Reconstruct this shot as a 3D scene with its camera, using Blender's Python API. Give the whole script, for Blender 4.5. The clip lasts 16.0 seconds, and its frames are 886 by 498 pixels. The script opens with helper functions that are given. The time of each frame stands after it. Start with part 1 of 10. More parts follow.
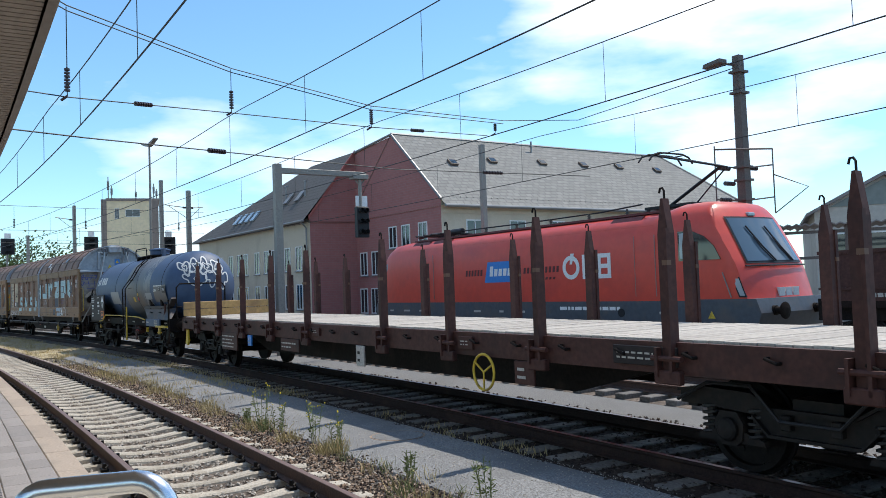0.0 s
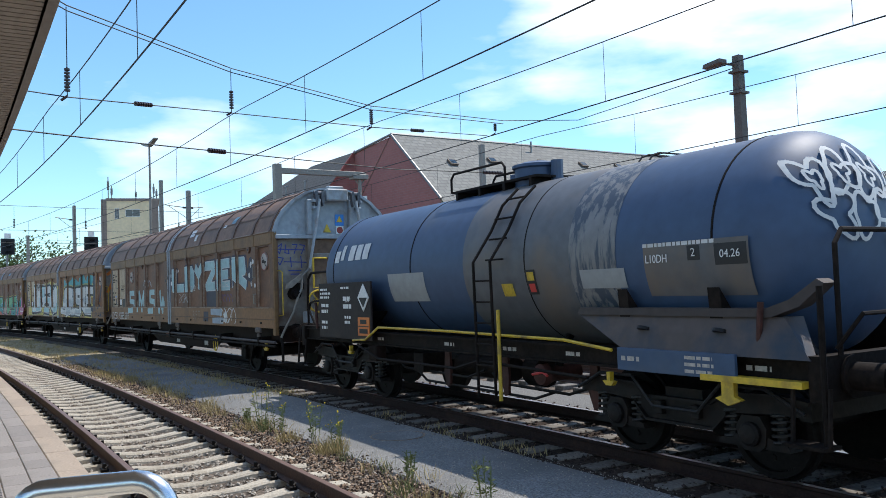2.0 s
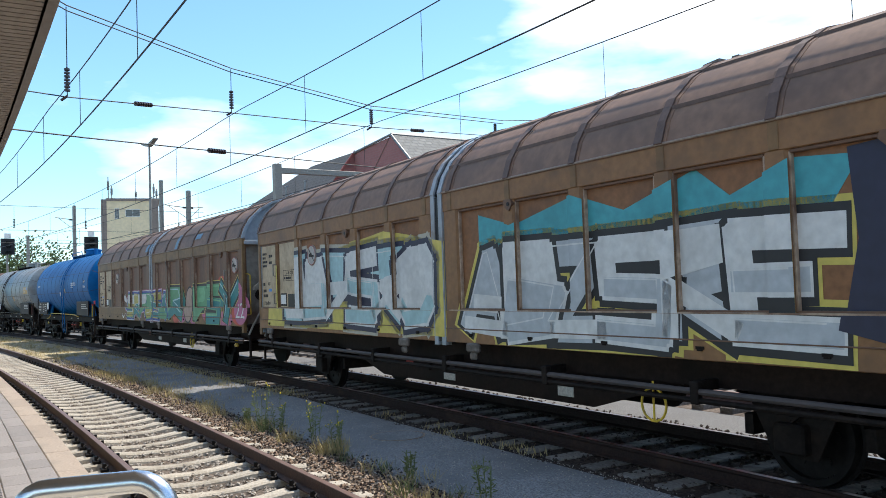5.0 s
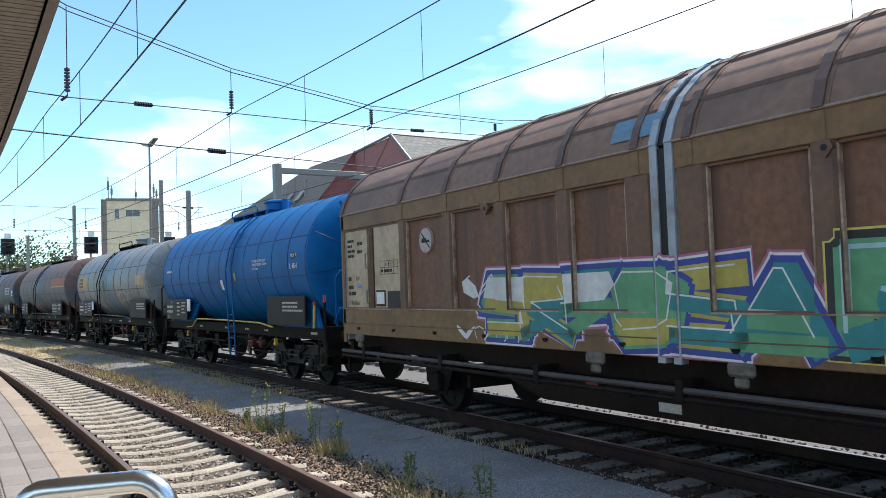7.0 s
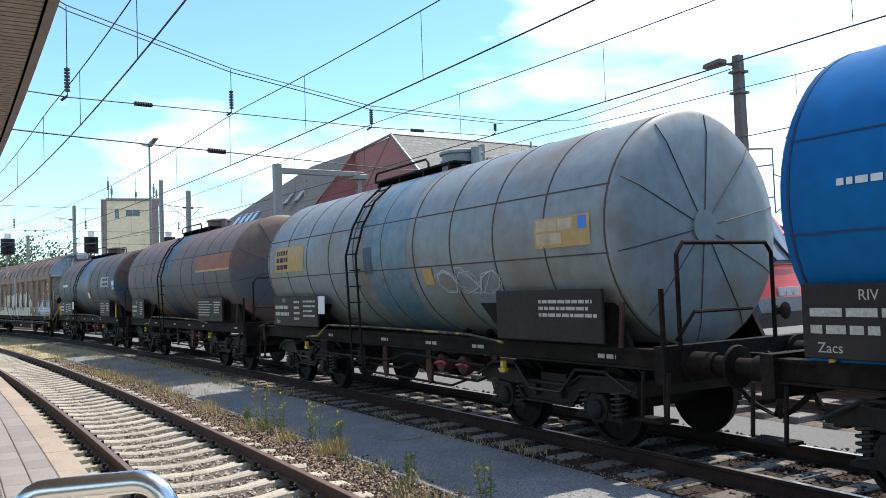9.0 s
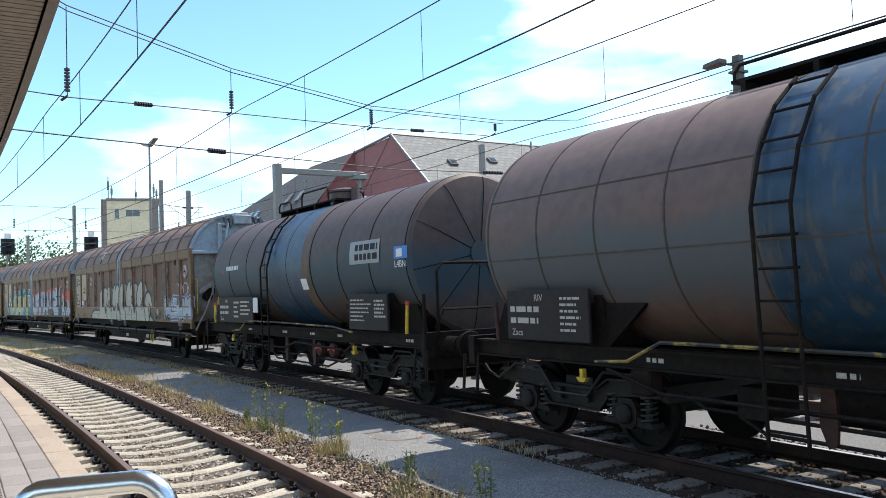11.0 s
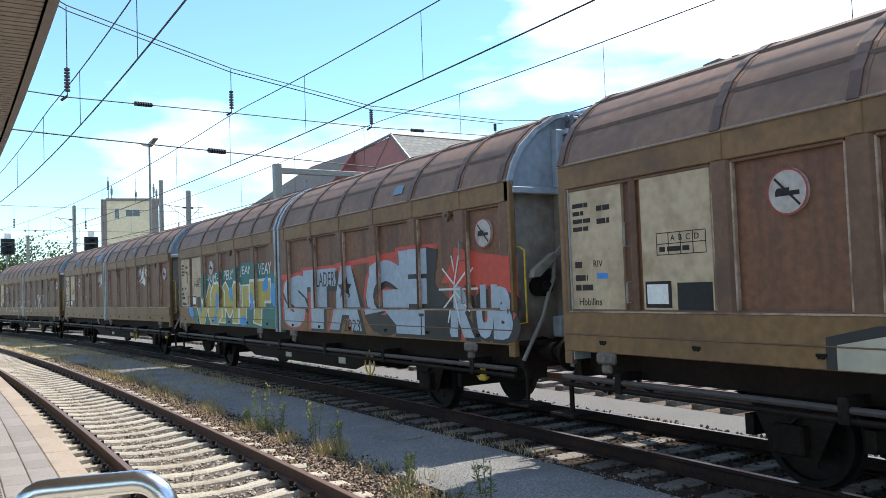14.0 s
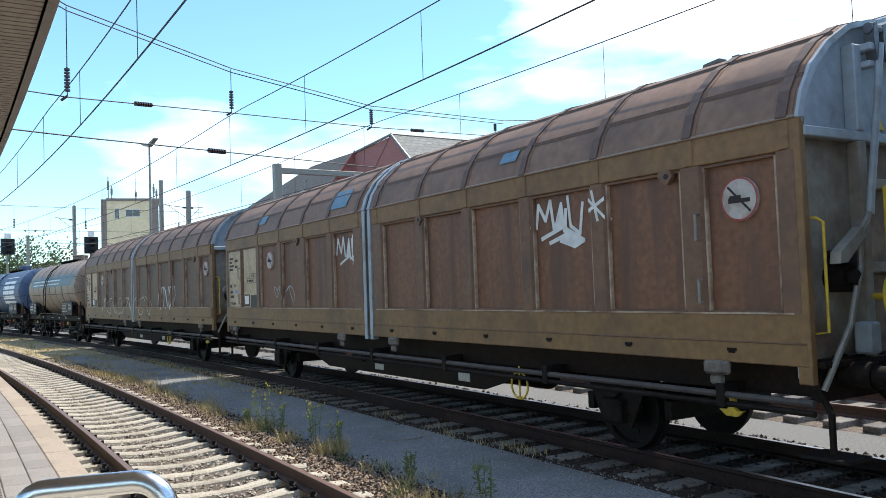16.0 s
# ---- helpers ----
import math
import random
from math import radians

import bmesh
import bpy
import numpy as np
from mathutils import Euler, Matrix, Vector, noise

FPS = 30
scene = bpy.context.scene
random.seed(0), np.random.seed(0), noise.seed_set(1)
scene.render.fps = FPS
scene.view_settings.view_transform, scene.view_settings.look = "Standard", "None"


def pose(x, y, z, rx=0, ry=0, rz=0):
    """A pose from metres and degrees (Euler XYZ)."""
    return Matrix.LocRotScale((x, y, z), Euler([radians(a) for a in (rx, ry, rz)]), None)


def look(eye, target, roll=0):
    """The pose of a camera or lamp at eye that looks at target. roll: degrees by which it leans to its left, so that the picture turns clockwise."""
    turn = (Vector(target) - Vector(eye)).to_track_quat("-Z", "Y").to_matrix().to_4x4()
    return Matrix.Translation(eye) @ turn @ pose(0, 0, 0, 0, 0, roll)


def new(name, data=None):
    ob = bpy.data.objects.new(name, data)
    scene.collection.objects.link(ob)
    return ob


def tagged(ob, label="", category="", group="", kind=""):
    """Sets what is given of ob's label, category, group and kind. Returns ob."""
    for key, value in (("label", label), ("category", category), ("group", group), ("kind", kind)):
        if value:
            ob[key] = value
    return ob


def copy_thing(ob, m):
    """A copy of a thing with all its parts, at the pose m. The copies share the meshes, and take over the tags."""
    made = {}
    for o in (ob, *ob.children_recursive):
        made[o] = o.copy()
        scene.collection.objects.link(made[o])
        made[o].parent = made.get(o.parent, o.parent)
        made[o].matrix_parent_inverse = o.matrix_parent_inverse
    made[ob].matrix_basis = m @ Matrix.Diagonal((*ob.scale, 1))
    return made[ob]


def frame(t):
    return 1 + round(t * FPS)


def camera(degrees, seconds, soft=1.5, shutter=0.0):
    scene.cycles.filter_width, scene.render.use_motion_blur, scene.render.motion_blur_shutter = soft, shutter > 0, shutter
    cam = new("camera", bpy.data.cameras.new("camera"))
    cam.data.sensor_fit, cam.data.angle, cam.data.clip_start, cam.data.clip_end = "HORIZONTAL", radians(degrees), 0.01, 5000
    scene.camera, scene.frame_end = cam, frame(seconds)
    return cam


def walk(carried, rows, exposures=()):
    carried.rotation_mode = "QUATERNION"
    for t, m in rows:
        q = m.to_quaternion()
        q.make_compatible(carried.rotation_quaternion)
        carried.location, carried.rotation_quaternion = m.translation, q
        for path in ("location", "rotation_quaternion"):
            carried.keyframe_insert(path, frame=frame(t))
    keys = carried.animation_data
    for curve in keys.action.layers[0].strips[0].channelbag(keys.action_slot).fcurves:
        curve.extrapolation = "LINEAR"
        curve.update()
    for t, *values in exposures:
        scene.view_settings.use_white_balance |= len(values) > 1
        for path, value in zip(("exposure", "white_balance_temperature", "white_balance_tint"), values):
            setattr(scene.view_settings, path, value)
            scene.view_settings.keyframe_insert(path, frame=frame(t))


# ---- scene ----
# The track of the passing train: straight ahead of X_BEND, a long curve behind it.
X_BEND, Y_TRACK, BEND_RADIUS = -3.77, 7.46, 367.7
EYE = Vector((0.0, 0.0, 1.945))


def on_track(s, lat=0.0):
    """Place and heading (degrees) at s metres along the track, lat metres across it, away from the platform."""
    if s >= X_BEND:
        return s, Y_TRACK + lat, 0.0
    a = (s - X_BEND) / BEND_RADIUS
    return (X_BEND + (BEND_RADIUS + lat) * math.sin(a), Y_TRACK - BEND_RADIUS + (BEND_RADIUS + lat) * math.cos(a),
            -math.degrees(a))


def travelled(t):
    """Metres that the train has gone at t seconds, from its place at 8 s."""
    d = t - 8.0
    return 10.916 * d - 0.00706 * d * d - 0.000112 * d ** 3


cam = camera(56.709, 16.0, soft=0.75, shutter=0.0)
VIEW = look(EYE, EYE + Vector((-0.8612726, 0.5060968, 0.0455584)) * 10, -2.0356)
walk(cam, [(0.0, VIEW), (16.0, VIEW)], exposures=[(0.0, 0.48, 6450, 11), (2.0, 0.53, 6400, 11), (3.5, 0.74, 6600, 11), (7.0, 0.84, 6700, 11), (9.0, 0.90, 6700, 11),
                                                    (12.5, 0.98, 6750, 11), (16.0, 0.95, 6650, 9)])

# ---- light ----
SUN_EL, SUN_AZ = 61.0, 93.0   # azimuth counted from +x towards +y
world = bpy.data.worlds.new("sky")
scene.world = world
world.use_nodes = True
wn, wl = world.node_tree.nodes, world.node_tree.links
wn.clear()
w_out = wn.new("ShaderNodeOutputWorld")
w_bg = wn.new("ShaderNodeBackground")
w_sky = wn.new("ShaderNodeTexSky")
w_sky.sky_type = "NISHITA"
w_sky.sun_disc = False
w_sky.sun_elevation = radians(SUN_EL)
w_sky.sun_rotation = radians(90 - SUN_AZ)
w_sky.air_density, w_sky.dust_density, w_sky.ozone_density = 1.0, 0.2, 3.0
w_co = wn.new("ShaderNodeTexCoord")
w_map = wn.new("ShaderNodeMapping")
w_map.inputs["Scale"].default_value = (1.0, 1.0, 3.2)
w_map.inputs["Location"].default_value = (0.3, 0.1, 0.0)
w_cl = wn.new("ShaderNodeTexNoise")
w_cl.inputs["Scale"].default_value = 2.3
w_cl.inputs["Detail"].default_value = 7.0
w_cl.inputs["Roughness"].default_value = 0.52
w_ramp = wn.new("ShaderNodeValToRGB")
w_ramp.color_ramp.elements[0].position, w_ramp.color_ramp.elements[0].color = 0.50, (0, 0, 0, 1)
w_ramp.color_ramp.elements[1].position, w_ramp.color_ramp.elements[1].color = 0.70, (1, 1, 1, 1)
w_mix = wn.new("ShaderNodeMixRGB")
w_mix.inputs[2].default_value = (7.0, 7.2, 7.5, 1)
wl.new(w_co.outputs["Generated"], w_map.inputs["Vector"])
wl.new(w_map.outputs[0], w_cl.inputs["Vector"])
w_dot = wn.new("ShaderNodeVectorMath")
w_dot.operation = "DOT_PRODUCT"
w_dot.inputs[1].default_value = (-0.600, 0.722, 0.345)
w_bank = wn.new("ShaderNodeMapRange")
w_bank.inputs["From Min"].default_value, w_bank.inputs["From Max"].default_value = 0.966, 1.0
w_bank.inputs["To Min"].default_value, w_bank.inputs["To Max"].default_value = 0.0, 0.30
w_low = wn.new("ShaderNodeVectorMath")      # a clearer gap under the bank
w_low.operation = "DOT_PRODUCT"
w_low.inputs[1].default_value = (-0.545, 0.825, 0.15)
w_clear = wn.new("ShaderNodeMapRange")
w_clear.inputs["From Min"].default_value, w_clear.inputs["From Max"].default_value = 0.955, 0.995
w_clear.inputs["To Min"].default_value, w_clear.inputs["To Max"].default_value = 0.0, -0.09
w_sum = wn.new("ShaderNodeMath")
w_sum.operation = "ADD"
w_add = wn.new("ShaderNodeMath")
w_add.operation = "ADD"
wl.new(w_co.outputs["Generated"], w_dot.inputs[0])
wl.new(w_dot.outputs["Value"], w_bank.inputs["Value"])
wl.new(w_bank.outputs[0], w_add.inputs[0])
wl.new(w_cl.outputs["Fac"], w_add.inputs[1])
wl.new(w_co.outputs["Generated"], w_low.inputs[0])
wl.new(w_low.outputs["Value"], w_clear.inputs["Value"])
wl.new(w_add.outputs[0], w_sum.inputs[0])
wl.new(w_clear.outputs[0], w_sum.inputs[1])
wl.new(w_sum.outputs[0], w_ramp.inputs[0])
wl.new(w_ramp.outputs[0], w_mix.inputs[0])
w_hue = wn.new("ShaderNodeMixRGB")
w_hue.blend_type, w_hue.inputs[0].default_value = "MULTIPLY", 1.0
w_hue.inputs[2].default_value = (0.73, 0.95, 1.0, 1)
wl.new(w_sky.outputs[0], w_hue.inputs[1])
wl.new(w_hue.outputs[0], w_mix.inputs[1])
wl.new(w_mix.outputs[0], w_bg.inputs["Color"])
w_bg.inputs["Strength"].default_value = 0.15
wl.new(w_bg.outputs[0], w_out.inputs["Surface"])

sun = new("sun", bpy.data.lights.new("sun", "SUN"))
sun.data.energy, sun.data.angle, sun.data.color = 3.2, radians(0.6), (1.0, 0.95, 0.86)
sun_way = Vector((math.cos(radians(SUN_EL)) * math.cos(radians(SUN_AZ)), math.cos(radians(SUN_EL)) * math.sin(radians(SUN_AZ)),
                  math.sin(radians(SUN_EL))))
sun.matrix_world = look(sun_way * 50, (0, 0, 0))


# ---- materials ----
def surface(name, colour, rough=0.6, metal=0.0, grain=30.0, vary=0.15, stains=None, stain_scale=1.2, stain_at=(0.5, 0.7),
            bump=0.2, bump_scale=0.0, streaks=False, random_tone=0.0, detail=5.0):
    """A painted, worn or mineral surface: base colour, fine grain, larger stains, relief."""
    m = bpy.data.materials.new(name)
    m.use_nodes = True
    n, l = m.node_tree.nodes, m.node_tree.links
    b = n["Principled BSDF"]
    b.inputs["Roughness"].default_value, b.inputs["Metallic"].default_value = rough, metal
    co = n.new("ShaderNodeTexCoord")
    fine = n.new("ShaderNodeTexNoise")
    fine.inputs["Scale"].default_value, fine.inputs["Detail"].default_value = grain, detail
    l.new(co.outputs["Object"], fine.inputs["Vector"])
    ramp = n.new("ShaderNodeValToRGB")
    lo, hi = [max(0.0, c * (1 - vary)) for c in colour], [min(1.0, c * (1 + vary)) for c in colour]
    ramp.color_ramp.elements[0].position, ramp.color_ramp.elements[0].color = 0.3, (*lo, 1)
    ramp.color_ramp.elements[1].position, ramp.color_ramp.elements[1].color = 0.7, (*hi, 1)
    l.new(fine.outputs["Fac"], ramp.inputs[0])
    out = ramp.outputs[0]
    if stains:
        mapping = n.new("ShaderNodeMapping")
        mapping.inputs["Scale"].default_value = (6.0, 6.0, 0.6) if streaks else (1.0, 1.0, 1.0)
        l.new(co.outputs["Object"], mapping.inputs["Vector"])
        big = n.new("ShaderNodeTexNoise")
        big.inputs["Scale"].default_value, big.inputs["Detail"].default_value = stain_scale, 6.0
        big.inputs["Roughness"].default_value = 0.6
        l.new(mapping.outputs[0], big.inputs["Vector"])
        r2 = n.new("ShaderNodeValToRGB")
        r2.color_ramp.elements[0].position, r2.color_ramp.elements[0].color = stain_at[0], (0, 0, 0, 1)
        r2.color_ramp.elements[1].position, r2.color_ramp.elements[1].color = stain_at[1], (1, 1, 1, 1)
        l.new(big.outputs["Fac"], r2.inputs[0])
        mix = n.new("ShaderNodeMixRGB")
        mix.inputs[2].default_value = (*stains, 1)
        l.new(r2.outputs[0], mix.inputs[0])
        l.new(out, mix.inputs[1])
        out = mix.outputs[0]
    if random_tone:
        info = n.new("ShaderNodeObjectInfo")
        mr = n.new("ShaderNodeMapRange")
        mr.inputs["To Min"].default_value, mr.inputs["To Max"].default_value = 1 - random_tone, 1 + random_tone
        l.new(info.outputs["Random"], mr.inputs["Value"])
        hsv = n.new("ShaderNodeHueSaturation")
        l.new(mr.outputs[0], hsv.inputs["Value"])
        l.new(out, hsv.inputs["Color"])
        out = hsv.outputs[0]
    l.new(out, b.inputs["Base Color"])
    if bump:
        bn = n.new("ShaderNodeBump")
        bn.inputs["Strength"].default_value, bn.inputs["Distance"].default_value = bump, 0.01
        src = fine.outputs["Fac"]
        if bump_scale:
            bt = n.new("ShaderNodeTexNoise")
            bt.inputs["Scale"].default_value, bt.inputs["Detail"].default_value = bump_scale, 4.0
            l.new(co.outputs["Object"], bt.inputs["Vector"])
            src = bt.outputs["Fac"]
        l.new(src, bn.inputs["Height"])
        l.new(bn.outputs[0], b.inputs["Normal"])
    return m


def glass(name, tint=(0.02, 0.03, 0.035), rough=0.05):
    m = bpy.data.materials.new(name)
    m.use_nodes = True
    b = m.node_tree.nodes["Principled BSDF"]
    b.inputs["Base Color"].default_value = (*tint, 1)
    b.inputs["Roughness"].default_value = rough
    b.inputs["Specular IOR Level"].default_value = 0.9
    return m


# ---- mesh helpers ----
def box(bm, x0, x1, y0, y1, z0, z1, bevel=0.0):
    v = [bm.verts.new((x, y, z)) for x in (x0, x1) for y in (y0, y1) for z in (z0, z1)]
    f = [bm.faces.new([v[i] for i in q]) for q in
         ((0, 1, 3, 2), (4, 6, 7, 5), (0, 4, 5, 1), (2, 3, 7, 6), (0, 2, 6, 4), (1, 5, 7, 3))]
    if bevel:
        bmesh.ops.bevel(bm, geom=list({e for q in f for e in q.edges}), offset=bevel, segments=1, affect="EDGES", profile=0.5)
    return v


def ring(centre, along, r, seg, turn=0.0):
    along = Vector(along).normalized()
    side = along.cross(Vector((0, 0, 1)))
    side = Vector((1, 0, 0)) if side.length < 1e-4 else side.normalized()
    up = side.cross(along)
    return [Vector(centre) + (side * math.cos(turn + 2 * math.pi * i / seg) + up * math.sin(turn + 2 * math.pi * i / seg)) * r
            for i in range(seg)]


def cyl(bm, a, b, r, seg=12, r2=None, caps=True):
    d = Vector(b) - Vector(a)
    p = [bm.verts.new(c) for c in ring(a, d, r, seg)]
    q = [bm.verts.new(c) for c in ring(b, d, r if r2 is None else r2, seg)]
    for i in range(seg):
        j = (i + 1) % seg
        bm.faces.new((p[i], p[j], q[j], q[i]))
    if caps:
        bm.faces.new(p[::-1])
        bm.faces.new(q)


def tube(bm, pts, r, seg=8, closed=False):
    pts = [Vector(p) for p in pts]
    rings = []
    for i, p in enumerate(pts):
        a = pts[i - 1] if i or closed else p
        b = pts[(i + 1) % len(pts)] if i < len(pts) - 1 or closed else p
        rings.append((p, (b - a).normalized()))
    side = None
    loops = []
    for p, d in rings:
        if side is None:
            side = d.cross(Vector((0, 0, 1)))
            if side.length < 1e-3:
                side = d.cross(Vector((0, 1, 0)))
        side = (side - d * side.dot(d)).normalized()
        up = side.cross(d)
        loops.append([bm.verts.new(p + (side * math.cos(2 * math.pi * k / seg) + up * math.sin(2 * math.pi * k / seg)) * r)
                      for k in range(seg)])
    n = len(loops)
    for i in range(n if closed else n - 1):
        a, b = loops[i], loops[(i + 1) % n]
        for k in range(seg):
            bm.faces.new((a[k], a[(k + 1) % seg], b[(k + 1) % seg], b[k]))
    if not closed:
        bm.faces.new(loops[0][::-1])
        bm.faces.new(loops[-1])


def prism(bm, profile, x0, x1, axis="x"):
    """Extrude a closed outline from x0 to x1 along an axis; the outline is (y, z) for x, (x, z) for y, (x, y) for z."""
    def at(c, a, b):
        return {"x": (c, a, b), "y": (a, c, b), "z": (a, b, c)}[axis]
    p = [bm.verts.new(at(x0, *q)) for q in profile]
    q = [bm.verts.new(at(x1, *c)) for c in profile]
    n = len(p)
    for i in range(n):
        bm.faces.new((p[i], p[(i + 1) % n], q[(i + 1) % n], q[i]))
    bm.faces.new(p[::-1])
    bm.faces.new(q)


def strip(bm, profile, x0, x1):
    """An open sheet: a (y, z) outline swept along x."""
    p = [bm.verts.new((x0, *c)) for c in profile]
    q = [bm.verts.new((x1, *c)) for c in profile]
    for i in range(len(p) - 1):
        bm.faces.new((p[i], p[i + 1], q[i + 1], q[i]))


def lathe(bm, outline, seg=32, axis="x", centre=(0, 0, 0), share=None):
    """Turn (position along axis, radius) pairs about the axis."""
    c = Vector(centre)
    loops = []
    for a, r in outline:
        row = []
        for i in range(seg):
            t = 2 * math.pi * i / seg
            u, w = r * math.cos(t), r * math.sin(t)
            row.append(bm.verts.new(c + Vector({"x": (a, u, w), "y": (u, a, w), "z": (u, w, a)}[axis])))
        loops.append(row)
    for a, b in zip(loops, loops[1:]):
        for i in range(seg):
            bm.faces.new((a[i], a[(i + 1) % seg], b[(i + 1) % seg], b[i]))
    bm.faces.new(loops[0][::-1])
    bm.faces.new(loops[-1])


def mesh_of(name, bm, mat, smooth=False):
    bmesh.ops.recalc_face_normals(bm, faces=bm.faces[:])
    me = bpy.data.meshes.new(name)
    bm.to_mesh(me)
    bm.free()
    me.materials.append(mat)
    if smooth:
        for p in me.polygons:
            p.use_smooth = True
        me.set_sharp_from_angle(angle=radians(35))
    return me


def part(name, bm, mat, parent=None, label="", smooth=False):
    ob = new(name, mesh_of(name, bm, mat, smooth))
    ob.parent = parent
    if label:
        tagged(ob, label)
    return ob


def thing(name, label, category, group="", m=None, kind=""):
    ob = new(name)
    ob.empty_display_size = 0.3
    if m is not None:
        ob.matrix_basis = m
    return tagged(ob, label, category, group, kind)


def structure(name, bm, mat, label, category, smooth=False, kind="structure"):
    return tagged(part(name, bm, mat, None, "", smooth), label, category, "", kind)


def writing(name, text, size, mat, parent, m, label="", bold=0.0, shear=0.0, squeeze=1.0, align="CENTER"):
    """Flat lettering in the built-in font, as a thin mesh; it lies in the local xy plane of m."""
    cu = bpy.data.curves.new(name, "FONT")
    cu.body, cu.size, cu.align_x, cu.align_y = text, size, align, "CENTER"
    cu.offset, cu.shear, cu.extrude, cu.resolution_u = bold, shear, 0.001, 3
    tmp = new(name, cu)
    me = bpy.data.meshes.new_from_object(tmp.evaluated_get(bpy.context.evaluated_depsgraph_get()))
    bpy.data.objects.remove(tmp)
    bpy.data.curves.remove(cu)
    me.materials.clear()
    me.materials.append(mat)
    me.transform(Matrix.Diagonal((squeeze, 1, 1, 1)))
    ob = new(name, me)
    ob.parent = parent
    ob.matrix_basis = m
    if label:
        tagged(ob, label)
    return ob


def on_side(x, y, z):
    """Pose of lettering on a wall that faces the platform (-y)."""
    return pose(x, y, z, 90, 0, 0)


def rinsed_shell(name, grime, paint, rough, z_mid, z_half, rag=0.5, scale=0.9):
    """A grimy tank shell whose paint shows through in a ragged band along its flank."""
    m = surface(name, grime, rough, grain=6, vary=0.16, bump=0.06)
    n, l = m.node_tree.nodes, m.node_tree.links
    b = n["Principled BSDF"]
    old = b.inputs["Base Color"].links[0].from_socket
    co = n.new("ShaderNodeTexCoord")
    sep = n.new("ShaderNodeSeparateXYZ")
    l.new(co.outputs["Object"], sep.inputs[0])
    off = n.new("ShaderNodeMath")
    off.operation, off.inputs[1].default_value = "SUBTRACT", z_mid
    l.new(sep.outputs["Z"], off.inputs[0])
    dist = n.new("ShaderNodeMath")
    dist.operation = "ABSOLUTE"
    l.new(off.outputs[0], dist.inputs[0])
    noise = n.new("ShaderNodeTexNoise")
    noise.inputs["Scale"].default_value, noise.inputs["Detail"].default_value = scale, 7.0
    l.new(co.outputs["Object"], noise.inputs["Vector"])
    rags = n.new("ShaderNodeMath")
    rags.operation, rags.inputs[1].default_value = "MULTIPLY_ADD", rag * 2
    rags.inputs[2].default_value = -rag
    l.new(noise.outputs["Fac"], rags.inputs[0])
    tot = n.new("ShaderNodeMath")
    tot.operation = "ADD"
    l.new(dist.outputs[0], tot.inputs[0])
    l.new(rags.outputs[0], tot.inputs[1])
    fall = n.new("ShaderNodeMapRange")
    fall.interpolation_type = "SMOOTHSTEP"
    fall.inputs["From Min"].default_value, fall.inputs["From Max"].default_value = z_half * 0.3, z_half * 1.4
    fall.inputs["To Min"].default_value, fall.inputs["To Max"].default_value = 0.85, 0.0
    l.new(tot.outputs[0], fall.inputs["Value"])
    mix = n.new("ShaderNodeMixRGB")
    mix.inputs[2].default_value = (*paint, 1)
    l.new(fall.outputs[0], mix.inputs[0])
    l.new(old, mix.inputs[1])
    l.new(mix.outputs[0], b.inputs["Base Color"])
    return m


M_GRAVEL = surface("grey_gravel", (0.155, 0.148, 0.136), 0.95, grain=45, vary=0.5, stains=(0.115, 0.105, 0.09), stain_scale=0.25, bump=0.8)
M_DIRT = surface("dry_earth", (0.33, 0.265, 0.16), 0.95, grain=30, vary=0.4, stains=(0.44, 0.36, 0.20), stain_scale=0.7, bump=0.7)
M_ASPHALT = surface("worn_asphalt", (0.225, 0.222, 0.215), 0.92, grain=48, vary=0.55, stains=(0.15, 0.148, 0.144), stain_scale=0.55, stain_at=(0.42, 0.66), bump=1.0)
M_BALLAST = surface("ballast_bed", (0.15, 0.12, 0.095), 0.95, grain=28, vary=0.7, stains=(0.06, 0.045, 0.036), stain_scale=1.0, bump=1.0)
M_STONE = surface("ballast_stone", (0.35, 0.31, 0.26), 0.9, grain=20, vary=0.4, bump=0.4, random_tone=0.25)
M_CONCRETE = surface("sleeper_concrete", (0.43, 0.38, 0.305), 0.9, grain=40, vary=0.25, stains=(0.29, 0.235, 0.175), stain_scale=2.0, bump=0.3, random_tone=0.14)
M_WOOD_SLEEPER = surface("old_sleeper_wood", (0.165, 0.147, 0.128), 0.9, grain=25, vary=0.35, stains=(0.065, 0.054, 0.045), stain_scale=3.0, bump=0.5, random_tone=0.3)
M_RAIL = surface("rusty_rail", (0.075, 0.040, 0.028), 0.75, grain=40, vary=0.3, stains=(0.045, 0.028, 0.022), stain_scale=2.0, bump=0.2)
M_RAILHEAD = surface("polished_rail_head", (0.45, 0.44, 0.43), 0.35, 0.9, grain=60, vary=0.1, bump=0.05)
M_DULLHEAD = surface("dull_rail_head", (0.20, 0.12, 0.085), 0.5, 0.4, grain=60, vary=0.2, bump=0.05)
M_PAVER = surface("platform_paver", (0.265, 0.235, 0.215), 0.9, grain=60, vary=0.18, stains=(0.21, 0.185, 0.165), stain_scale=1.0, bump=0.2, random_tone=0.12)
M_KERB = surface("platform_kerb", (0.36, 0.285, 0.22), 0.9, grain=50, vary=0.18, stains=(0.26, 0.22, 0.18), stain_scale=1.5, bump=0.2, random_tone=0.08)
M_BROWN = surface("faded_brown_panel", (0.170, 0.072, 0.035), 0.6, grain=14, vary=0.24, stains=(0.095, 0.044, 0.027), stain_scale=0.7, stain_at=(0.44, 0.66), streaks=True, bump=0.08)
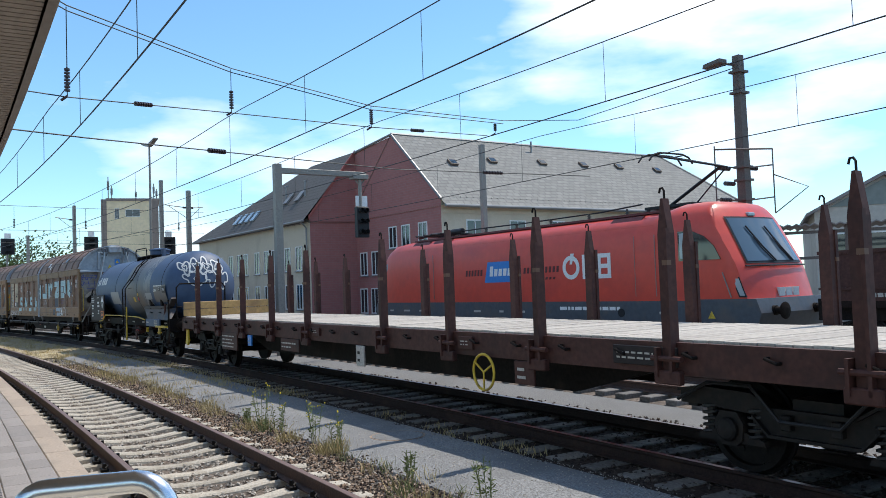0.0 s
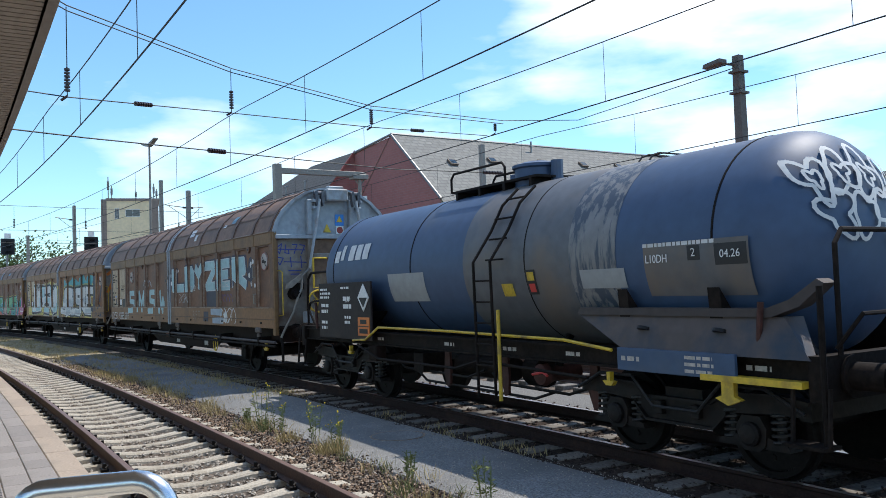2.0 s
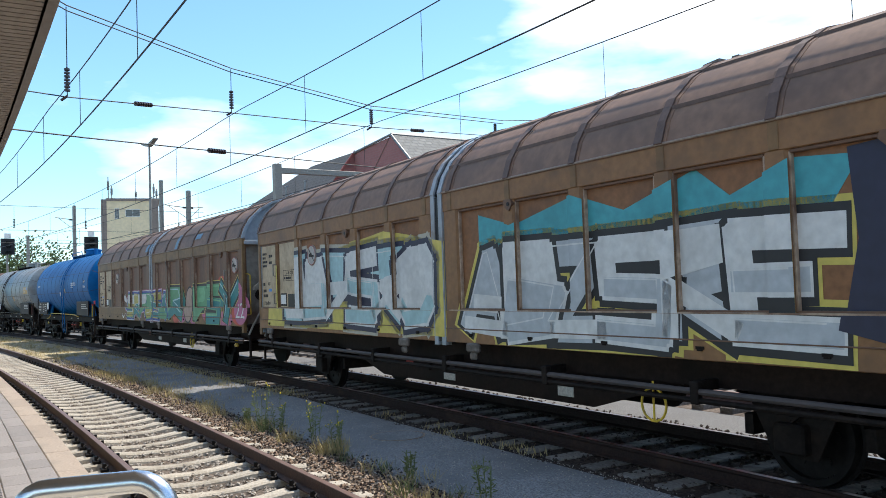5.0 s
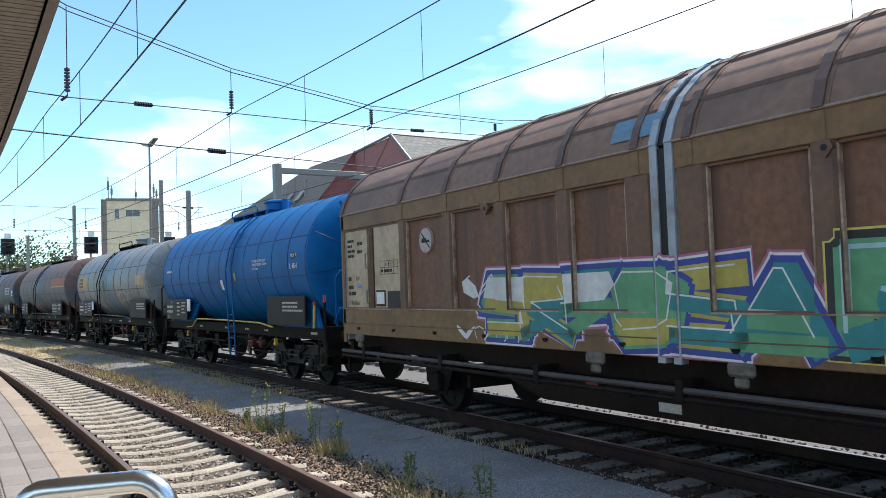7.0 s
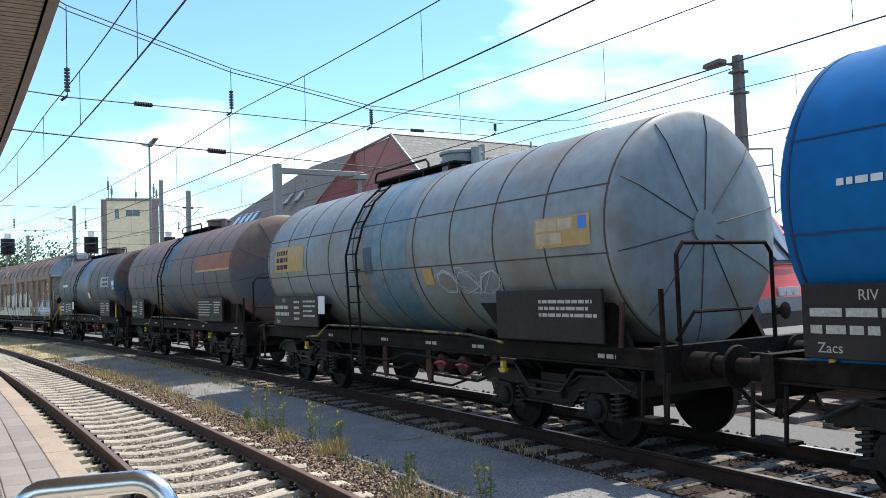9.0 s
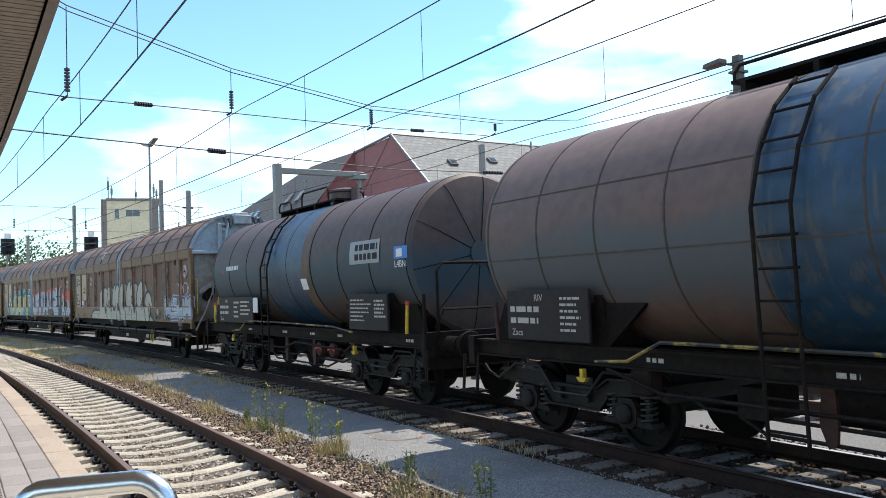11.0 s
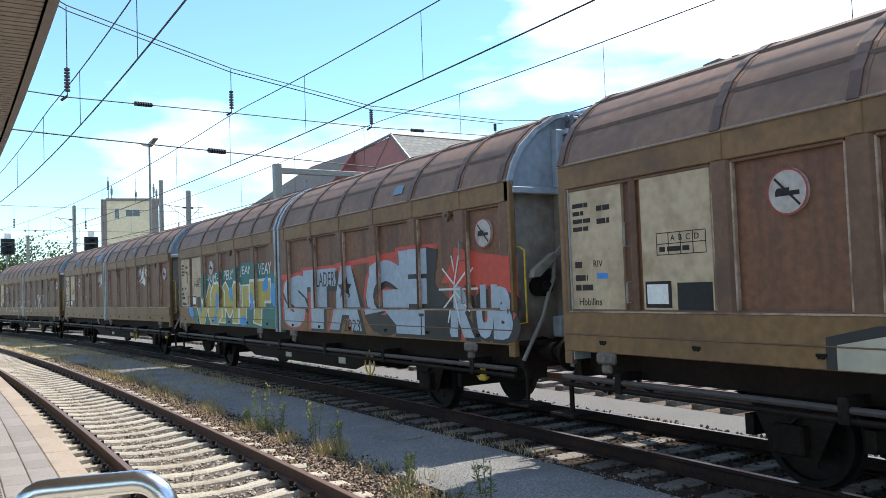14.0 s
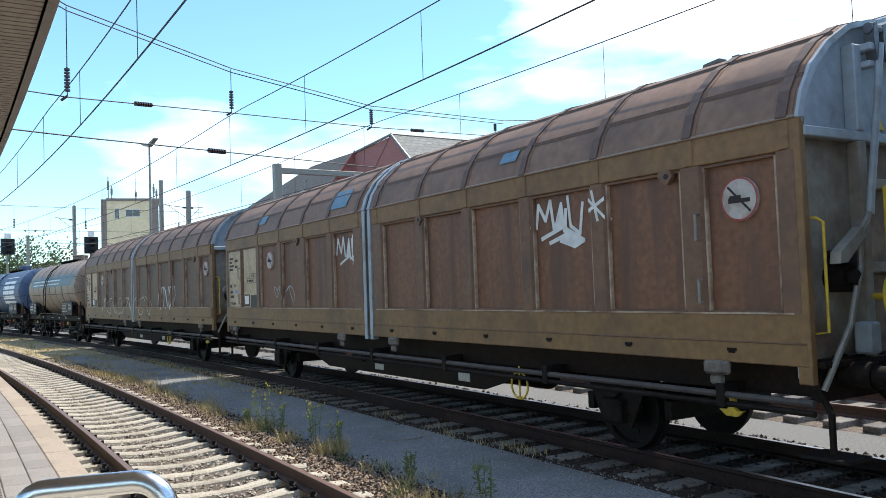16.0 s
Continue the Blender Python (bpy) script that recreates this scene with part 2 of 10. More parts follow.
M_OLIVE = surface("faded_olive_band", (0.190, 0.102, 0.038), 0.6, grain=12, vary=0.18, stains=(0.11, 0.06, 0.030), stain_scale=1.1, bump=0.08)
M_ROOF = surface("weathered_brown_roof", (0.20, 0.112, 0.070), 0.66, grain=9, vary=0.18, stains=(0.125, 0.073, 0.050), stain_scale=0.9, bump=0.1)
M_RIB = surface("brown_rib", (0.150, 0.076, 0.042), 0.6, grain=14, vary=0.18, stains=(0.095, 0.052, 0.034), stain_scale=2.0, bump=0.08)
M_PALE = surface("pale_weathered_edge", (0.44, 0.40, 0.36), 0.6, grain=30, vary=0.25, bump=0.1)
M_ENDGREY = surface("grey_blue_end_wall", (0.31, 0.345, 0.375), 0.6, grain=9, vary=0.12, stains=(0.17, 0.125, 0.09), stain_scale=1.6, stain_at=(0.52, 0.74), bump=0.1)
M_BEIGE = surface("cream_data_panel", (0.47, 0.365, 0.24), 0.65, grain=9, vary=0.14, stains=(0.30, 0.21, 0.125), stain_scale=2.2, stain_at=(0.47, 0.70), bump=0.05)
# underframe and wheel colours blackened to hold the deep shade below the wagons
M_UNDER = surface("shade_dark_underframe", (0.0125, 0.0092, 0.0078), 0.72, grain=20, vary=0.35, stains=(0.026, 0.018, 0.014), stain_scale=2.5, bump=0.2)
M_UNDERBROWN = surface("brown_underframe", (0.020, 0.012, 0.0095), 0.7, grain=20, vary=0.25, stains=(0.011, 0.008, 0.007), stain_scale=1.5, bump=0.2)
M_WHEEL = surface("dark_wheel_steel", (0.013, 0.011, 0.010), 0.6, 0.3, grain=20, vary=0.3, bump=0.1)
M_TREAD = surface("bright_tyre", (0.35, 0.34, 0.33), 0.35, 0.9, grain=40, vary=0.1, bump=0.05)
M_YELLOW = surface("safety_yellow", (0.60, 0.40, 0.03), 0.5, grain=20, vary=0.15, stains=(0.26, 0.17, 0.04), stain_scale=4.0, bump=0.05)
M_WHITE = surface("white_paint", (0.72, 0.72, 0.70), 0.6, grain=20, vary=0.1, bump=0.03)
M_BLACK = surface("black_paint", (0.016, 0.016, 0.018), 0.5, grain=20, vary=0.2, bump=0.03)
M_DARKPLATE = surface("dark_data_plate", (0.026, 0.02, 0.02), 0.6, grain=14, vary=0.2, stains=(0.04, 0.03, 0.027), stain_scale=2.0, bump=0.05)
M_TANKBLUE = surface("bright_blue_tank", (0.0, 0.118, 0.325), 0.5, grain=5, vary=0.1, stains=(0.0, 0.082, 0.24), stain_scale=0.8, bump=0.03)
M_TANKGREY = surface("grey_blue_tank", (0.20, 0.222, 0.226), 0.5, grain=6, vary=0.14, stains=(0.175, 0.135, 0.10), stain_scale=0.9, stain_at=(0.48, 0.72), bump=0.05)
M_TANKBROWN = rinsed_shell("rusty_brown_tank", (0.135, 0.083, 0.066), (0.07, 0.088, 0.10), 0.6, 2.15, 0.45)
M_TANKDARK = rinsed_shell("dark_sooty_tank", (0.092, 0.060, 0.050), (0.036, 0.068, 0.088), 0.55, 2.2, 0.48, 0.5, 1.3)
M_TANKSLATE = surface("slate_blue_tank", (0.042, 0.078, 0.148), 0.55, grain=6, vary=0.1, stains=(0.085, 0.10, 0.125), stain_scale=0.6, stain_at=(0.55, 0.78), bump=0.04)
M_TANKTAN = surface("tan_tank", (0.24, 0.17, 0.12), 0.55, grain=6, vary=0.15, stains=(0.12, 0.09, 0.08), stain_scale=0.7, bump=0.05)
M_RUSTBROWN = surface("red_brown_wagon_paint", (0.070, 0.028, 0.022), 0.62, grain=16, vary=0.25, stains=(0.036, 0.018, 0.016), stain_scale=1.6, bump=0.1)
M_DECK = surface("bleached_deck_wood", (0.40, 0.355, 0.30), 0.85, grain=18, vary=0.2, stains=(0.27, 0.23, 0.19), stain_scale=1.5, bump=0.3, random_tone=0.12)
M_TIMBER = surface("yellow_timber_board", (0.44, 0.27, 0.10), 0.7, grain=10, vary=0.2, stains=(0.28, 0.17, 0.08), stain_scale=1.5, bump=0.2)
M_LOCORED = surface("locomotive_red", (0.60, 0.06, 0.035), 0.35, grain=4, vary=0.06, stains=(0.48, 0.05, 0.035), stain_scale=0.8, bump=0.02)
M_LOCOGREY = surface("dark_grey_skirt", (0.055, 0.065, 0.08), 0.5, grain=8, vary=0.15, stains=(0.09, 0.08, 0.075), stain_scale=1.5, bump=0.03)
M_GLASS = glass("dark_window_glass")
M_BLUESIGN = surface("blue_sign_paint", (0.02, 0.19, 0.55), 0.4, grain=10, vary=0.06, bump=0.02)
M_STEEL = surface("galvanised_mast", (0.24, 0.225, 0.20), 0.55, 0.3, grain=20, vary=0.15, stains=(0.25, 0.22, 0.19), stain_scale=1.5, bump=0.08)
M_MAST = surface("weathered_mast", (0.115, 0.095, 0.082), 0.7, grain=20, vary=0.2, stains=(0.08, 0.068, 0.06), stain_scale=1.0, bump=0.1)
M_WIRE = surface("contact_wire", (0.03, 0.035, 0.035), 0.6, 0.3, grain=20, vary=0.1, bump=0)
M_INSUL = surface("brown_insulator", (0.035, 0.022, 0.02), 0.3, grain=20, vary=0.1, bump=0)
M_CHROME = surface("brushed_stainless", (0.70, 0.71, 0.72), 0.26, 1.0, grain=60, vary=0.04, bump=0.02)
M_BRICK = surface("red_brick_wall", (0.34, 0.105, 0.088), 0.9, grain=26, vary=0.14, stains=(0.29, 0.085, 0.075), stain_scale=0.5, bump=0.2)
M_MORTAR = surface("pale_joint", (0.33, 0.17, 0.145), 0.95, grain=30, vary=0.1, bump=0.1)
M_PLASTER = surface("beige_plaster", (0.56, 0.485, 0.37), 0.9, grain=18, vary=0.08, stains=(0.45, 0.385, 0.29), stain_scale=0.5, bump=0.1)
M_SLATE = surface("light_slate_roof", (0.40, 0.375, 0.33), 0.85, grain=14, vary=0.16, stains=(0.29, 0.265, 0.23), stain_scale=0.35, bump=0.2, random_tone=0.16)
M_DARKSLATE = surface("dark_slate_roof", (0.15, 0.145, 0.14), 0.85, grain=14, vary=0.2, stains=(0.10, 0.095, 0.09), stain_scale=0.4, bump=0.2, random_tone=0.16)
M_ZINC = surface("zinc_gutter", (0.24, 0.24, 0.235), 0.5, 0.5, grain=20, vary=0.1, bump=0.05)
M_CANOPY = surface("canopy_slats", (0.34, 0.29, 0.235), 0.6, grain=10, vary=0.1, bump=0.05)
M_CANOPYEDGE = surface("canopy_fascia", (0.26, 0.23, 0.20), 0.6, grain=10, vary=0.1, bump=0.05)
M_GRASS = surface("dry_grass", (0.42, 0.33, 0.15), 0.9, grain=10, vary=0.35, bump=0)
M_WEED = surface("green_weed", (0.15, 0.18, 0.06), 0.85, grain=10, vary=0.35, bump=0)
M_LEAF = surface("tree_leaf", (0.07, 0.105, 0.03), 0.85, grain=3, vary=0.4, bump=0)
M_FLOWER = surface("yellow_flower", (0.75, 0.58, 0.03), 0.8, grain=10, vary=0.1, bump=0)
M_TANKSEAM = surface("blue_seam", (0.0, 0.022, 0.085), 0.6, grain=10, vary=0.1, bump=0)
M_RUSTSEAM = surface("rusty_seam", (0.060, 0.042, 0.032), 0.7, grain=10, vary=0.3, bump=0)
M_SIGNRED = surface("sign_red", (0.55, 0.05, 0.04), 0.5, grain=20, vary=0.08, bump=0)
M_DEBRIS = surface("brown_debris", (0.26, 0.175, 0.115), 0.9, grain=20, vary=0.45, stains=(0.42, 0.36, 0.29), stain_scale=12.0, bump=0.3)
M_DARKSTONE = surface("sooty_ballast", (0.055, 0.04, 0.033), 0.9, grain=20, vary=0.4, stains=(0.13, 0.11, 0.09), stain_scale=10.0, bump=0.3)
M_YELLOWOLD = surface("chipped_yellow_rod", (0.30, 0.21, 0.05), 0.6, grain=8, vary=0.3, stains=(0.03, 0.026, 0.022), stain_scale=3.0, stain_at=(0.45, 0.5), bump=0.05)
# rail and bed copies for the train's track, its shade put into the colour
M_RAILDARK = surface("shaded_rail", (0.032, 0.02, 0.017), 0.75, grain=40, vary=0.3, stains=(0.06, 0.035, 0.025), stain_scale=2.0, bump=0.2)
M_BALLASTDARK = surface("shaded_ballast_bed", (0.05, 0.037, 0.03), 0.95, grain=28, vary=0.6, stains=(0.03, 0.023, 0.02), stain_scale=1.0, bump=1.0)
M_PALEBROWN = surface("pale_brown_lip", (0.25, 0.19, 0.145), 0.6, grain=20, vary=0.2, bump=0.05)
M_HOOK = surface("dark_cast_hook", (0.10, 0.10, 0.11), 0.5, 0.3, grain=20, vary=0.2, bump=0.05)
# bluish base colour stands in for sky mirrored in the glass
M_WINDSCREEN = glass("sky_toned_windscreen", (0.07, 0.10, 0.125), 0.08)
M_ENDLOW = surface("rust_streaked_end_wall", (0.16, 0.088, 0.05), 0.65, grain=9, vary=0.25, stains=(0.30, 0.235, 0.155), stain_scale=1.3, stain_at=(0.5, 0.66), bump=0.1)
M_SIGNWHITE = surface("dulled_white_sign", (0.42, 0.385, 0.35), 0.6, grain=14, vary=0.15, stains=(0.28, 0.23, 0.19), stain_scale=5.0, bump=0.02)
M_RIMRED = surface("dull_red_rim", (0.30, 0.05, 0.04), 0.6, grain=20, vary=0.15, bump=0)
M_HATCH = surface("rusty_hatch", (0.10, 0.075, 0.06), 0.7, grain=14, vary=0.2, bump=0.1)
M_CLAD = surface("brown_grey_cladding", (0.105, 0.108, 0.115), 0.5, grain=6, vary=0.15, stains=(0.145, 0.118, 0.098), stain_scale=0.9, stain_at=(0.45, 0.62), bump=0.05)
M_STREAK = surface("pale_streaked_cladding", (0.19, 0.185, 0.18), 0.5, grain=6, vary=0.15, stains=(0.05, 0.068, 0.095), stain_scale=1.6, stain_at=(0.46, 0.54), streaks=True, bump=0.04)
M_APRON = surface("brown_worn_apron", (0.085, 0.064, 0.056), 0.65, grain=6, vary=0.15, stains=(0.022, 0.036, 0.058), stain_scale=0.8, stain_at=(0.45, 0.58), bump=0.05)
M_RIBEDGE = surface("pale_highlight_edge", (0.38, 0.275, 0.20), 0.6, grain=20, vary=0.3, stains=(0.17, 0.095, 0.06), stain_scale=2.5, stain_at=(0.48, 0.6), bump=0.05)
M_ROOFRIB = surface("dark_roof_rib", (0.105, 0.062, 0.046), 0.65, grain=14, vary=0.2, bump=0.08)
M_ENDSIDE = surface("dirty_grey_end_sheet", (0.25, 0.225, 0.19), 0.65, grain=9, vary=0.18, stains=(0.12, 0.07, 0.042), stain_scale=1.3, stain_at=(0.42, 0.64), bump=0.1)
M_ROLLER = surface("dirty_roller_cover", (0.135, 0.112, 0.095), 0.7, grain=20, vary=0.3, stains=(0.06, 0.045, 0.036), stain_scale=6.0, bump=0.1)
# bogie colour lowered too, with the underbody shade in it
M_BOGIE = surface("shade_dark_bogie", (0.0125, 0.0105, 0.0098), 0.6, grain=16, vary=0.4, stains=(0.026, 0.019, 0.015), stain_scale=5.0, bump=0.2)
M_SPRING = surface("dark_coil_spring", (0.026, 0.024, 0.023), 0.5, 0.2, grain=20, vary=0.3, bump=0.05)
M_HAZARD = surface("hazard_orange", (0.62, 0.17, 0.02), 0.5, grain=12, vary=0.1, stains=(0.45, 0.12, 0.03), stain_scale=4.0, bump=0.02)
M_FLANGE = surface("sooty_brown_flange", (0.055, 0.043, 0.04), 0.7, grain=8, vary=0.2, bump=0.05)
# weak sheen: shade-darkened underframes, rails and ballast, and other dull surfaces
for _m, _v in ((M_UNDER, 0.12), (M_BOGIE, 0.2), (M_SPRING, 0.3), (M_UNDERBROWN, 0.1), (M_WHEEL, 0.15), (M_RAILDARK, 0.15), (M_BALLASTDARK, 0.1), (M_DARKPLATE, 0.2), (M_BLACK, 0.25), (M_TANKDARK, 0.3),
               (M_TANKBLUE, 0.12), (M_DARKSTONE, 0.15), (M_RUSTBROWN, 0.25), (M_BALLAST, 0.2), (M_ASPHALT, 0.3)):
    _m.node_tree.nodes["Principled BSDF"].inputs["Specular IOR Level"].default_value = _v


# ---- ground and tracks ----
def ribbon(bm, s0, s1, step, profile):
    """Sweep a (lat, z) outline along the curve of the tracks."""
    n = max(1, int(round((s1 - s0) / step)))
    rows = []
    for i in range(n + 1):
        s = s0 + (s1 - s0) * i / n
        rows.append([bm.verts.new((*on_track(s, a)[:2], z)) for a, z in profile])
    for a, b in zip(rows, rows[1:]):
        for i in range(len(profile) - 1):
            bm.faces.new((a[i], a[i + 1], b[i + 1], b[i]))
    return rows


def make_ground():
    bm = bmesh.new()
    v = [bm.verts.new(p) for p in ((-2500, -2500, -0.36), (2500, -2500, -0.36), (2500, 2500, -0.36), (-2500, 2500, -0.36))]
    bm.faces.new(v)
    structure("ground", bm, M_GRAVEL, "pale grey gravel of the station yard", "ground")
    bm = bmesh.new()
    ribbon(bm, -170, 40, 1.5, [(1.55, -0.34), (1.6, -0.27), (18.2, -0.27), (18.3, -0.34)])
    structure("yard_gravel", bm, M_GRAVEL, "sunlit grey gravel between the sidings", "gravel")
    bm = bmesh.new()
    ribbon(bm, -34, 40, 1.0, [(-3.22, -0.34), (-3.12, -0.185), (-2.4, -0.155), (-1.5, -0.165), (-1.4, -0.34)])
    structure("asphalt_path", bm, M_ASPHALT, "worn grey asphalt path between two tracks", "path")
    bm = bmesh.new()
    ribbon(bm, -170, -33.95, 1.5, [(-3.85, -0.34), (-3.7, -0.18), (-1.45, -0.17), (-1.35, -0.34)])
    structure("earth_strip", bm, M_DIRT, "dry earth strip with straw between the tracks", "earth")


def rail_profile(lat):
    return [(lat + a, z) for a, z in ((-0.07, -0.165), (-0.07, -0.15), (-0.012, -0.13), (-0.012, -0.045), (-0.036, -0.03),
                                      (-0.036, 0.0), (0.036, 0.0), (0.036, -0.03), (0.012, -0.045), (0.012, -0.13),
                                      (0.07, -0.15), (0.07, -0.165))]


def make_track(name, lat, s0, s1, sleeper, sleeper_mat, head_mat, near, label, ballast_z=-0.24, half=1.75, rail_mat=None, bed_mat=None):
    base = thing(name, label, "railway track", kind="structure")
    bm = bmesh.new()
    ribbon(bm, s0, s1, 1.5, [(lat - half, -0.35), (lat - half + 0.3, ballast_z), (lat + half - 0.3, ballast_z), (lat + half, -0.35)])
    part("ballast_bed", bm, bed_mat or M_BALLAST, base)
    for side in (-0.7535, 0.7535):
        bm = bmesh.new()
        ribbon(bm, s0, s1, 1.0, rail_profile(lat + side))
        part("rail", bm, rail_mat or M_RAIL, base)
        bm = bmesh.new()
        ribbon(bm, s0, s1, 1.0, [(lat + side - 0.03, 0.002), (lat + side + 0.03, 0.002)])
        part("rail_head", bm, head_mat, base, "worn running surface")
    me = sleeper
    rest = []
    n = int((s1 - s0) / 0.6)
    rng = random.Random(len(name))
    for i in range(n):
        s = s0 + 0.6 * i + rng.uniform(-0.015, 0.015)
        x, y, yaw = on_track(s, lat + rng.uniform(-0.02, 0.02))
        m = pose(x, y, 0, 0, 0, yaw + rng.uniform(-0.8, 0.8))
        if near[0] < s < near[1]:
            ob = new("sleeper", me)
            ob.parent, ob.matrix_basis = base, m
        else:
            rest.append(m)
    bm = bmesh.new()
    for m in rest:
        k = len(bm.verts)
        box(bm, -0.13, 0.13, -1.3, 1.3, -0.3, -0.17)
        bm.verts.ensure_lookup_table()
        bmesh.ops.transform(bm, matrix=m, verts=bm.verts[k:])
    tagged(part("far_sleepers", bm, sleeper_mat, base), kind="stuff")
    return base


def concrete_sleeper():
    """A prestressed sleeper: high under the rails, dipped between them."""
    bm = bmesh.new()
    rows = []
    for y, w, top in ((-1.3, 0.095, -0.20), (-1.27, 0.105, -0.185), (-0.95, 0.105, -0.165), (-0.55, 0.105, -0.165), (-0.3, 0.085, -0.195),
                      (0.0, 0.08, -0.205), (0.3, 0.085, -0.195), (0.55, 0.105, -0.165), (0.95, 0.105, -0.165), (1.27, 0.105, -0.185),
                      (1.3, 0.095, -0.20)):
        rows.append([bm.verts.new(p) for p in ((-w - 0.02, y, -0.34), (-w, y, top - 0.02), (-w + 0.025, y, top), (w - 0.025, y, top),
                                               (w, y, top - 0.02), (w + 0.02, y, -0.34))])
    for a, b in zip(rows, rows[1:]):
        for i in range(5):
            bm.faces.new((a[i], a[i + 1], b[i + 1], b[i]))
    bm.faces.new(rows[0])
    bm.faces.new(rows[-1][::-1])
    return mesh_of("sleeper", bm, M_CONCRETE)


def wood_sleeper():
    bm = bmesh.new()
    box(bm, -0.13, 0.13, -1.3, 1.3, -0.33, -0.166, bevel=0.012)
    return mesh_of("sleeper", bm, M_WOOD_SLEEPER)


def stones(name, count, s0, s1, lat0, lat1, z, size, mat, seed, parent=None, label=""):
    """Loose stones, each an eight-cornered lump, in one mesh."""
    rng = np.random.default_rng(seed)
    base = np.array([(1, 0, 0), (-1, 0, 0), (0, 1, 0), (0, -1, 0), (0, 0, 1), (0, 0, -1)], float)
    tri = np.array([(0, 2, 4), (2, 1, 4), (1, 3, 4), (3, 0, 4), (2, 0, 5), (1, 2, 5), (3, 1, 5), (0, 3, 5)])
    u = rng.uniform(0, 1, count) ** 1.6
    ss = s1 + (s0 - s1) * u
    ll = rng.uniform(lat0, lat1, count)
    centre = np.array([(*on_track(a, b)[:2], z) for a, b in zip(ss, ll)])
    centre[:, 2] += rng.uniform(-0.012, 0.015, count)
    rad = size * rng.uniform(0.55, 1.25, (count, 1, 1)) * rng.uniform(0.6, 1.1, (count, 6, 1))
    ang = rng.uniform(0, 6.28, count)
    tilt = rng.uniform(-0.6, 0.6, count)
    pts = base[None] * rad
    c, s = np.cos(tilt)[:, None], np.sin(tilt)[:, None]
    x, y, zz = pts[..., 0], pts[..., 1] * c - pts[..., 2] * s, pts[..., 1] * s + pts[..., 2] * c
    c, s = np.cos(ang)[:, None], np.sin(ang)[:, None]
    pts = np.stack([x * c - y * s, x * s + y * c, zz * 0.8], -1) + centre[:, None]
    faces = (tri[None] + 6 * np.arange(count)[:, None, None]).reshape(-1, 3)
    me = bpy.data.meshes.new(name)
    me.from_pydata(pts.reshape(-1, 3).tolist(), [], faces.tolist())
    me.materials.append(mat)
    ob = new(name, me)
    ob.parent = parent
    tagged(ob, label, "" if parent else "gravel", "", "stuff")
    return ob


make_ground()
LAT_NEAR, LAT_SIDING, LAT_LOCO = -5.02, 4.5, 11.1
near_track = make_track("track_1", LAT_NEAR, -170, 30, concrete_sleeper(), M_CONCRETE, M_DULLHEAD, (-75, 4),
                        "curved railway track with rusty rails on concrete sleepers")
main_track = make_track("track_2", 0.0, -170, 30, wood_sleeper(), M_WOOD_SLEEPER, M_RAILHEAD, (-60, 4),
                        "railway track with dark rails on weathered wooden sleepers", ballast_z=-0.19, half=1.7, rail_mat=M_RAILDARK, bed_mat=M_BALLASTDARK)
make_track("track_3", LAT_SIDING, -170, 40, wood_sleeper(), M_WOOD_SLEEPER, M_DULLHEAD, (-40, 4),
           "rusty siding track in grey gravel", ballast_z=-0.262, half=1.6)
make_track("track_4", LAT_LOCO, -170, 40, wood_sleeper(), M_WOOD_SLEEPER, M_DULLHEAD, (-1, 0),
           "siding track under the red locomotive", ballast_z=-0.262, half=1.6)


# ---- running gear ----
WHEEL_R = 0.46
wheelsets, moving = [], []


def wheelset_mesh():
    bm = bmesh.new()
    cyl(bm, (0, -0.95, 0), (0, 0.95, 0), 0.075, 10)
    for sgn in (-1, 1):
        y = 0.7535 * sgn
        out = [(y - 0.07 * sgn, 0.12), (y - 0.07 * sgn, 0.495), (y - 0.035 * sgn, 0.495), (y - 0.03 * sgn, 0.465), (y + 0.065 * sgn, 0.455),
               (y + 0.065 * sgn, 0.395), (y + 0.02 * sgn, 0.385), (y + 0.015 * sgn, 0.16), (y + 0.06 * sgn, 0.12)]
        lathe(bm, out, 28, "y")
        for k in range(6):
            a = math.pi * k / 3
            cyl(bm, (0.27 * math.cos(a), y + 0.01 * sgn, 0.27 * math.sin(a)), (0.27 * math.cos(a), y + 0.03 * sgn, 0.27 * math.sin(a)), 0.035, 6)
    return mesh_of("wheelset", bm, M_WHEEL, True)


WHEELSET = wheelset_mesh()


def add_wheelset(parent, x):
    ob = new("wheelset", WHEELSET)
    ob.parent, ob.matrix_basis = parent, pose(x, 0, WHEEL_R)
    return ob


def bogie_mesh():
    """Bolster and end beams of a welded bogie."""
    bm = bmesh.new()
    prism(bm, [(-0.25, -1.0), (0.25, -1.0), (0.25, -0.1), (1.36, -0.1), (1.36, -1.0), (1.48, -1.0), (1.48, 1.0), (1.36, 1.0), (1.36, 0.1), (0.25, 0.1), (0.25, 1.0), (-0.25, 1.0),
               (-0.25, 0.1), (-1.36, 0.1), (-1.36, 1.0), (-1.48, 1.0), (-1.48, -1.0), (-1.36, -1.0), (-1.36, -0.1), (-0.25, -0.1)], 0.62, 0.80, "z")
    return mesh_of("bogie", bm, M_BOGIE)


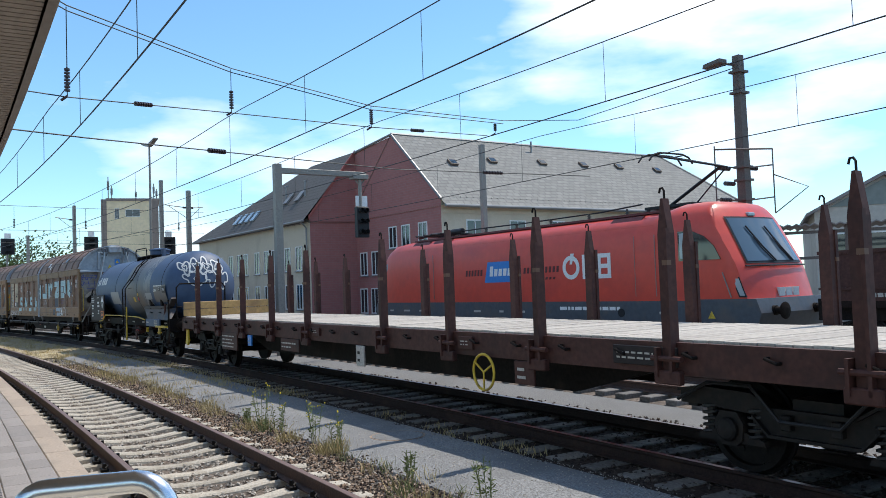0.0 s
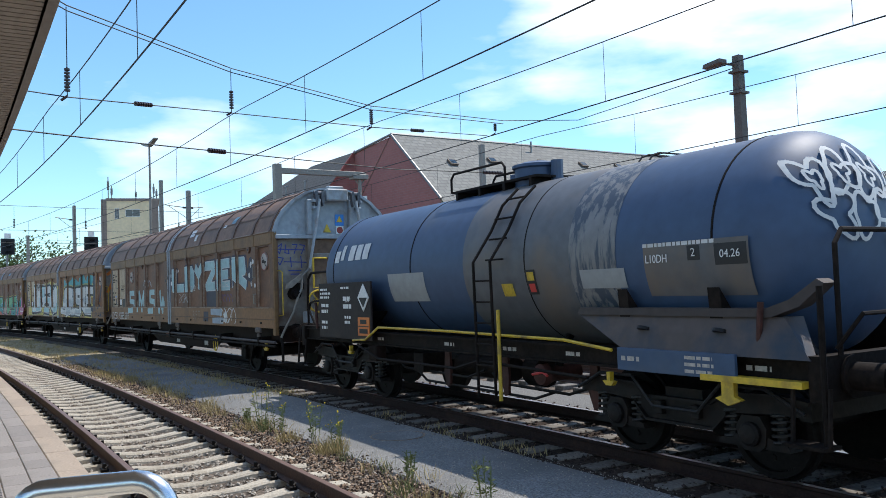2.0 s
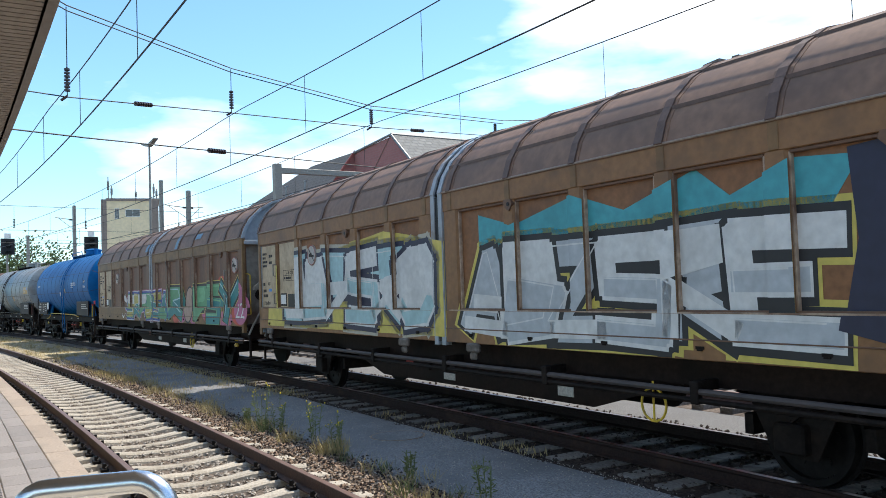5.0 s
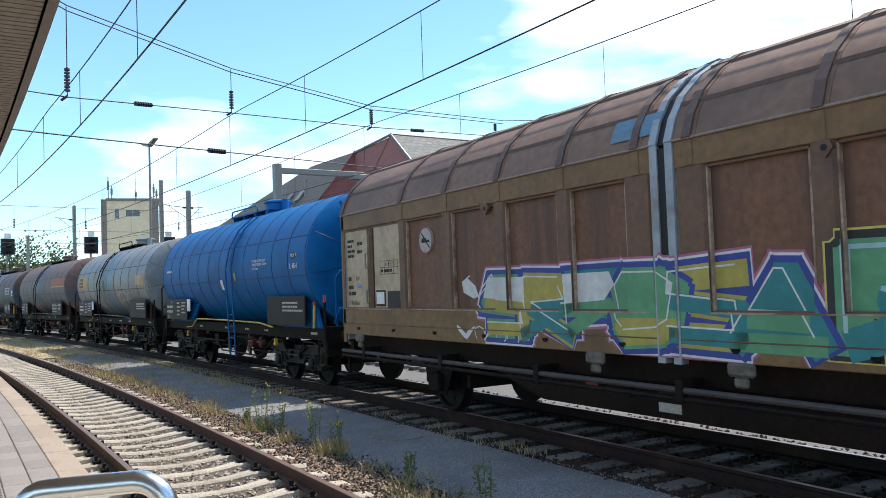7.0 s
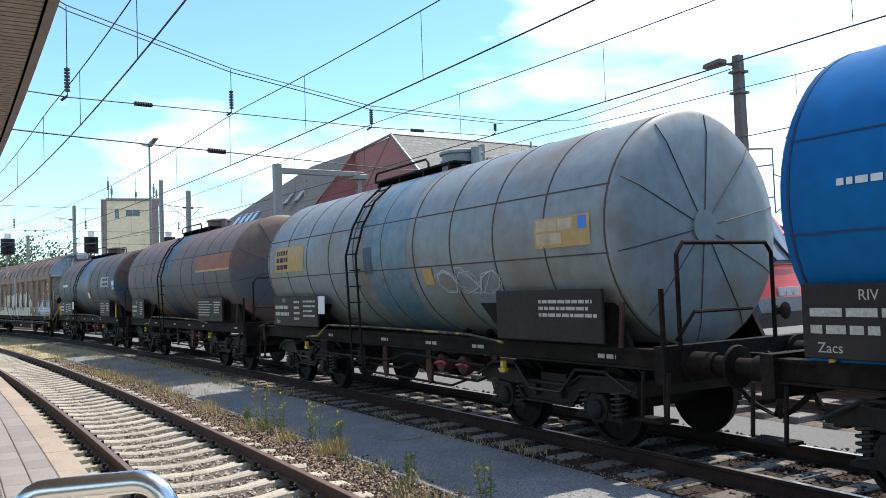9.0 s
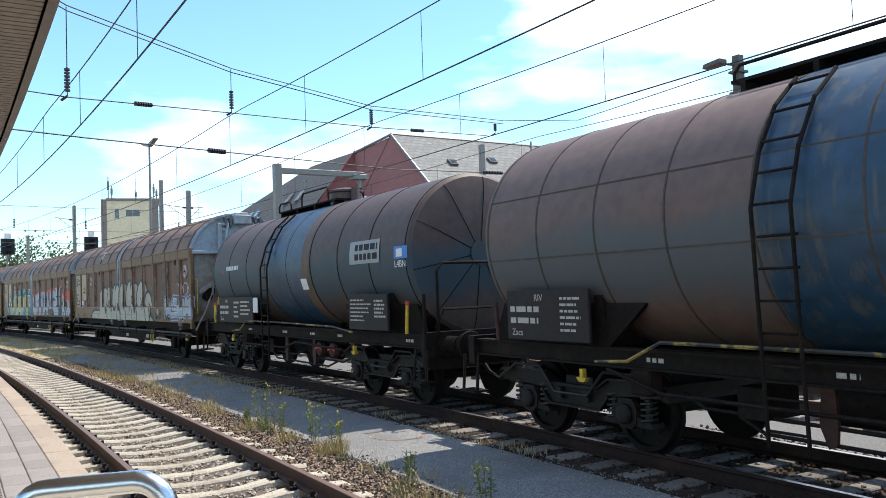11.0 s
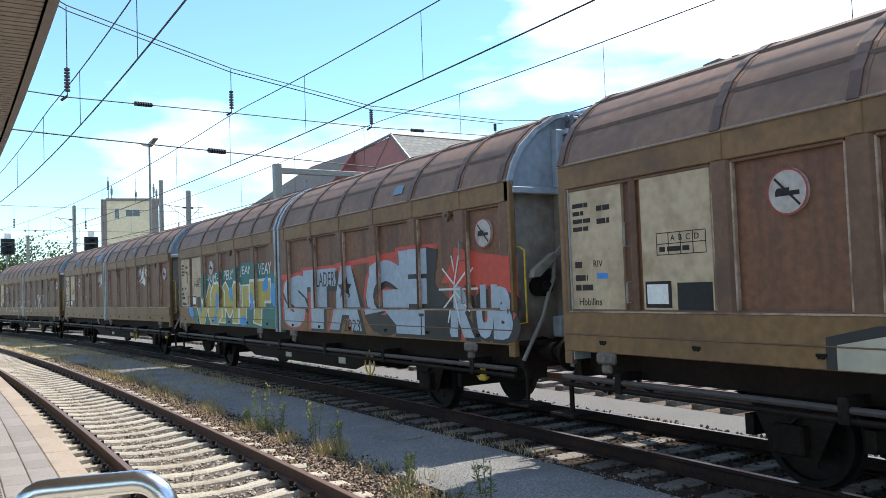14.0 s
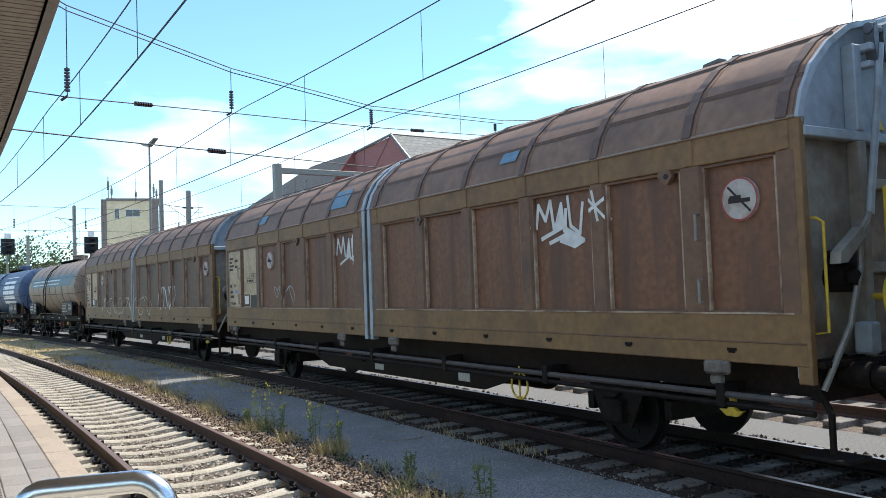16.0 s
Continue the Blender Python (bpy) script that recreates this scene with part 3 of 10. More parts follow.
def side_frame_mesh():
    """A bogie side frame, its web dropped in the middle, with proud flanges; y counts outwards."""
    bm = bmesh.new()
    prism(bm, [(-1.52, 0.66), (-1.52, 0.80), (-1.2, 0.84), (-0.62, 0.82), (-0.42, 0.70), (0.42, 0.70), (0.62, 0.82), (1.2, 0.84), (1.52, 0.80), (1.52, 0.66),
               (1.15, 0.66), (0.62, 0.62), (0.45, 0.45), (-0.45, 0.45), (-0.62, 0.62), (-1.15, 0.66)], 0.93, 1.06, "y")
    prism(bm, [(-1.52, 0.78), (-1.2, 0.82), (-0.62, 0.80), (-0.42, 0.68), (0.42, 0.68), (0.62, 0.80), (1.2, 0.82), (1.52, 0.78), (1.52, 0.81),
               (1.2, 0.85), (0.62, 0.83), (0.42, 0.71), (-0.42, 0.71), (-0.62, 0.83), (-1.2, 0.85), (-1.52, 0.81)], 1.05, 1.11, "y")
    prism(bm, [(-0.62, 0.60), (-0.45, 0.43), (0.45, 0.43), (0.62, 0.60), (0.62, 0.63), (0.45, 0.46), (-0.45, 0.46), (-0.62, 0.63)], 1.05, 1.11, "y")
    for x in (-0.25, 0.25):
        box(bm, x - 0.05, x + 0.05, 1.05, 1.13, 0.52, 0.66, 0.01)
    return mesh_of("side_frame", bm, M_BOGIE)


def axle_box_mesh():
    bm = bmesh.new()
    prism(bm, [(-0.15, 0.36), (-0.17, 0.52), (-0.10, 0.63), (0.10, 0.63), (0.17, 0.52), (0.15, 0.36), (0.08, 0.30), (-0.08, 0.30)], 0.93, 1.10, "y")
    prism(bm, [(-0.40, 0.33), (0.40, 0.33), (0.38, 0.38), (0.17, 0.44), (-0.17, 0.44), (-0.38, 0.38)], 0.90, 1.08, "y")
    lathe(bm, [(1.09, 0.115), (1.14, 0.115), (1.16, 0.09), (1.17, 0.03)], 14, "y", (0, 0, 0.46))
    return mesh_of("axle_box", bm, M_BOGIE)


def brake_pipe_mesh():
    bm = bmesh.new()
    tube(bm, [(-1.5, 1.13, 0.70), (-1.1, 1.14, 0.90), (-0.6, 1.14, 0.90), (-0.3, 1.14, 0.60), (0.3, 1.14, 0.60), (0.6, 1.14, 0.90), (1.1, 1.14, 0.90), (1.5, 1.13, 0.70)], 0.02, 6)
    return mesh_of("brake_pipe", bm, M_SPRING)


def spring_mesh():
    """One coil spring between axle box and frame."""
    bm = bmesh.new()
    tube(bm, [(0.085 * math.cos(6.2832 * k / 10), 0.085 * math.sin(6.2832 * k / 10), 0.36 + 0.0062 * k) for k in range(50)], 0.019, 5)
    cyl(bm, (0, 0, 0.34), (0, 0, 0.68), 0.05, 8)
    return mesh_of("coil_spring", bm, M_SPRING)


BOGIE, SPRING, SIDE_FRAME, AXLE_BOX, BRAKE_PIPE = bogie_mesh(), spring_mesh(), side_frame_mesh(), axle_box_mesh(), brake_pipe_mesh()


def add_bogie(parent, x):
    ob = new("bogie", BOGIE)
    ob.parent, ob.matrix_basis = parent, pose(x, 0, 0)
    pieces = [("side_frame", SIDE_FRAME, 0.0), ("brake_pipe", BRAKE_PIPE, 0.0), ("axle_box", AXLE_BOX, -0.9), ("axle_box", AXLE_BOX, 0.9)]
    for name, data, px in pieces:
        for turn in (0, 180):
            piece = new(name, data)
            piece.parent, piece.matrix_basis = ob, pose(px, 0, 0, 0, 0, turn)
    for dx in (-0.9, 0.9):
        add_wheelset(ob, dx)
        for dd in (-0.27, 0.27):
            for y in (-1.0, 1.0):
                coil = new("coil_spring", SPRING)
                coil.parent, coil.matrix_basis = ob, pose(dx + dd, y, 0)
    return ob


def buffer_mesh():
    bm = bmesh.new()
    cyl(bm, (0, 0, 0), (0.03, 0, 0), 0.19, 12)
    cyl(bm, (0.03, 0, 0), (0.34, 0, 0), 0.125, 16)
    cyl(bm, (0.34, 0, 0), (0.56, 0, 0), 0.095, 16)
    lathe(bm, [(0.55, 0.10), (0.56, 0.21), (0.585, 0.22), (0.605, 0.17), (0.61, 0.05)], 20, "x")
    return mesh_of("buffer", bm, M_UNDER, True)


BUFFER = buffer_mesh()


def add_buffers(parent, half):
    """Two buffers and a screw coupling at each end; half: from the middle to the buffer faces."""
    for end in (1, -1):
        for y in (-0.875, 0.875):
            ob = new("buffer", BUFFER)
            ob.parent, ob.matrix_basis = parent, pose(end * (half - 0.61), y, 1.05, 0, 0, 0 if end > 0 else 180)
        bm = bmesh.new()
        x = end * (half - 0.6)
        box(bm, min(x, x + 0.3 * end), max(x, x + 0.3 * end), -0.06, 0.06, 0.98, 1.1)
        tube(bm, [(x + 0.25 * end, 0, 1.1), (x + 0.4 * end, 0, 1.02), (x + 0.42 * end, 0, 0.85), (x + 0.3 * end, 0, 0.6), (x + 0.1 * end, 0, 0.55)], 0.035, 6)
        tube(bm, [(x, -0.35, 0.9), (x + 0.35 * end, -0.36, 0.6), (x + 0.55 * end, -0.3, 0.5), (x + 0.6 * end, -0.2, 0.8)], 0.03, 6)
        part("coupling", bm, M_UNDER, parent)


def bars(name, mat, parent, x0, x1, z0, z1, y, rows, rng, size=0.6, gap=0.03):
    """Unreadable lettering: rows of short bars."""
    bm = bmesh.new()
    h = (z1 - z0) / rows
    for r in range(rows):
        x = x0
        end = x0 + (x1 - x0) * rng.uniform(0.6, 1.0)
        while x < end:
            w = min(rng.uniform(0.6, 2.2) * h, end - x)
            box(bm, x, x + w, y - 0.002, y, z0 + h * r + h * 0.2, z0 + h * r + h * (0.2 + size))
            x += w + gap
    return part(name, bm, mat, parent)


# ---- sliding-wall wagon ----
HALF_W, MID, BODY = 8.66, -0.13, 8.10
RIBS = (((0.22, 0.19), (1.63, 0.13), (2.93, 0.13), (4.27, 0.13), (5.59, 0.13), (6.92, 0.15), (7.98, 0.12)),
        ((-8.05, 0.05), (-6.95, 0.04), (-5.76, 0.12), (-4.38, 0.13), (-3.04, 0.13), (-1.73, 0.13), (-0.50, 0.20)))
NEAR_Y, FAR_Y = -1.38, 1.56    # the two long sides
ARCH_Y, ARCH_HALF = (NEAR_Y + FAR_Y) / 2, (FAR_Y - NEAR_Y) / 2
ARCH = [(-1.0, 3.28), (-0.945, 3.52), (-0.845, 3.76), (-0.67, 4.0), (-0.45, 4.19), (-0.22, 4.28), (0.0, 4.31)]
ARCH = [(ARCH_Y + a * ARCH_HALF, b) for a, b in ARCH + [(-a, b) for a, b in reversed(ARCH[:-1])]]
UPPER_Z = 3.02      # underside of the band below the eaves


def arch_at(grow, drop):
    """The roof's outline, wider by a share grow and lower by drop."""
    return [(ARCH_Y + (a - ARCH_Y) * (1 + grow), b - drop) for a, b in ARCH]


def arch_band(bm, x0, x1, grow, thick=0.03):
    """A band that follows the roof's arch."""
    prism(bm, arch_at(grow, -grow * 0.9) + arch_at(grow - thick, thick - grow * 0.9)[::-1], x0, x1)


def disc(bm, x, y, z, r, thick=0.004, seg=24):
    cyl(bm, (x, y, z), (x, y - thick, z), r, seg)


def ring_flat(bm, x, y, z, r0, r1, thick=0.005, seg=28):
    a = [bm.verts.new((x + r0 * math.cos(6.2832 * i / seg), y - thick, z + r0 * math.sin(6.2832 * i / seg))) for i in range(seg)]
    b = [bm.verts.new((x + r1 * math.cos(6.2832 * i / seg), y - thick, z + r1 * math.sin(6.2832 * i / seg))) for i in range(seg)]
    for i in range(seg):
        bm.faces.new((a[i], a[(i + 1) % seg], b[(i + 1) % seg], b[i]))


def sliding_wagon():
    rng = random.Random(5)
    w = thing("covered_wagon", "brown sliding-wall covered freight wagon with weathered paint", "freight wagon", "covered wagons")
    # underframe
    bm = bmesh.new()
    for y in (-1.12, 1.06):
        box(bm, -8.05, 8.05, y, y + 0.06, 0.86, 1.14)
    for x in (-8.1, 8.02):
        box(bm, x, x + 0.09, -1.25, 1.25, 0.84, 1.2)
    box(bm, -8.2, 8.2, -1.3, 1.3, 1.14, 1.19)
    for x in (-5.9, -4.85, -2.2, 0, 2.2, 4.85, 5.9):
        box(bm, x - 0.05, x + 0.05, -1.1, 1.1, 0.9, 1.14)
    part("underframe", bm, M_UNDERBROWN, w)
    for y in (-1.02, 0.98):
        bm = bmesh.new()
        prism(bm, [(-4.3, 0.90), (-2.7, 0.46), (2.7, 0.46), (4.3, 0.90), (4.3, 1.0), (-4.3, 1.0)], y, y + 0.04, "y")
        part("fish_belly_beam", bm, M_UNDERBROWN, w)
    for y in (-1.40, 1.40):
        for z, r in ((0.85, 0.032), (0.765, 0.028)):
            bm = bmesh.new()
            tube(bm, [(-8.15, y, z), (8.15, y, z)], r, 8)
            part("slide_rail", bm, M_UNDER if z < 0.8 else M_FLANGE, w)
    for x in (-7.2, -4.6, -2.3, 0.0, 2.3, 4.6, 7.2):
        bm = bmesh.new()
        box(bm, x - 0.04, x + 0.04, -1.40, -1.08, 0.86, 0.95)
        box(bm, x - 0.05, x + 0.05, -1.44, -1.36, 0.73, 0.95, 0.01)
        part("bracket", bm, M_UNDER, w)
    # reflector, data plates and a lifting eye on the fish-belly beam
    for x, z, hw, hh, mt, lab in ((-1.75, 0.72, 0.11, 0.055, M_RIMRED, "red reflector plate"), (-0.52, 0.58, 0.16, 0.05, M_PALE, "pale data plate"), (-0.52, 0.74, 0.16, 0.05, M_DARKPLATE, "dark data plate"), (2.2, 0.60, 0.15, 0.06, M_PALE, "pale data plate")):
        bm = bmesh.new()
        box(bm, x - hw, x + hw, -1.032, -1.018, z - hh, z + hh, 0.003)
        part("belly_plate", bm, mt, w, lab)
    bm = bmesh.new()
    lathe(bm, [(-1.05, 0.045), (-1.05, 0.085), (-1.02, 0.09), (-1.02, 0.04)], 16, "y", (-1.14, 0, 0.72))
    part("lifting_eye", bm, M_UNDERBROWN, w)
    # axle guards, springs, wheelsets
    for x in (-5.375, 5.375):
        for sg in (-1, 1):
            bm = bmesh.new()
            y = 1.0 * sg
            prism(bm, [(x - 0.55, 0.95), (x - 0.22, 0.28), (x + 0.22, 0.28), (x + 0.55, 0.95)], y - 0.012, y + 0.012, "y")
            box(bm, x - 0.16, x + 0.16, y - 0.12, y + 0.12, 0.33, 0.6, 0.02)
            for k in range(5):
                ln = 0.62 - 0.1 * k
                prism(bm, [(x - ln, 0.90 - 0.018 * k - 0.06), (x, 0.72 - 0.03 * k), (x + ln, 0.90 - 0.018 * k - 0.06), (x, 0.745 - 0.03 * k)], y - 0.06, y + 0.06, "y")
            part("axle_guard", bm, M_UNDER, w)
        for dx in (-0.62, 0.62):
            bm = bmesh.new()
            box(bm, x + dx - 0.05, x + dx + 0.05, -0.85, 0.85, 0.4, 0.6)
            part("brake_beam", bm, M_UNDER, w)
        add_wheelset(w, x)
    bm = bmesh.new()
    cyl(bm, (2.3, -0.3, 0.65), (3.3, -0.3, 0.65), 0.2, 14)
    part("air_reservoir", bm, M_UNDER, w, "", True)
    # floor and a solid black core, added inside so that the gaps stay dark
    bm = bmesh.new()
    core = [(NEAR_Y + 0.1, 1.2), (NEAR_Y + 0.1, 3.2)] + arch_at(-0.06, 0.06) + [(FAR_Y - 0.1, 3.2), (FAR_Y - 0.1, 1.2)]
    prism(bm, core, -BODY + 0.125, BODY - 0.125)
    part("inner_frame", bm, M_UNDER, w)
    # sliding walls with their half roofs
    for x0, x1, ribs in ((MID + 0.16, BODY, RIBS[0]), (-BODY, MID - 0.16, RIBS[1])):
        for sg in (-1, 1):
            face = NEAR_Y if sg < 0 else FAR_Y

            def slab(bm, a, b, d0, d1, z0, z1, bevel=0.0):
                """A box on the long side: d0 and d1 count outwards from its main face."""
                ya, yb = face + sg * d0, face + sg * d1
                return box(bm, a, b, min(ya, yb), max(ya, yb), z0, z1, bevel)
            bm = bmesh.new()
            slab(bm, x0 if x0 > 0 else x0 + 0.02, x1 if x0 < 0 else x1 - 0.02, -0.12, -0.07, 1.22, 3.2)
            wall = part("sliding_wall", bm, M_BROWN, w, "faded brown sliding wall with vertical ribs")
            for nm, z0, z1 in (("upper_band", UPPER_Z, 3.285), ("lower_band", 1.34, 1.60), ("sill_band", 1.15, 1.345)):
                bm = bmesh.new()
                slab(bm, x0 - 0.005, x1 + 0.005, -0.08, 0.012 if nm == "sill_band" else 0.005, z0, z1, 0.008)
                part(nm, bm, M_OLIVE, wall, "faded olive-brown band")
            bm = bmesh.new()
            slab(bm, x0, x1, -0.01, 0.022, 1.338, 1.352, 0.004)
            part("band_joint", bm, M_RIB, wall)
            if sg > 0:
                continue
            for i, (x, h) in enumerate(ribs):
                bm = bmesh.new()
                # a pressed channel: flat crown, sloping flanks
                prism(bm, [(x - h, NEAR_Y + 0.075), (x - h, NEAR_Y + 0.04), (x - h + 0.035, NEAR_Y - 0.008), (x + h - 0.035, NEAR_Y - 0.008), (x + h, NEAR_Y + 0.04),
                           (x + h, NEAR_Y + 0.075)], 1.6, UPPER_Z, "z")
                part("rib", bm, M_RIB, wall)
                if h > 0.1:
                    # pale strips paint the highlights along both edges of the rib
                    bm = bmesh.new()
                    for e in (-1, 1):
                        if abs(x + e * h) < BODY - 0.15:
                            box(bm, x + e * h - 0.012, x + e * h + 0.012, NEAR_Y + 0.022, NEAR_Y + 0.072, 1.62, UPPER_Z - 0.02, 0.004)
                    if len(bm.verts):
                        part("rib_edge", bm, M_RIBEDGE, wall, "pale rib edge with a painted highlight")
                    else:
                        bm.free()
                    bm = bmesh.new()
                    box(bm, x - 0.055, x + 0.055, NEAR_Y - 0.016, NEAR_Y, UPPER_Z + 0.005, 3.285, 0.008)
                    part("band_strap", bm, M_OLIVE, wall)
                if (i == 4 and x < 0) or (i in (1, 5) and x > 0):
                    bm = bmesh.new()
                    u = x - 0.3 if i == 5 or x < 0 else x + 0.02
                    prism(bm, [(u - 0.09, 2.97), (u - 0.07, 3.03), (u + 0.07, 3.03), (u + 0.10, 2.96), (u + 0.03, 2.88), (u - 0.02, 2.90)], NEAR_Y - 0.03, NEAR_Y + 0.02, "y")
                    lug = part("lug", bm, M_RIB, wall, "bent steel lug")
                    bm = bmesh.new()
                    disc(bm, u + 0.02, NEAR_Y - 0.03, 2.965, 0.028, 0.006, 10)
                    part("lug_hole", bm, M_BLACK, lug)
            # panel frames: shallow raised borders round every field
            edges = [(x + h, x2 - h2) for (x, h), (x2, h2) in zip(ribs, ribs[1:])]
            for a, b in edges:
                bm = bmesh.new()
                for c0, c1, z0, z1 in ((a, b, UPPER_Z - 0.035, UPPER_Z), (a, b, 1.6, 1.63)):
                    box(bm, c0, c1, NEAR_Y + 0.02, NEAR_Y + 0.075, z0, z1, 0.006)
                tagged(part("field_border", bm, M_RIB, wall), kind="stuff")
            bm = bmesh.new()
            slab(bm, x0, x1, -0.01, 0.03, 3.286, 3.312, 0.006)
            part("eaves_lip", bm, M_PALEBROWN, wall, "pale worn eaves lip")
            bm = bmesh.new()
            slab(bm, x0 + 0.1, x1 - 0.1, -0.03, 0.014, 1.596, 1.612)
            part("ledge", bm, M_RIBEDGE, wall, "pale ledge")
            # small locks and plates on the bands
            for i in range(6):
                x = x0 + 0.6 + i * 1.33
                bm = bmesh.new()
                slab(bm, x, x + 0.10, 0.0, 0.022, 1.255, 1.285)
                slab(bm, x + 0.02, x + 0.08, 0.0, 0.03, 1.24, 1.256)
                part("rivet_plate", bm, M_UNDER, wall)
            for x in (x0 + 0.55, x1 - 1.1):
                bm = bmesh.new()
                slab(bm, x, x + 0.30, -0.02, 0.05, 1.03, 1.16, 0.025)
                slab(bm, x + 0.06, x + 0.22, -0.02, 0.03, 0.93, 1.03, 0.02)
                part("roller_cover", bm, M_ROLLER, wall, "dirty grey roller cover")
        bm = bmesh.new()
        prism(bm, arch_at(0.012, -0.012) + arch_at(-0.015, 0.03)[::-1], x0, x1)
        roof = part("roof", bm, M_ROOF, w, "weathered brown arched roof", True)
        for x, h in ribs:
            if h < 0.045:
                continue
            bm = bmesh.new()
            arch_band(bm, max(x - 0.055, x0), min(x + 0.055, x1), 0.028, 0.03)
            part("roof_rib", bm, M_ROOFRIB, roof, "dark roof rib")
            bm = bmesh.new()
            arch_band(bm, max(x - 0.10, x0), min(x + 0.10, x1), 0.016, 0.02)
            part("rib_flange", bm, M_ROOF, roof)
        for k in (1, 3):
            (a0, b0), (a1, b1) = ARCH[k], ARCH[k + 1]
            u = (1.6, 3.45)[k // 2] - k
            a, b = a0 + (a1 - a0) * u, b0 + (b1 - b0) * u
            bm = bmesh.new()
            box(bm, x0, x1, a - 0.035, a - 0.008, b - 0.012, b + 0.030)
            part("roof_seam", bm, M_ROOFRIB, roof)
    # meeting posts in the middle
    for x in (MID - 0.155, MID + 0.055):
        bm = bmesh.new()
        arch_band(bm, x, x + 0.10, 0.022, 0.06)
        box(bm, x, x + 0.10, NEAR_Y - 0.022, NEAR_Y + 0.08, 1.1, 3.3)
        box(bm, x, x + 0.10, FAR_Y - 0.08, FAR_Y + 0.022, 1.1, 3.3)
        part("meeting_post", bm, M_ENDGREY, w, "pale grey post where the sliding walls meet")
    bm = bmesh.new()
    box(bm, MID - 0.05, MID + 0.05, NEAR_Y - 0.008, NEAR_Y + 0.08, 1.15, 3.25)
    arch_band(bm, MID - 0.05, MID + 0.05, 0.006, 0.05)
    part("seal", bm, M_BLACK, w)
    # end walls
    for end in (1, -1):
        x = BODY * end

        def bx(bm, d0, d1, y0, y1, z0, z1, bevel=0.0):
            """A box on the end wall: d0 and d1 count outwards from it."""
            return box(bm, min(x + d0 * end, x + d1 * end), max(x + d0 * end, x + d1 * end), y0, y1, z0, z1, bevel)

        def on_end(pts):
            return [(x + d * end, y, z) for d, y, z in pts]
        bm = bmesh.new()
        prism(bm, [(NEAR_Y + 0.02, 1.05)] + arch_at(-0.01, 0.0) + [(FAR_Y - 0.02, 1.05)], x - 0.12 * end, x - 0.07 * end)
        wall = part("end_wall", bm, M_ENDGREY, w, "pale grey-blue end wall with rust stains")
        bm = bmesh.new()
        bx(bm, -0.072, -0.06, -0.50, 0.62, 1.06, 3.14)
        part("middle_sheet", bm, M_ENDLOW, wall, "rust-brown streaked middle sheet")
        for y0, y1 in ((NEAR_Y + 0.06, -0.502), (0.622, FAR_Y - 0.06)):
            bm = bmesh.new()
            bx(bm, -0.072, -0.062, y0, y1, 1.06, 3.13)
            part("side_sheet", bm, M_ENDSIDE, wall, "dirty grey side sheet")
        bm = bmesh.new()
        arch_band(bm, min(x - 0.10 * end, x + 0.035 * end), max(x - 0.10 * end, x + 0.035 * end), 0.012, 0.045)
        part("arch_frame", bm, M_ENDGREY, wall)
        for y0, y1, mt in ((NEAR_Y - 0.005, NEAR_Y + 0.075, M_OLIVE), (FAR_Y - 0.10, FAR_Y + 0.005, M_RIB)):
            bm = bmesh.new()
            bx(bm, -0.10, 0.035, y0, y1, 1.0, 3.3, 0.008)
            part("corner_post", bm, mt, wall)
        bm = bmesh.new()
        bx(bm, -0.07, 0.05, NEAR_Y + 0.05, FAR_Y - 0.05, 3.13, 3.22, 0.01)
        part("cross_rib", bm, M_ENDGREY, wall, "pale cross rib")
        for z in (2.70, 1.93):
            bm = bmesh.new()
            bx(bm, -0.07, 0.02, -0.42, 0.56, z, z + 0.10, 0.01)
            part("cross_rib", bm, M_ENDSIDE, wall)
        for y in (-0.50, 0.56):
            for z0, z1, mt in ((3.22, 4.02, M_ENDGREY), (1.05, 3.13, M_ENDSIDE)):
                bm = bmesh.new()
                bx(bm, -0.07, 0.06, y - 0.06, y + 0.06, z0, z1, 0.012)
                part("column", bm, mt, wall)
        # roof-lifting rods, levers and their gear
        bm = bmesh.new()
        tube(bm, on_end([(0.16, -0.30, 4.02), (0.15, -0.42, 3.3), (0.14, -0.55, 2.62), (0.14, -0.58, 2.45)]), 0.034, 8)
        part("lifting_rod", bm, M_ENDGREY, wall, "grey roof-lifting rod")
        bm = bmesh.new()
        tube(bm, on_end([(0.16, 0.62, 4.0), (0.15, 0.72, 3.4), (0.14, 1.0, 2.62), (0.14, 1.03, 2.42), (0.10, 0.98, 2.2)]), 0.034, 8)
        part("lifting_rod", bm, M_ENDGREY, wall, "grey roof-lifting rod")
        bm = bmesh.new()
        tube(bm, on_end([(0.14, -0.58, 2.47), (0.15, -0.78, 2.28), (0.16, -0.80, 2.0), (0.17, -0.88, 1.86), (0.16, -1.0, 1.5), (0.10, -1.18, 1.15), (0.05, -1.26, 0.95)]), 0.028, 8)
        part("lever", bm, M_STEEL, wall, "bent grey lever")
        bm = bmesh.new()
        prism(bm, [(-1.16, 2.02), (-1.14, 2.12), (-0.80, 2.34), (-0.76, 2.26), (-1.05, 2.03)], min(x + 0.10 * end, x + 0.2 * end), max(x + 0.10 * end, x + 0.2 * end))
        part("guard_plate", bm, M_ENDSIDE, wall, "slanted grey guard plate")
        bm = bmesh.new()
        cyl(bm, (x - 0.05 * end, -0.92, 1.90), (x + 0.14 * end, -0.92, 1.90), 0.13, 14)
        cyl(bm, (x + 0.14 * end, -0.92, 1.90), (x + 0.19 * end, -0.92, 1.90), 0.07, 10)
        bx(bm, -0.06, 0.08, -1.0, -0.7, 1.98, 2.14, 0.02)
        part("gear_box", bm, M_UNDER, wall)
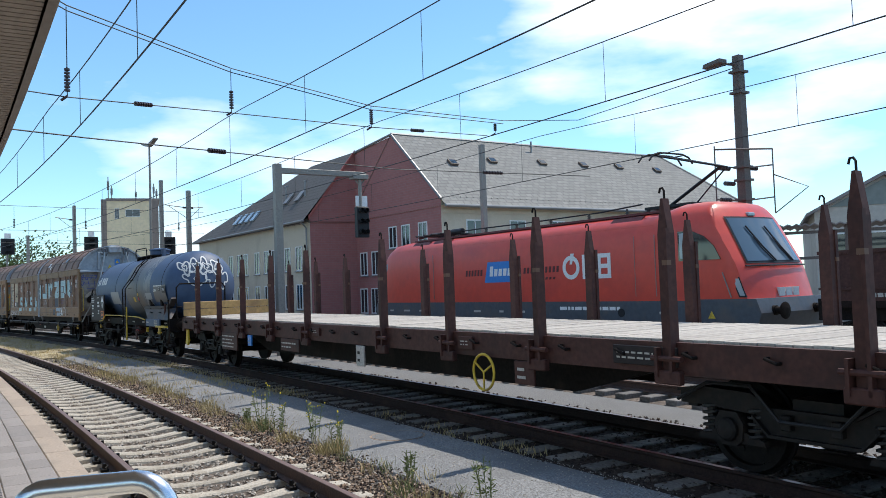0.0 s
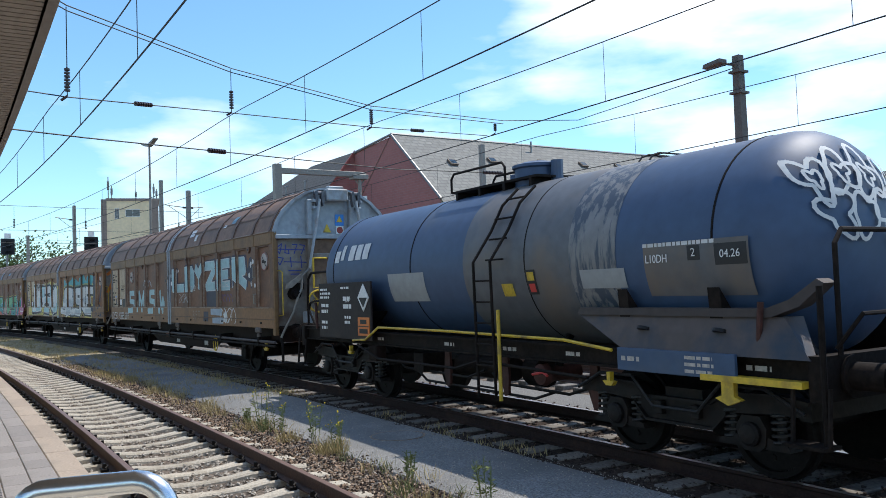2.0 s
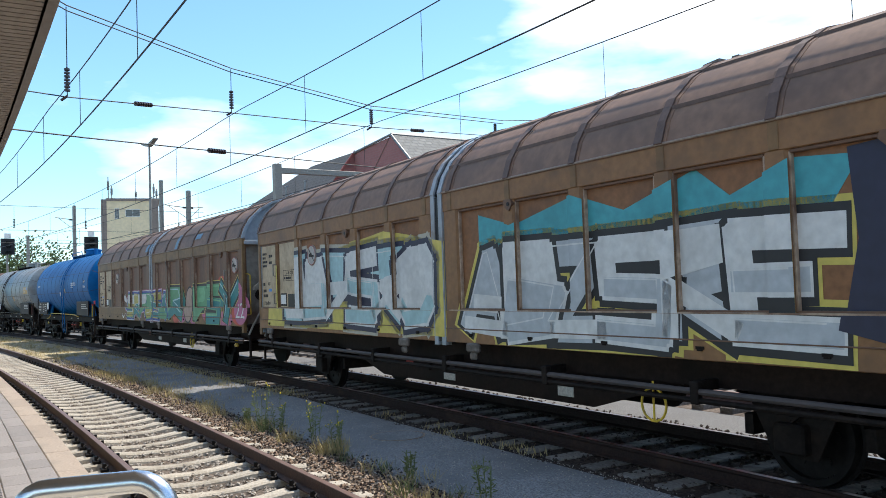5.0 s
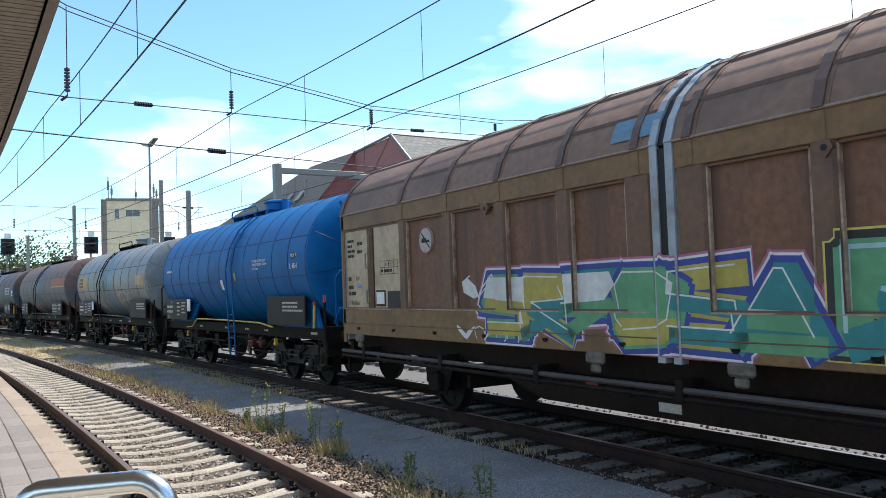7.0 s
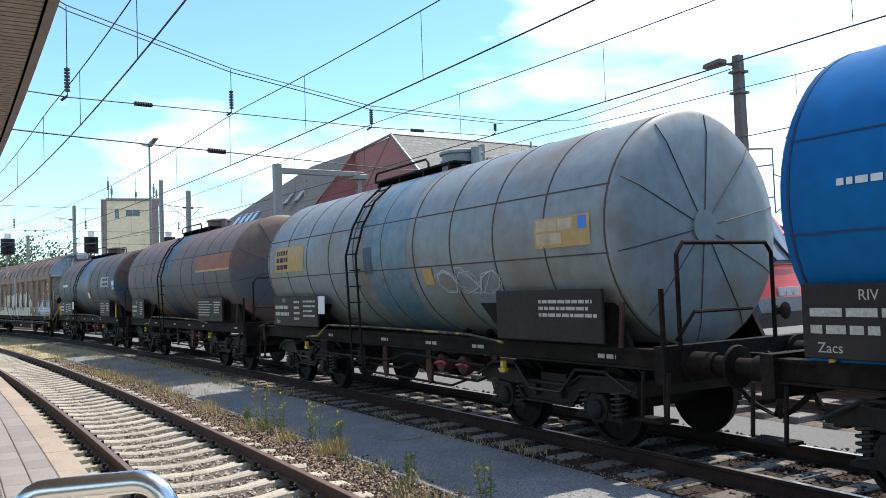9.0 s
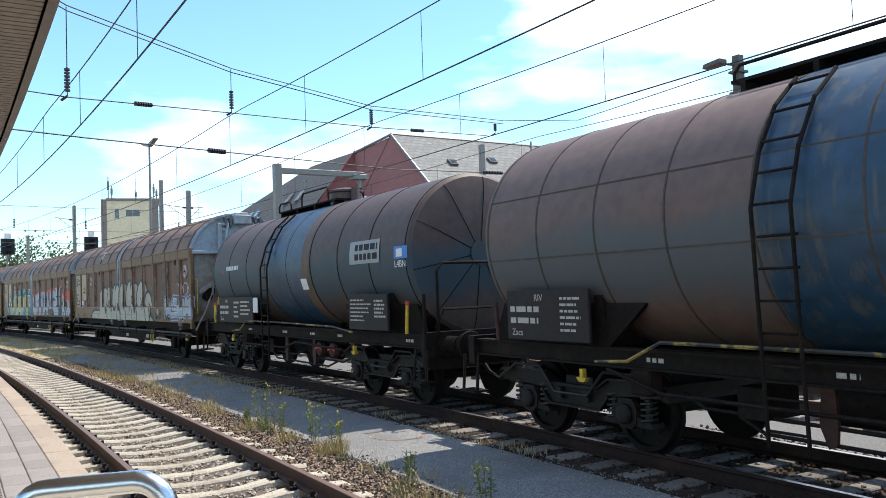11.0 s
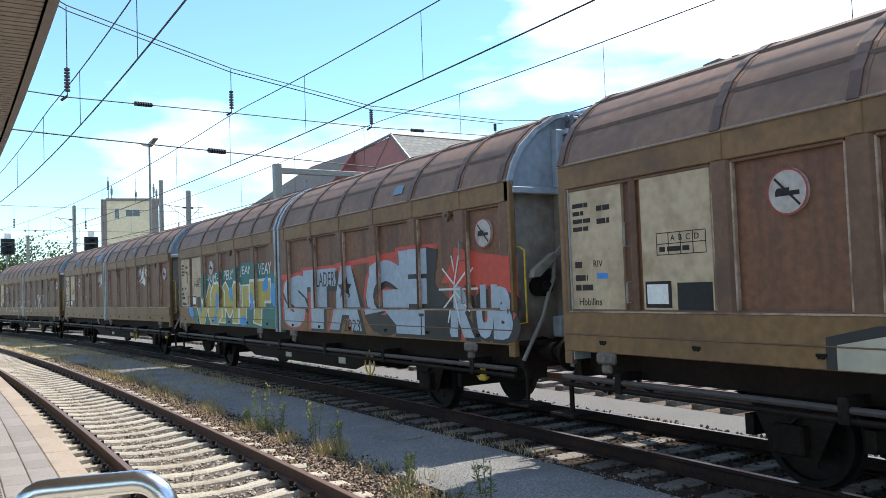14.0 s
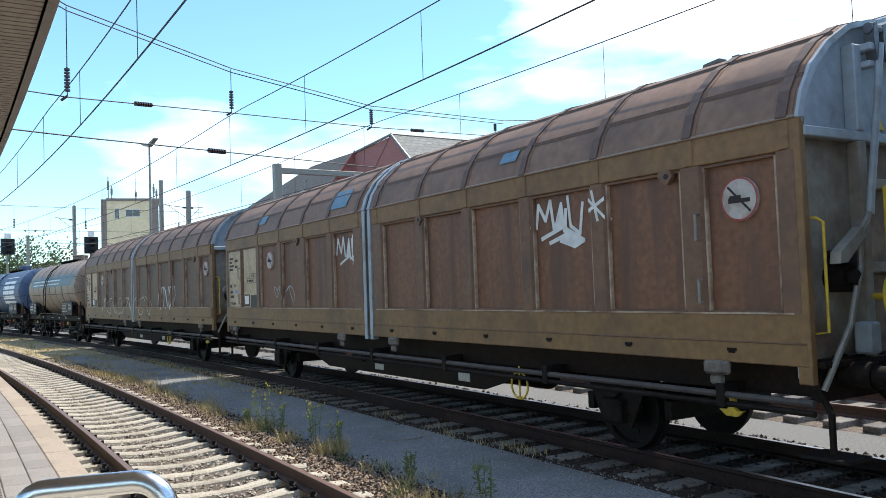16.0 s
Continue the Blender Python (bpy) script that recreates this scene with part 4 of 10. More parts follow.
        for y, sg in ((-0.30, -1), (0.62, 1)):
            bm = bmesh.new()
            for dy in (-0.075, 0.075):
                prism(bm, [(y + dy - 0.02, 4.20), (y + dy + 0.03, 4.22), (y + dy + 0.05, 4.08), (y + dy + 0.045, 3.94), (y + dy + 0.01, 3.86), (y + dy - 0.012, 3.95), (y + dy - 0.03, 4.08)],
                      min(x + 0.07 * end, x + 0.17 * end), max(x + 0.07 * end, x + 0.17 * end))
            cyl(bm, (x + 0.12 * end, y - 0.12, 4.16), (x + 0.12 * end, y + 0.12, 4.16), 0.05, 10)
            part("roof_hook", bm, M_HOOK, wall, "dark cast roof hook")
            bm = bmesh.new()
            bx(bm, -0.05, 0.16, y + sg * 0.10 - 0.06, y + sg * 0.10 + 0.06, 3.95, 4.02, 0.01)
            bx(bm, -0.05, 0.14, y + sg * 0.10 - 0.05, y + sg * 0.10 + 0.05, 3.80, 3.86, 0.01)
            part("bracket", bm, M_ENDGREY, wall)
        bm = bmesh.new()
        bx(bm, -0.05, 0.18, -0.12, 0.42, 3.99, 4.27, 0.03)
        bx(bm, -0.05, 0.10, -0.05, 0.35, 4.26, 4.34, 0.02)
        part("roof_latch", bm, M_ENDGREY, wall, "grey latch housing at the roof's crown")
        for y, z0, z1, reach in ((-1.22, 1.42, 2.42, 0.0), (-0.55, 2.02, 2.68, 0.36)):
            bm = bmesh.new()
            if reach:
                tube(bm, on_end([(0.10, y + reach, z1), (0.26, y + reach * 0.9, z1), (0.27, y, z1), (0.27, y, z0), (0.26, y + reach, z0), (0.10, y + reach, z0)]), 0.023, 8)
            else:
                tube(bm, on_end([(-0.06, y - 0.06, z0), (0.10, y, z0 + 0.02), (0.10, y, z1 - 0.04), (0.06, y - 0.04, z1), (-0.06, y - 0.07, z1)]), 0.014, 8)
            part("grab_rail", bm, M_YELLOW, wall, "yellow grab rail")
        if end > 0:
            for y, z in ((-0.46, 1.72), (1.20, 1.68)):
                bm = bmesh.new()
                tube(bm, on_end([(0.30, y + 0.24 * math.cos(6.2832 * i / 22), z + 0.24 * math.sin(6.2832 * i / 22)) for i in range(22)]), 0.022, 8, True)
                for k in range(3):
                    a = 0.15 + 2.094 * k
                    tube(bm, on_end([(0.29, y, z), (0.30, y + 0.24 * math.cos(a), z + 0.24 * math.sin(a))]), 0.018, 6)
                cyl(bm, (x - 0.05 * end, y, z), (x + 0.31 * end, y, z), 0.03, 8)
                part("brake_wheel", bm, M_YELLOW, wall, "yellow hand-brake wheel")
        bm = bmesh.new()
        tube(bm, [(x - 0.05 * end, -1.22, 1.0), (x + 0.1 * end, -1.25, 0.75), (x + 0.1 * end, -1.25, 0.42)], 0.03, 6)
        step = part("step_hanger", bm, M_UNDER, w)
        bm = bmesh.new()
        box(bm, x + 0.1 * end - 0.22, x + 0.1 * end + 0.22, -1.42, -1.05, 0.38, 0.415, 0.01)
        part("step", bm, M_UNDER, step)
        bm = bmesh.new()
        bx(bm, 0.0, 0.16, -0.72, -0.54, 1.22, 1.5, 0.02)
        part("tail_lamp_bracket", bm, M_ENDGREY, wall)
        for name, shape, mt in (("warning_triangle", [(-0.13, 3.28), (0.07, 3.28), (-0.03, 3.48)], M_YELLOW), ("notice", [(0.18, 3.44), (0.40, 3.44), (0.40, 3.70), (0.18, 3.70)], M_BLUESIGN),
                                ("notice", [(0.20, 3.24), (0.39, 3.24), (0.39, 3.43), (0.20, 3.43)], M_WHITE)):
            bm = bmesh.new()
            prism(bm, shape, min(x - 0.062 * end, x - 0.055 * end), max(x - 0.062 * end, x - 0.055 * end))
            sign = part(name, bm, mt, wall)
            bm = bmesh.new()
            if mt is M_BLUESIGN:
                prism(bm, [(0.21, 3.52), (0.37, 3.52), (0.29, 3.67)], min(x - 0.056 * end, x - 0.051 * end), max(x - 0.056 * end, x - 0.051 * end))
                part("symbol", bm, M_YELLOW, sign)
            elif mt is M_WHITE:
                cyl(bm, (x - 0.056 * end, 0.295, 3.335), (x - 0.051 * end, 0.295, 3.335), 0.08, 18)
                part("symbol", bm, M_RIMRED, sign)
            else:
                bm.free()
    add_buffers(w, HALF_W)
    # data panel, round signs, small bars of lettering
    bm = bmesh.new()
    box(bm, -7.99, -7.12, -1.346, -1.305, 1.61, 3.0)
    p1 = part("data_panel", bm, M_BEIGE, w, "cream panel with dark lettering")
    bm = bmesh.new()
    box(bm, -6.83, -5.90, -1.352, -1.305, 1.61, 3.0)
    p2 = part("data_panel", bm, M_BEIGE, w, "cream panel with a loading table and a framed notice")
    bars("lettering", M_DARKPLATE, p1, -7.93, -7.62, 2.5, 2.86, -1.347, 4, rng, 0.55, 0.015)
    bars("lettering", M_DARKPLATE, p1, -7.52, -7.26, 2.55, 2.84, -1.347, 2, rng, 0.4, 0.015)
    bars("lettering", M_DARKPLATE, p1, -7.92, -7.75, 2.08, 2.18, -1.347, 1, rng, 0.7, 0.015)
    writing("lettering", "RIV", 0.11, M_DARKPLATE, p1, on_side(-7.53, -1.348, 2.135))
    bars("lettering", M_DARKPLATE, p1, -7.92, -7.6, 1.82, 2.04, -1.347, 2, rng, 0.6, 0.02)
    bars("lettering", M_BLUESIGN, p1, -7.55, -7.25, 1.95, 2.04, -1.347, 1, rng, 0.7, 0.02)
    writing("lettering", "Hbbillns", 0.12, M_DARKPLATE, p1, on_side(-7.68, -1.348, 1.71))
    for i in range(8):
        bm = bmesh.new()
        if i < 3:
            box(bm, -6.62, -5.98, -1.3545, -1.3525, 2.18 + 0.11 * i, 2.188 + 0.11 * i)
        else:
            box(bm, -6.62 + 0.16 * (i - 3), -6.612 + 0.16 * (i - 3), -1.3545, -1.3525, 2.18, 2.40)
        part("table_line", bm, M_DARKPLATE, p2)
    writing("lettering", "A  B  C  D", 0.085, M_DARKPLATE, p2, on_side(-6.24, -1.3545, 2.345))
    bars("lettering", M_DARKPLATE, p2, -6.58, -6.0, 2.20, 2.28, -1.3535, 1, rng, 0.6, 0.03)
    bm = bmesh.new()
    box(bm, -6.80, -6.44, -1.358, -1.35, 1.65, 1.92, 0.004)
    pl = part("placard_frame", bm, M_DARKPLATE, p2)
    bm = bmesh.new()
    box(bm, -6.77, -6.48, -1.362, -1.356, 1.69, 1.89)
    part("placard", bm, M_WHITE, pl, "white framed notice")
    bm = bmesh.new()
    box(bm, -6.36, -5.92, -1.357, -1.35, 1.62, 1.90)
    part("black_plate", bm, M_BLACK, p2, "black plate with pale scratches")
    for x in (-5.07, 7.45):
        bm = bmesh.new()
        disc(bm, x, -1.308, 2.655, 0.205, 0.030)
        sign = part("round_sign", bm, M_SIGNWHITE, w, "dulled white round sign with a thin red rim")
        bm = bmesh.new()
        ring_flat(bm, x, -1.334, 2.655, 0.187, 0.205, 0.007)
        part("rim", bm, M_RIMRED, sign)
        bm = bmesh.new()
        prism(bm, [(x - 0.13, 2.77), (x + 0.115, 2.525), (x + 0.13, 2.54), (x - 0.115, 2.785)], -1.342, -1.340, "y")
        part("stroke", bm, M_DARKPLATE, sign)
        bm = bmesh.new()
        prism(bm, [(x - 0.12, 2.62), (x + 0.12, 2.62), (x + 0.12, 2.66), (x + 0.02, 2.66), (x + 0.02, 2.69), (x - 0.10, 2.69), (x - 0.12, 2.66)], -1.341, -1.3385, "y")
        part("pictogram", bm, M_DARKPLATE, sign)
    for x in (7.02, -6.98):
        bm = bmesh.new()
        tube(bm, [(x, -1.39, 2.3), (x, -1.45, 2.3), (x, -1.45, 2.55), (x, -1.39, 2.55)], 0.014, 6)
        part("door_handle", bm, M_STEEL, w)
        bm = bmesh.new()
        tube(bm, [(x, -1.38, 1.7), (x, -1.44, 1.7), (x, -1.44, 1.92), (x, -1.38, 1.92)], 0.014, 6)
        part("door_handle", bm, M_STEEL, w)
    bm = bmesh.new()
    tube(bm, [(4.0 + 0.17 * math.cos(6.2832 * i / 18), -1.36, 0.66 + 0.17 * math.sin(6.2832 * i / 18)) for i in range(18)], 0.014, 6, True)
    tube(bm, [(4.0, -1.36, 0.49), (4.0, -1.36, 0.9)], 0.012, 6)
    part("side_brake_wheel", bm, M_YELLOW, w, "small yellow side brake wheel")
    bm = bmesh.new()
    prism(bm, [(7.02, 0.68), (7.10, 0.62), (7.22, 0.62), (7.30, 0.68), (7.24, 0.675), (7.20, 0.69), (7.20, 0.86), (7.12, 0.86), (7.12, 0.69), (7.08, 0.675)], -1.24, -1.2, "y")
    part("rope_hook", bm, M_YELLOW, w, "yellow rope hook")
    return w




# ---- tank wagons ----
def tank_wagon(label, shell_mat, half, r, cz, barrel, bogie_x, ladder_x, ends="flat", rings=9, plate_mat=None, rail_mat=None, dome_mat=None,
               plates=((-4.9, -3.3), (2.6, 4.6)), frame_mat=None, seam_mat=None, rng_seed=1, yellow_pipe=True, band=None):
    rng = random.Random(rng_seed)
    plate_mat, rail_mat, dome_mat = plate_mat or M_DARKPLATE, rail_mat or M_UNDER, dome_mat or shell_mat
    frame_mat, seam_mat = frame_mat or M_UNDER, seam_mat or M_UNDER
    w = thing("tank_wagon", label, "tank wagon", "tank wagons")
    b0, b1 = barrel
    bm = bmesh.new()
    if ends == "flat":
        out = [(b0 - 0.06, 0.25), (b0 - 0.05, r * 0.80), (b0, r * 0.96), (b0 + 0.06, r), (b1 - 0.06, r), (b1, r * 0.96), (b1 + 0.05, r * 0.8), (b1 + 0.06, 0.25)]
    else:
        turn = [math.pi / 2 * k / 8 for k in range(9)]
        d = 0.75
        out = [(b0 + d - d * math.cos(a), max(0.03, r * math.sin(a))) for a in turn] + [(b1 - d + d * math.sin(a), max(0.03, r * math.cos(a))) for a in turn]
    lathe(bm, out, 56, "x", (0, 0, cz))
    shell = part("shell", bm, shell_mat, w, "", True)
    n = rings
    for i in range(n + 1):
        inset = 0.12 if ends == "flat" else 1.0
        x = b0 + inset + (b1 - b0 - 2 * inset) * i / n
        bm = bmesh.new()
        lathe(bm, [(x - 0.014, r - 0.01), (x - 0.012, r + 0.006), (x + 0.012, r + 0.006), (x + 0.014, r - 0.01)], 56, "x", (0, 0, cz))
        part("seam", bm, seam_mat, shell, "", True)
    if ends == "flat":
        for sg, xe in ((1, b1), (-1, b0)):
            bm = bmesh.new()
            cyl(bm, (xe + 0.055 * sg, 0, cz), (xe + 0.085 * sg, 0, cz), 0.2, 20)
            part("end_cover", bm, shell_mat, shell)
            for k in range(10):
                a = math.pi * k / 5 + 0.2
                bm = bmesh.new()
                tube(bm, [(xe + 0.066 * sg, 0.2 * math.cos(a), cz + 0.2 * math.sin(a)), (xe + 0.056 * sg, r * 0.8 * math.cos(a), cz + r * 0.8 * math.sin(a)),
                          (xe + 0.0 * sg, r * 0.965 * math.cos(a), cz + r * 0.965 * math.sin(a))], 0.007, 4)
                part("end_seam", bm, seam_mat, shell)
    for z in ((cz + r * 0.35, cz - r * 0.2) if rings > 6 and shell_mat is not M_TANKDARK else ()):
        y = -math.sqrt(r * r - (z - cz) ** 2)
        bm = bmesh.new()
        box(bm, b0 + 0.1, b1 - 0.1, y - 0.006, y + 0.012, z - 0.009, z + 0.009)
        part("long_seam", bm, seam_mat, shell)
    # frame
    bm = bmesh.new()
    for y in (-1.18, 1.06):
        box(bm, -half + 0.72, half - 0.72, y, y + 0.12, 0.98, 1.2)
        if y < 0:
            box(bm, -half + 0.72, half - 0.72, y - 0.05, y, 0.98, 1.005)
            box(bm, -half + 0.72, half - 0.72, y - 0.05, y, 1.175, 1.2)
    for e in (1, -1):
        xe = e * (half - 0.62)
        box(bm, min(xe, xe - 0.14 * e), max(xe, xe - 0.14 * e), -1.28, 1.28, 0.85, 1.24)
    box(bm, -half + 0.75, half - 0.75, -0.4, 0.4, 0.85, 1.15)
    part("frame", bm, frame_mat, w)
    for x in (bogie_x, -bogie_x):
        for sg in (-1, 1):
            bm = bmesh.new()
            f = 1 if x > 0 else -1
            ys = math.sqrt(r * r - (r * 0.6) ** 2)
            prism(bm, [(x - 0.75 * f, 1.2), (x - 1.35 * f, cz - r * 0.6), (x + 1.3 * f, cz - r * 0.6), (x + 1.55 * f, 1.2)], ys * sg - 0.03, ys * sg + 0.03, "y")
            part("saddle", bm, frame_mat if shell_mat is not M_TANKBLUE else M_TANKBLUE, w)
        bm = bmesh.new()
        prism(bm, [(-1.15, 1.2), (-1.2, cz - r * 0.35), (-0.9, cz - r * 0.7), (0, cz - r * 0.97), (0.9, cz - r * 0.7), (1.2, cz - r * 0.35), (1.15, 1.2)], x - 0.7, x - 0.55)
        prism(bm, [(-1.15, 1.2), (-1.2, cz - r * 0.35), (-0.9, cz - r * 0.7), (0, cz - r * 0.97), (0.9, cz - r * 0.7), (1.2, cz - r * 0.35), (1.15, 1.2)], x + 0.55, x + 0.7)
        part("saddle_web", bm, frame_mat, w)
        add_bogie(w, x)
    add_buffers(w, half)
    # data plates
    for x0, x1 in plates:
        bm = bmesh.new()
        box(bm, x0, x1, -1.36, -1.31, 1.24, 1.86, 0.01)
        p = part("data_plate", bm, plate_mat, w, "dark plate with white lettering")
        if x1 - x0 > 2:
            if x0 < 0:
                writing("lettering", "RIV", 0.12, M_PALE, p, on_side(x0 + 0.6, -1.3625, 1.76))
                writing("lettering", "Zacs", 0.12, M_PALE, p, on_side(x0 + 0.25, -1.3625, 1.33))
                bars("lettering", M_PALE, p, x0 + 0.08, x0 + 0.95, 1.42, 1.70, -1.362, 2, rng, 0.5, 0.035)
                bars("lettering", M_PALE, p, x0 + 1.15, x0 + 1.55, 1.35, 1.8, -1.362, 4, rng, 0.4, 0.02)
                bars("lettering", M_PALE, p, x0 + 1.65, x1 - 0.1, 1.42, 1.8, -1.362, 4, rng, 0.4, 0.02)
                bm = bmesh.new()
                box(bm, x1 + 0.03, x1 + 0.33, -1.36, -1.345, 1.5, 1.84)
                part("placard", bm, M_WHITE, p, "white lettered placard")
                continue
            bars("lettering", M_PALE, p, x0 + 0.9, x1 - 0.06, 1.52, 1.76, -1.362, 3, rng, 0.5, 0.02)
            continue
        if x0 < 0:
            writing("lettering", "RIV", 0.12, M_PALE, p, on_side(x0 + (x1 - x0) * 0.42, -1.3625, 1.76))
            writing("lettering", "Zacs", 0.12, M_PALE, p, on_side(x0 + 0.22, -1.3625, 1.33))
            bars("lettering", M_PALE, p, x0 + 0.08, x0 + (x1 - x0) * 0.55, 1.42, 1.70, -1.362, 2, rng, 0.5, 0.035)
            bars("lettering", M_PALE, p, x0 + (x1 - x0) * 0.68, x1 - 0.06, 1.35, 1.8, -1.362, 6, rng, 0.4, 0.02)
            continue
        bars("lettering", M_PALE, p, x0 + 0.08, x0 + (x1 - x0) * 0.62, 1.38, 1.80, -1.362, 6, rng, 0.36, 0.02)
        bars("lettering", M_PALE, p, x0 + (x1 - x0) * 0.68, x1 - 0.06, 1.45, 1.78, -1.362, 5, rng, 0.5, 0.02)
    # ladder
    bm = bmesh.new()
    for dx in (-0.2, 0.2):
        pts = [(ladder_x + dx, -1.44, 0.45), (ladder_x + dx, -1.44 - (0.02 if r < 1.4 else 0.08), cz)]
        pts += [(ladder_x + dx, -(r + 0.06) * math.cos(a), cz + (r + 0.06) * math.sin(a)) for a in (0.35, 0.7, 1.0)]
        tube(bm, pts, 0.02, 6)
    k = 0.6
    while k < cz + r * 0.85:
        yy = -1.45 if k < cz else -(r + 0.06) * math.cos(math.asin(min(1, (k - cz) / (r + 0.06)))) - (0.03 if k < cz + 0.3 else 0)
        tube(bm, [(ladder_x - 0.2, yy, k), (ladder_x + 0.2, yy, k)], 0.014, 6)
        k += 0.28
    part("ladder", bm, M_UNDER if ends != "flat" else (rail_mat if shell_mat is not M_TANKBLUE else M_TANKBLUE), w)
    # walkway, railing, dome
    wx0, wx1, hoops = (-1.25, 1.0, ((-1.25, 0.25, 0.36),)) if ends != "flat" else (-2.4 if rng_seed == 9 else -1.95, 0.9, ((-2.35, -1.6, 0.26), (-0.95, 0.5, 0.36)) if rng_seed == 9 else ((-1.9, 0.1, 0.22),))
    for y0, y1 in ((-0.42, -0.16), (-0.13, 0.13), (0.16, 0.42)):
        bm = bmesh.new()
        box(bm, wx0, wx1, y0, y1, cz + r + 0.04, cz + r + 0.075)
        part("walkway", bm, rail_mat, w)
    for k in range(4):
        x = wx0 + 0.15 + (wx1 - wx0 - 0.3) * k / 3
        bm = bmesh.new()
        box(bm, x - 0.03, x + 0.03, -0.42, 0.42, cz + r - 0.12, cz + r + 0.038)
        part("walkway_bearer", bm, rail_mat, w)
    for a, b, h in hoops:
        for y in (-0.42, 0.42):
            top = cz + r + h
            bm = bmesh.new()
            tube(bm, [(a, y, cz + r + 0.05), (a, y, top - 0.08), (a + 0.08, y, top), (b - 0.08, y, top), (b, y, top - 0.08), (b, y, cz + r + 0.05)], 0.02, 6)
            part("railing", bm, rail_mat, w)
    bm = bmesh.new()
    lathe(bm, [(cz + r - 0.1, 0.34), (cz + r + 0.22, 0.34), (cz + r + 0.24, 0.38), (cz + r + 0.28, 0.38), (cz + r + 0.33, 0.2)], 22, "z", (0.5, 0, 0))
    cyl(bm, (0.95, 0, cz + r - 0.05), (0.95, 0, cz + r + 0.3), 0.09, 10)
    cyl(bm, (-0.2, 0.1, cz + r - 0.05), (-0.2, 0.1, cz + r + 0.24), 0.08, 10)
    part("dome", bm, dome_mat, w, "", True)
    # brake pipe along the side
    bm = bmesh.new()
    tube(bm, [(-3.0, -1.38, 0.98), (-2.2, -1.38, 0.78), (0.2, -1.38, 0.78), (0.8, -1.38, 0.92), (3.0, -1.38, 0.86)], 0.022, 6)
    part("brake_rod", bm, M_UNDER, w)
    bm = bmesh.new()
    cyl(bm, (-0.9, -0.55, 0.72), (0.5, -0.55, 0.72), 0.17, 14)
    cyl(bm, (1.0, -0.6, 0.75), (1.3, -0.6, 0.75), 0.22, 12)
    cyl(bm, (0, -0.3, 0.5), (0, -0.3, cz - r + 0.05), 0.12, 10)
    box(bm, -1.5, -1.2, -1.1, -0.6, 0.6, 0.9)
    part("valve_gear", bm, M_UNDER, w, "", True)
    # outlet valves, rigging and hoses under the tank
    for x in (1.55, 2.15) if ends == "flat" else (1.9,):
        bm = bmesh.new()
        lathe(bm, [(-1.22, 0.05), (-1.2, 0.13), (-1.12, 0.15), (-1.0, 0.10), (-0.85, 0.10), (-0.6, 0.12)], 14, "y", (x, 0, 0.80))
        valve = part("outlet_valve", bm, M_RUSTBROWN, w, "rusty outlet valve", True)
        bm = bmesh.new()
        tube(bm, [(x - 0.1, -1.24, 0.80), (x + 0.12, -1.24, 0.84), (x + 0.2, -1.24, 0.80)], 0.018, 6)
        part("valve_handle", bm, M_SIGNRED, valve, "red valve handle")
        bm = bmesh.new()
        tube(bm, [(x, -0.9, 0.85), (x, -0.85, 1.05), (x - 0.1, -0.6, 1.25)], 0.055, 8)
        part("outlet_pipe", bm, M_UNDER, w)
    for x0, x1, z in ((-2.3, 0.3, 0.62), (0.5, 2.6, 0.58), (-1.6, 1.9, 0.46)):
        bm = bmesh.new()
        tube(bm, [(x0, -0.95, z + 0.12), (x0 + 0.3, -0.98, z), (x1 - 0.4, -0.98, z - 0.02), (x1, -0.95, z + 0.1)], 0.02, 6)
        part("rigging_rod", bm, M_BOGIE, w)
    for x in (-0.6, 0.9, 2.7):
        bm = bmesh.new()
        prism(bm, [(x - 0.06, 0.98), (x - 0.10, 0.62), (x - 0.02, 0.42), (x + 0.06, 0.46), (x + 0.08, 0.70), (x + 0.06, 0.98)], -1.02, -0.98, "y")
        part("rigging_lever", bm, M_RUSTBROWN, w)
    bm = bmesh.new()
    box(bm, -2.75, -2.45, -1.30, -1.1, 0.72, 0.98, 0.02)
    part("control_box", bm, M_UNDERBROWN, w)
    # small white marks along the sole bar
    for x in (-2.6, -0.4, 1.1, 2.4, 5.0):
        bars("lettering", M_PALE, w, x, x + 0.32, 1.05, 1.13, -1.182, 1, rng, 0.6, 0.03)
    # steps, hooks and end rails
    for e in (1, -1):
        xe = e * (half - 0.55)
        bm = bmesh.new()
        tube(bm, [(xe - 0.35 * e, -1.3, 0.98), (xe - 0.35 * e, -1.34, 0.5)], 0.022, 6)
        tube(bm, [(xe - 0.0 * e, -1.3, 0.98), (xe - 0.0 * e, -1.34, 0.5)], 0.022, 6)
        box(bm, min(xe, xe - 0.4 * e), max(xe, xe - 0.4 * e), -1.42, -1.18, 0.47, 0.5)
        part("step", bm, M_UNDER, w)
        bm = bmesh.new()
        tube(bm, [(xe - 0.75 * e, -1.22, 1.2), (xe - 0.7 * e, -1.22, 1.7)], 0.03, 8)
        lamp = part("lamp_bracket", bm, M_YELLOW if rng_seed in (4, 9) else M_RUSTBROWN, w)
        if rng_seed in (4, 9):
            bm = bmesh.new()
            cyl(bm, (xe - 0.702 * e, -1.22, 1.66), (xe - 0.698 * e, -1.22, 1.73), 0.036, 8)
            part("cap", bm, M_SIGNRED, lamp, "red cap")
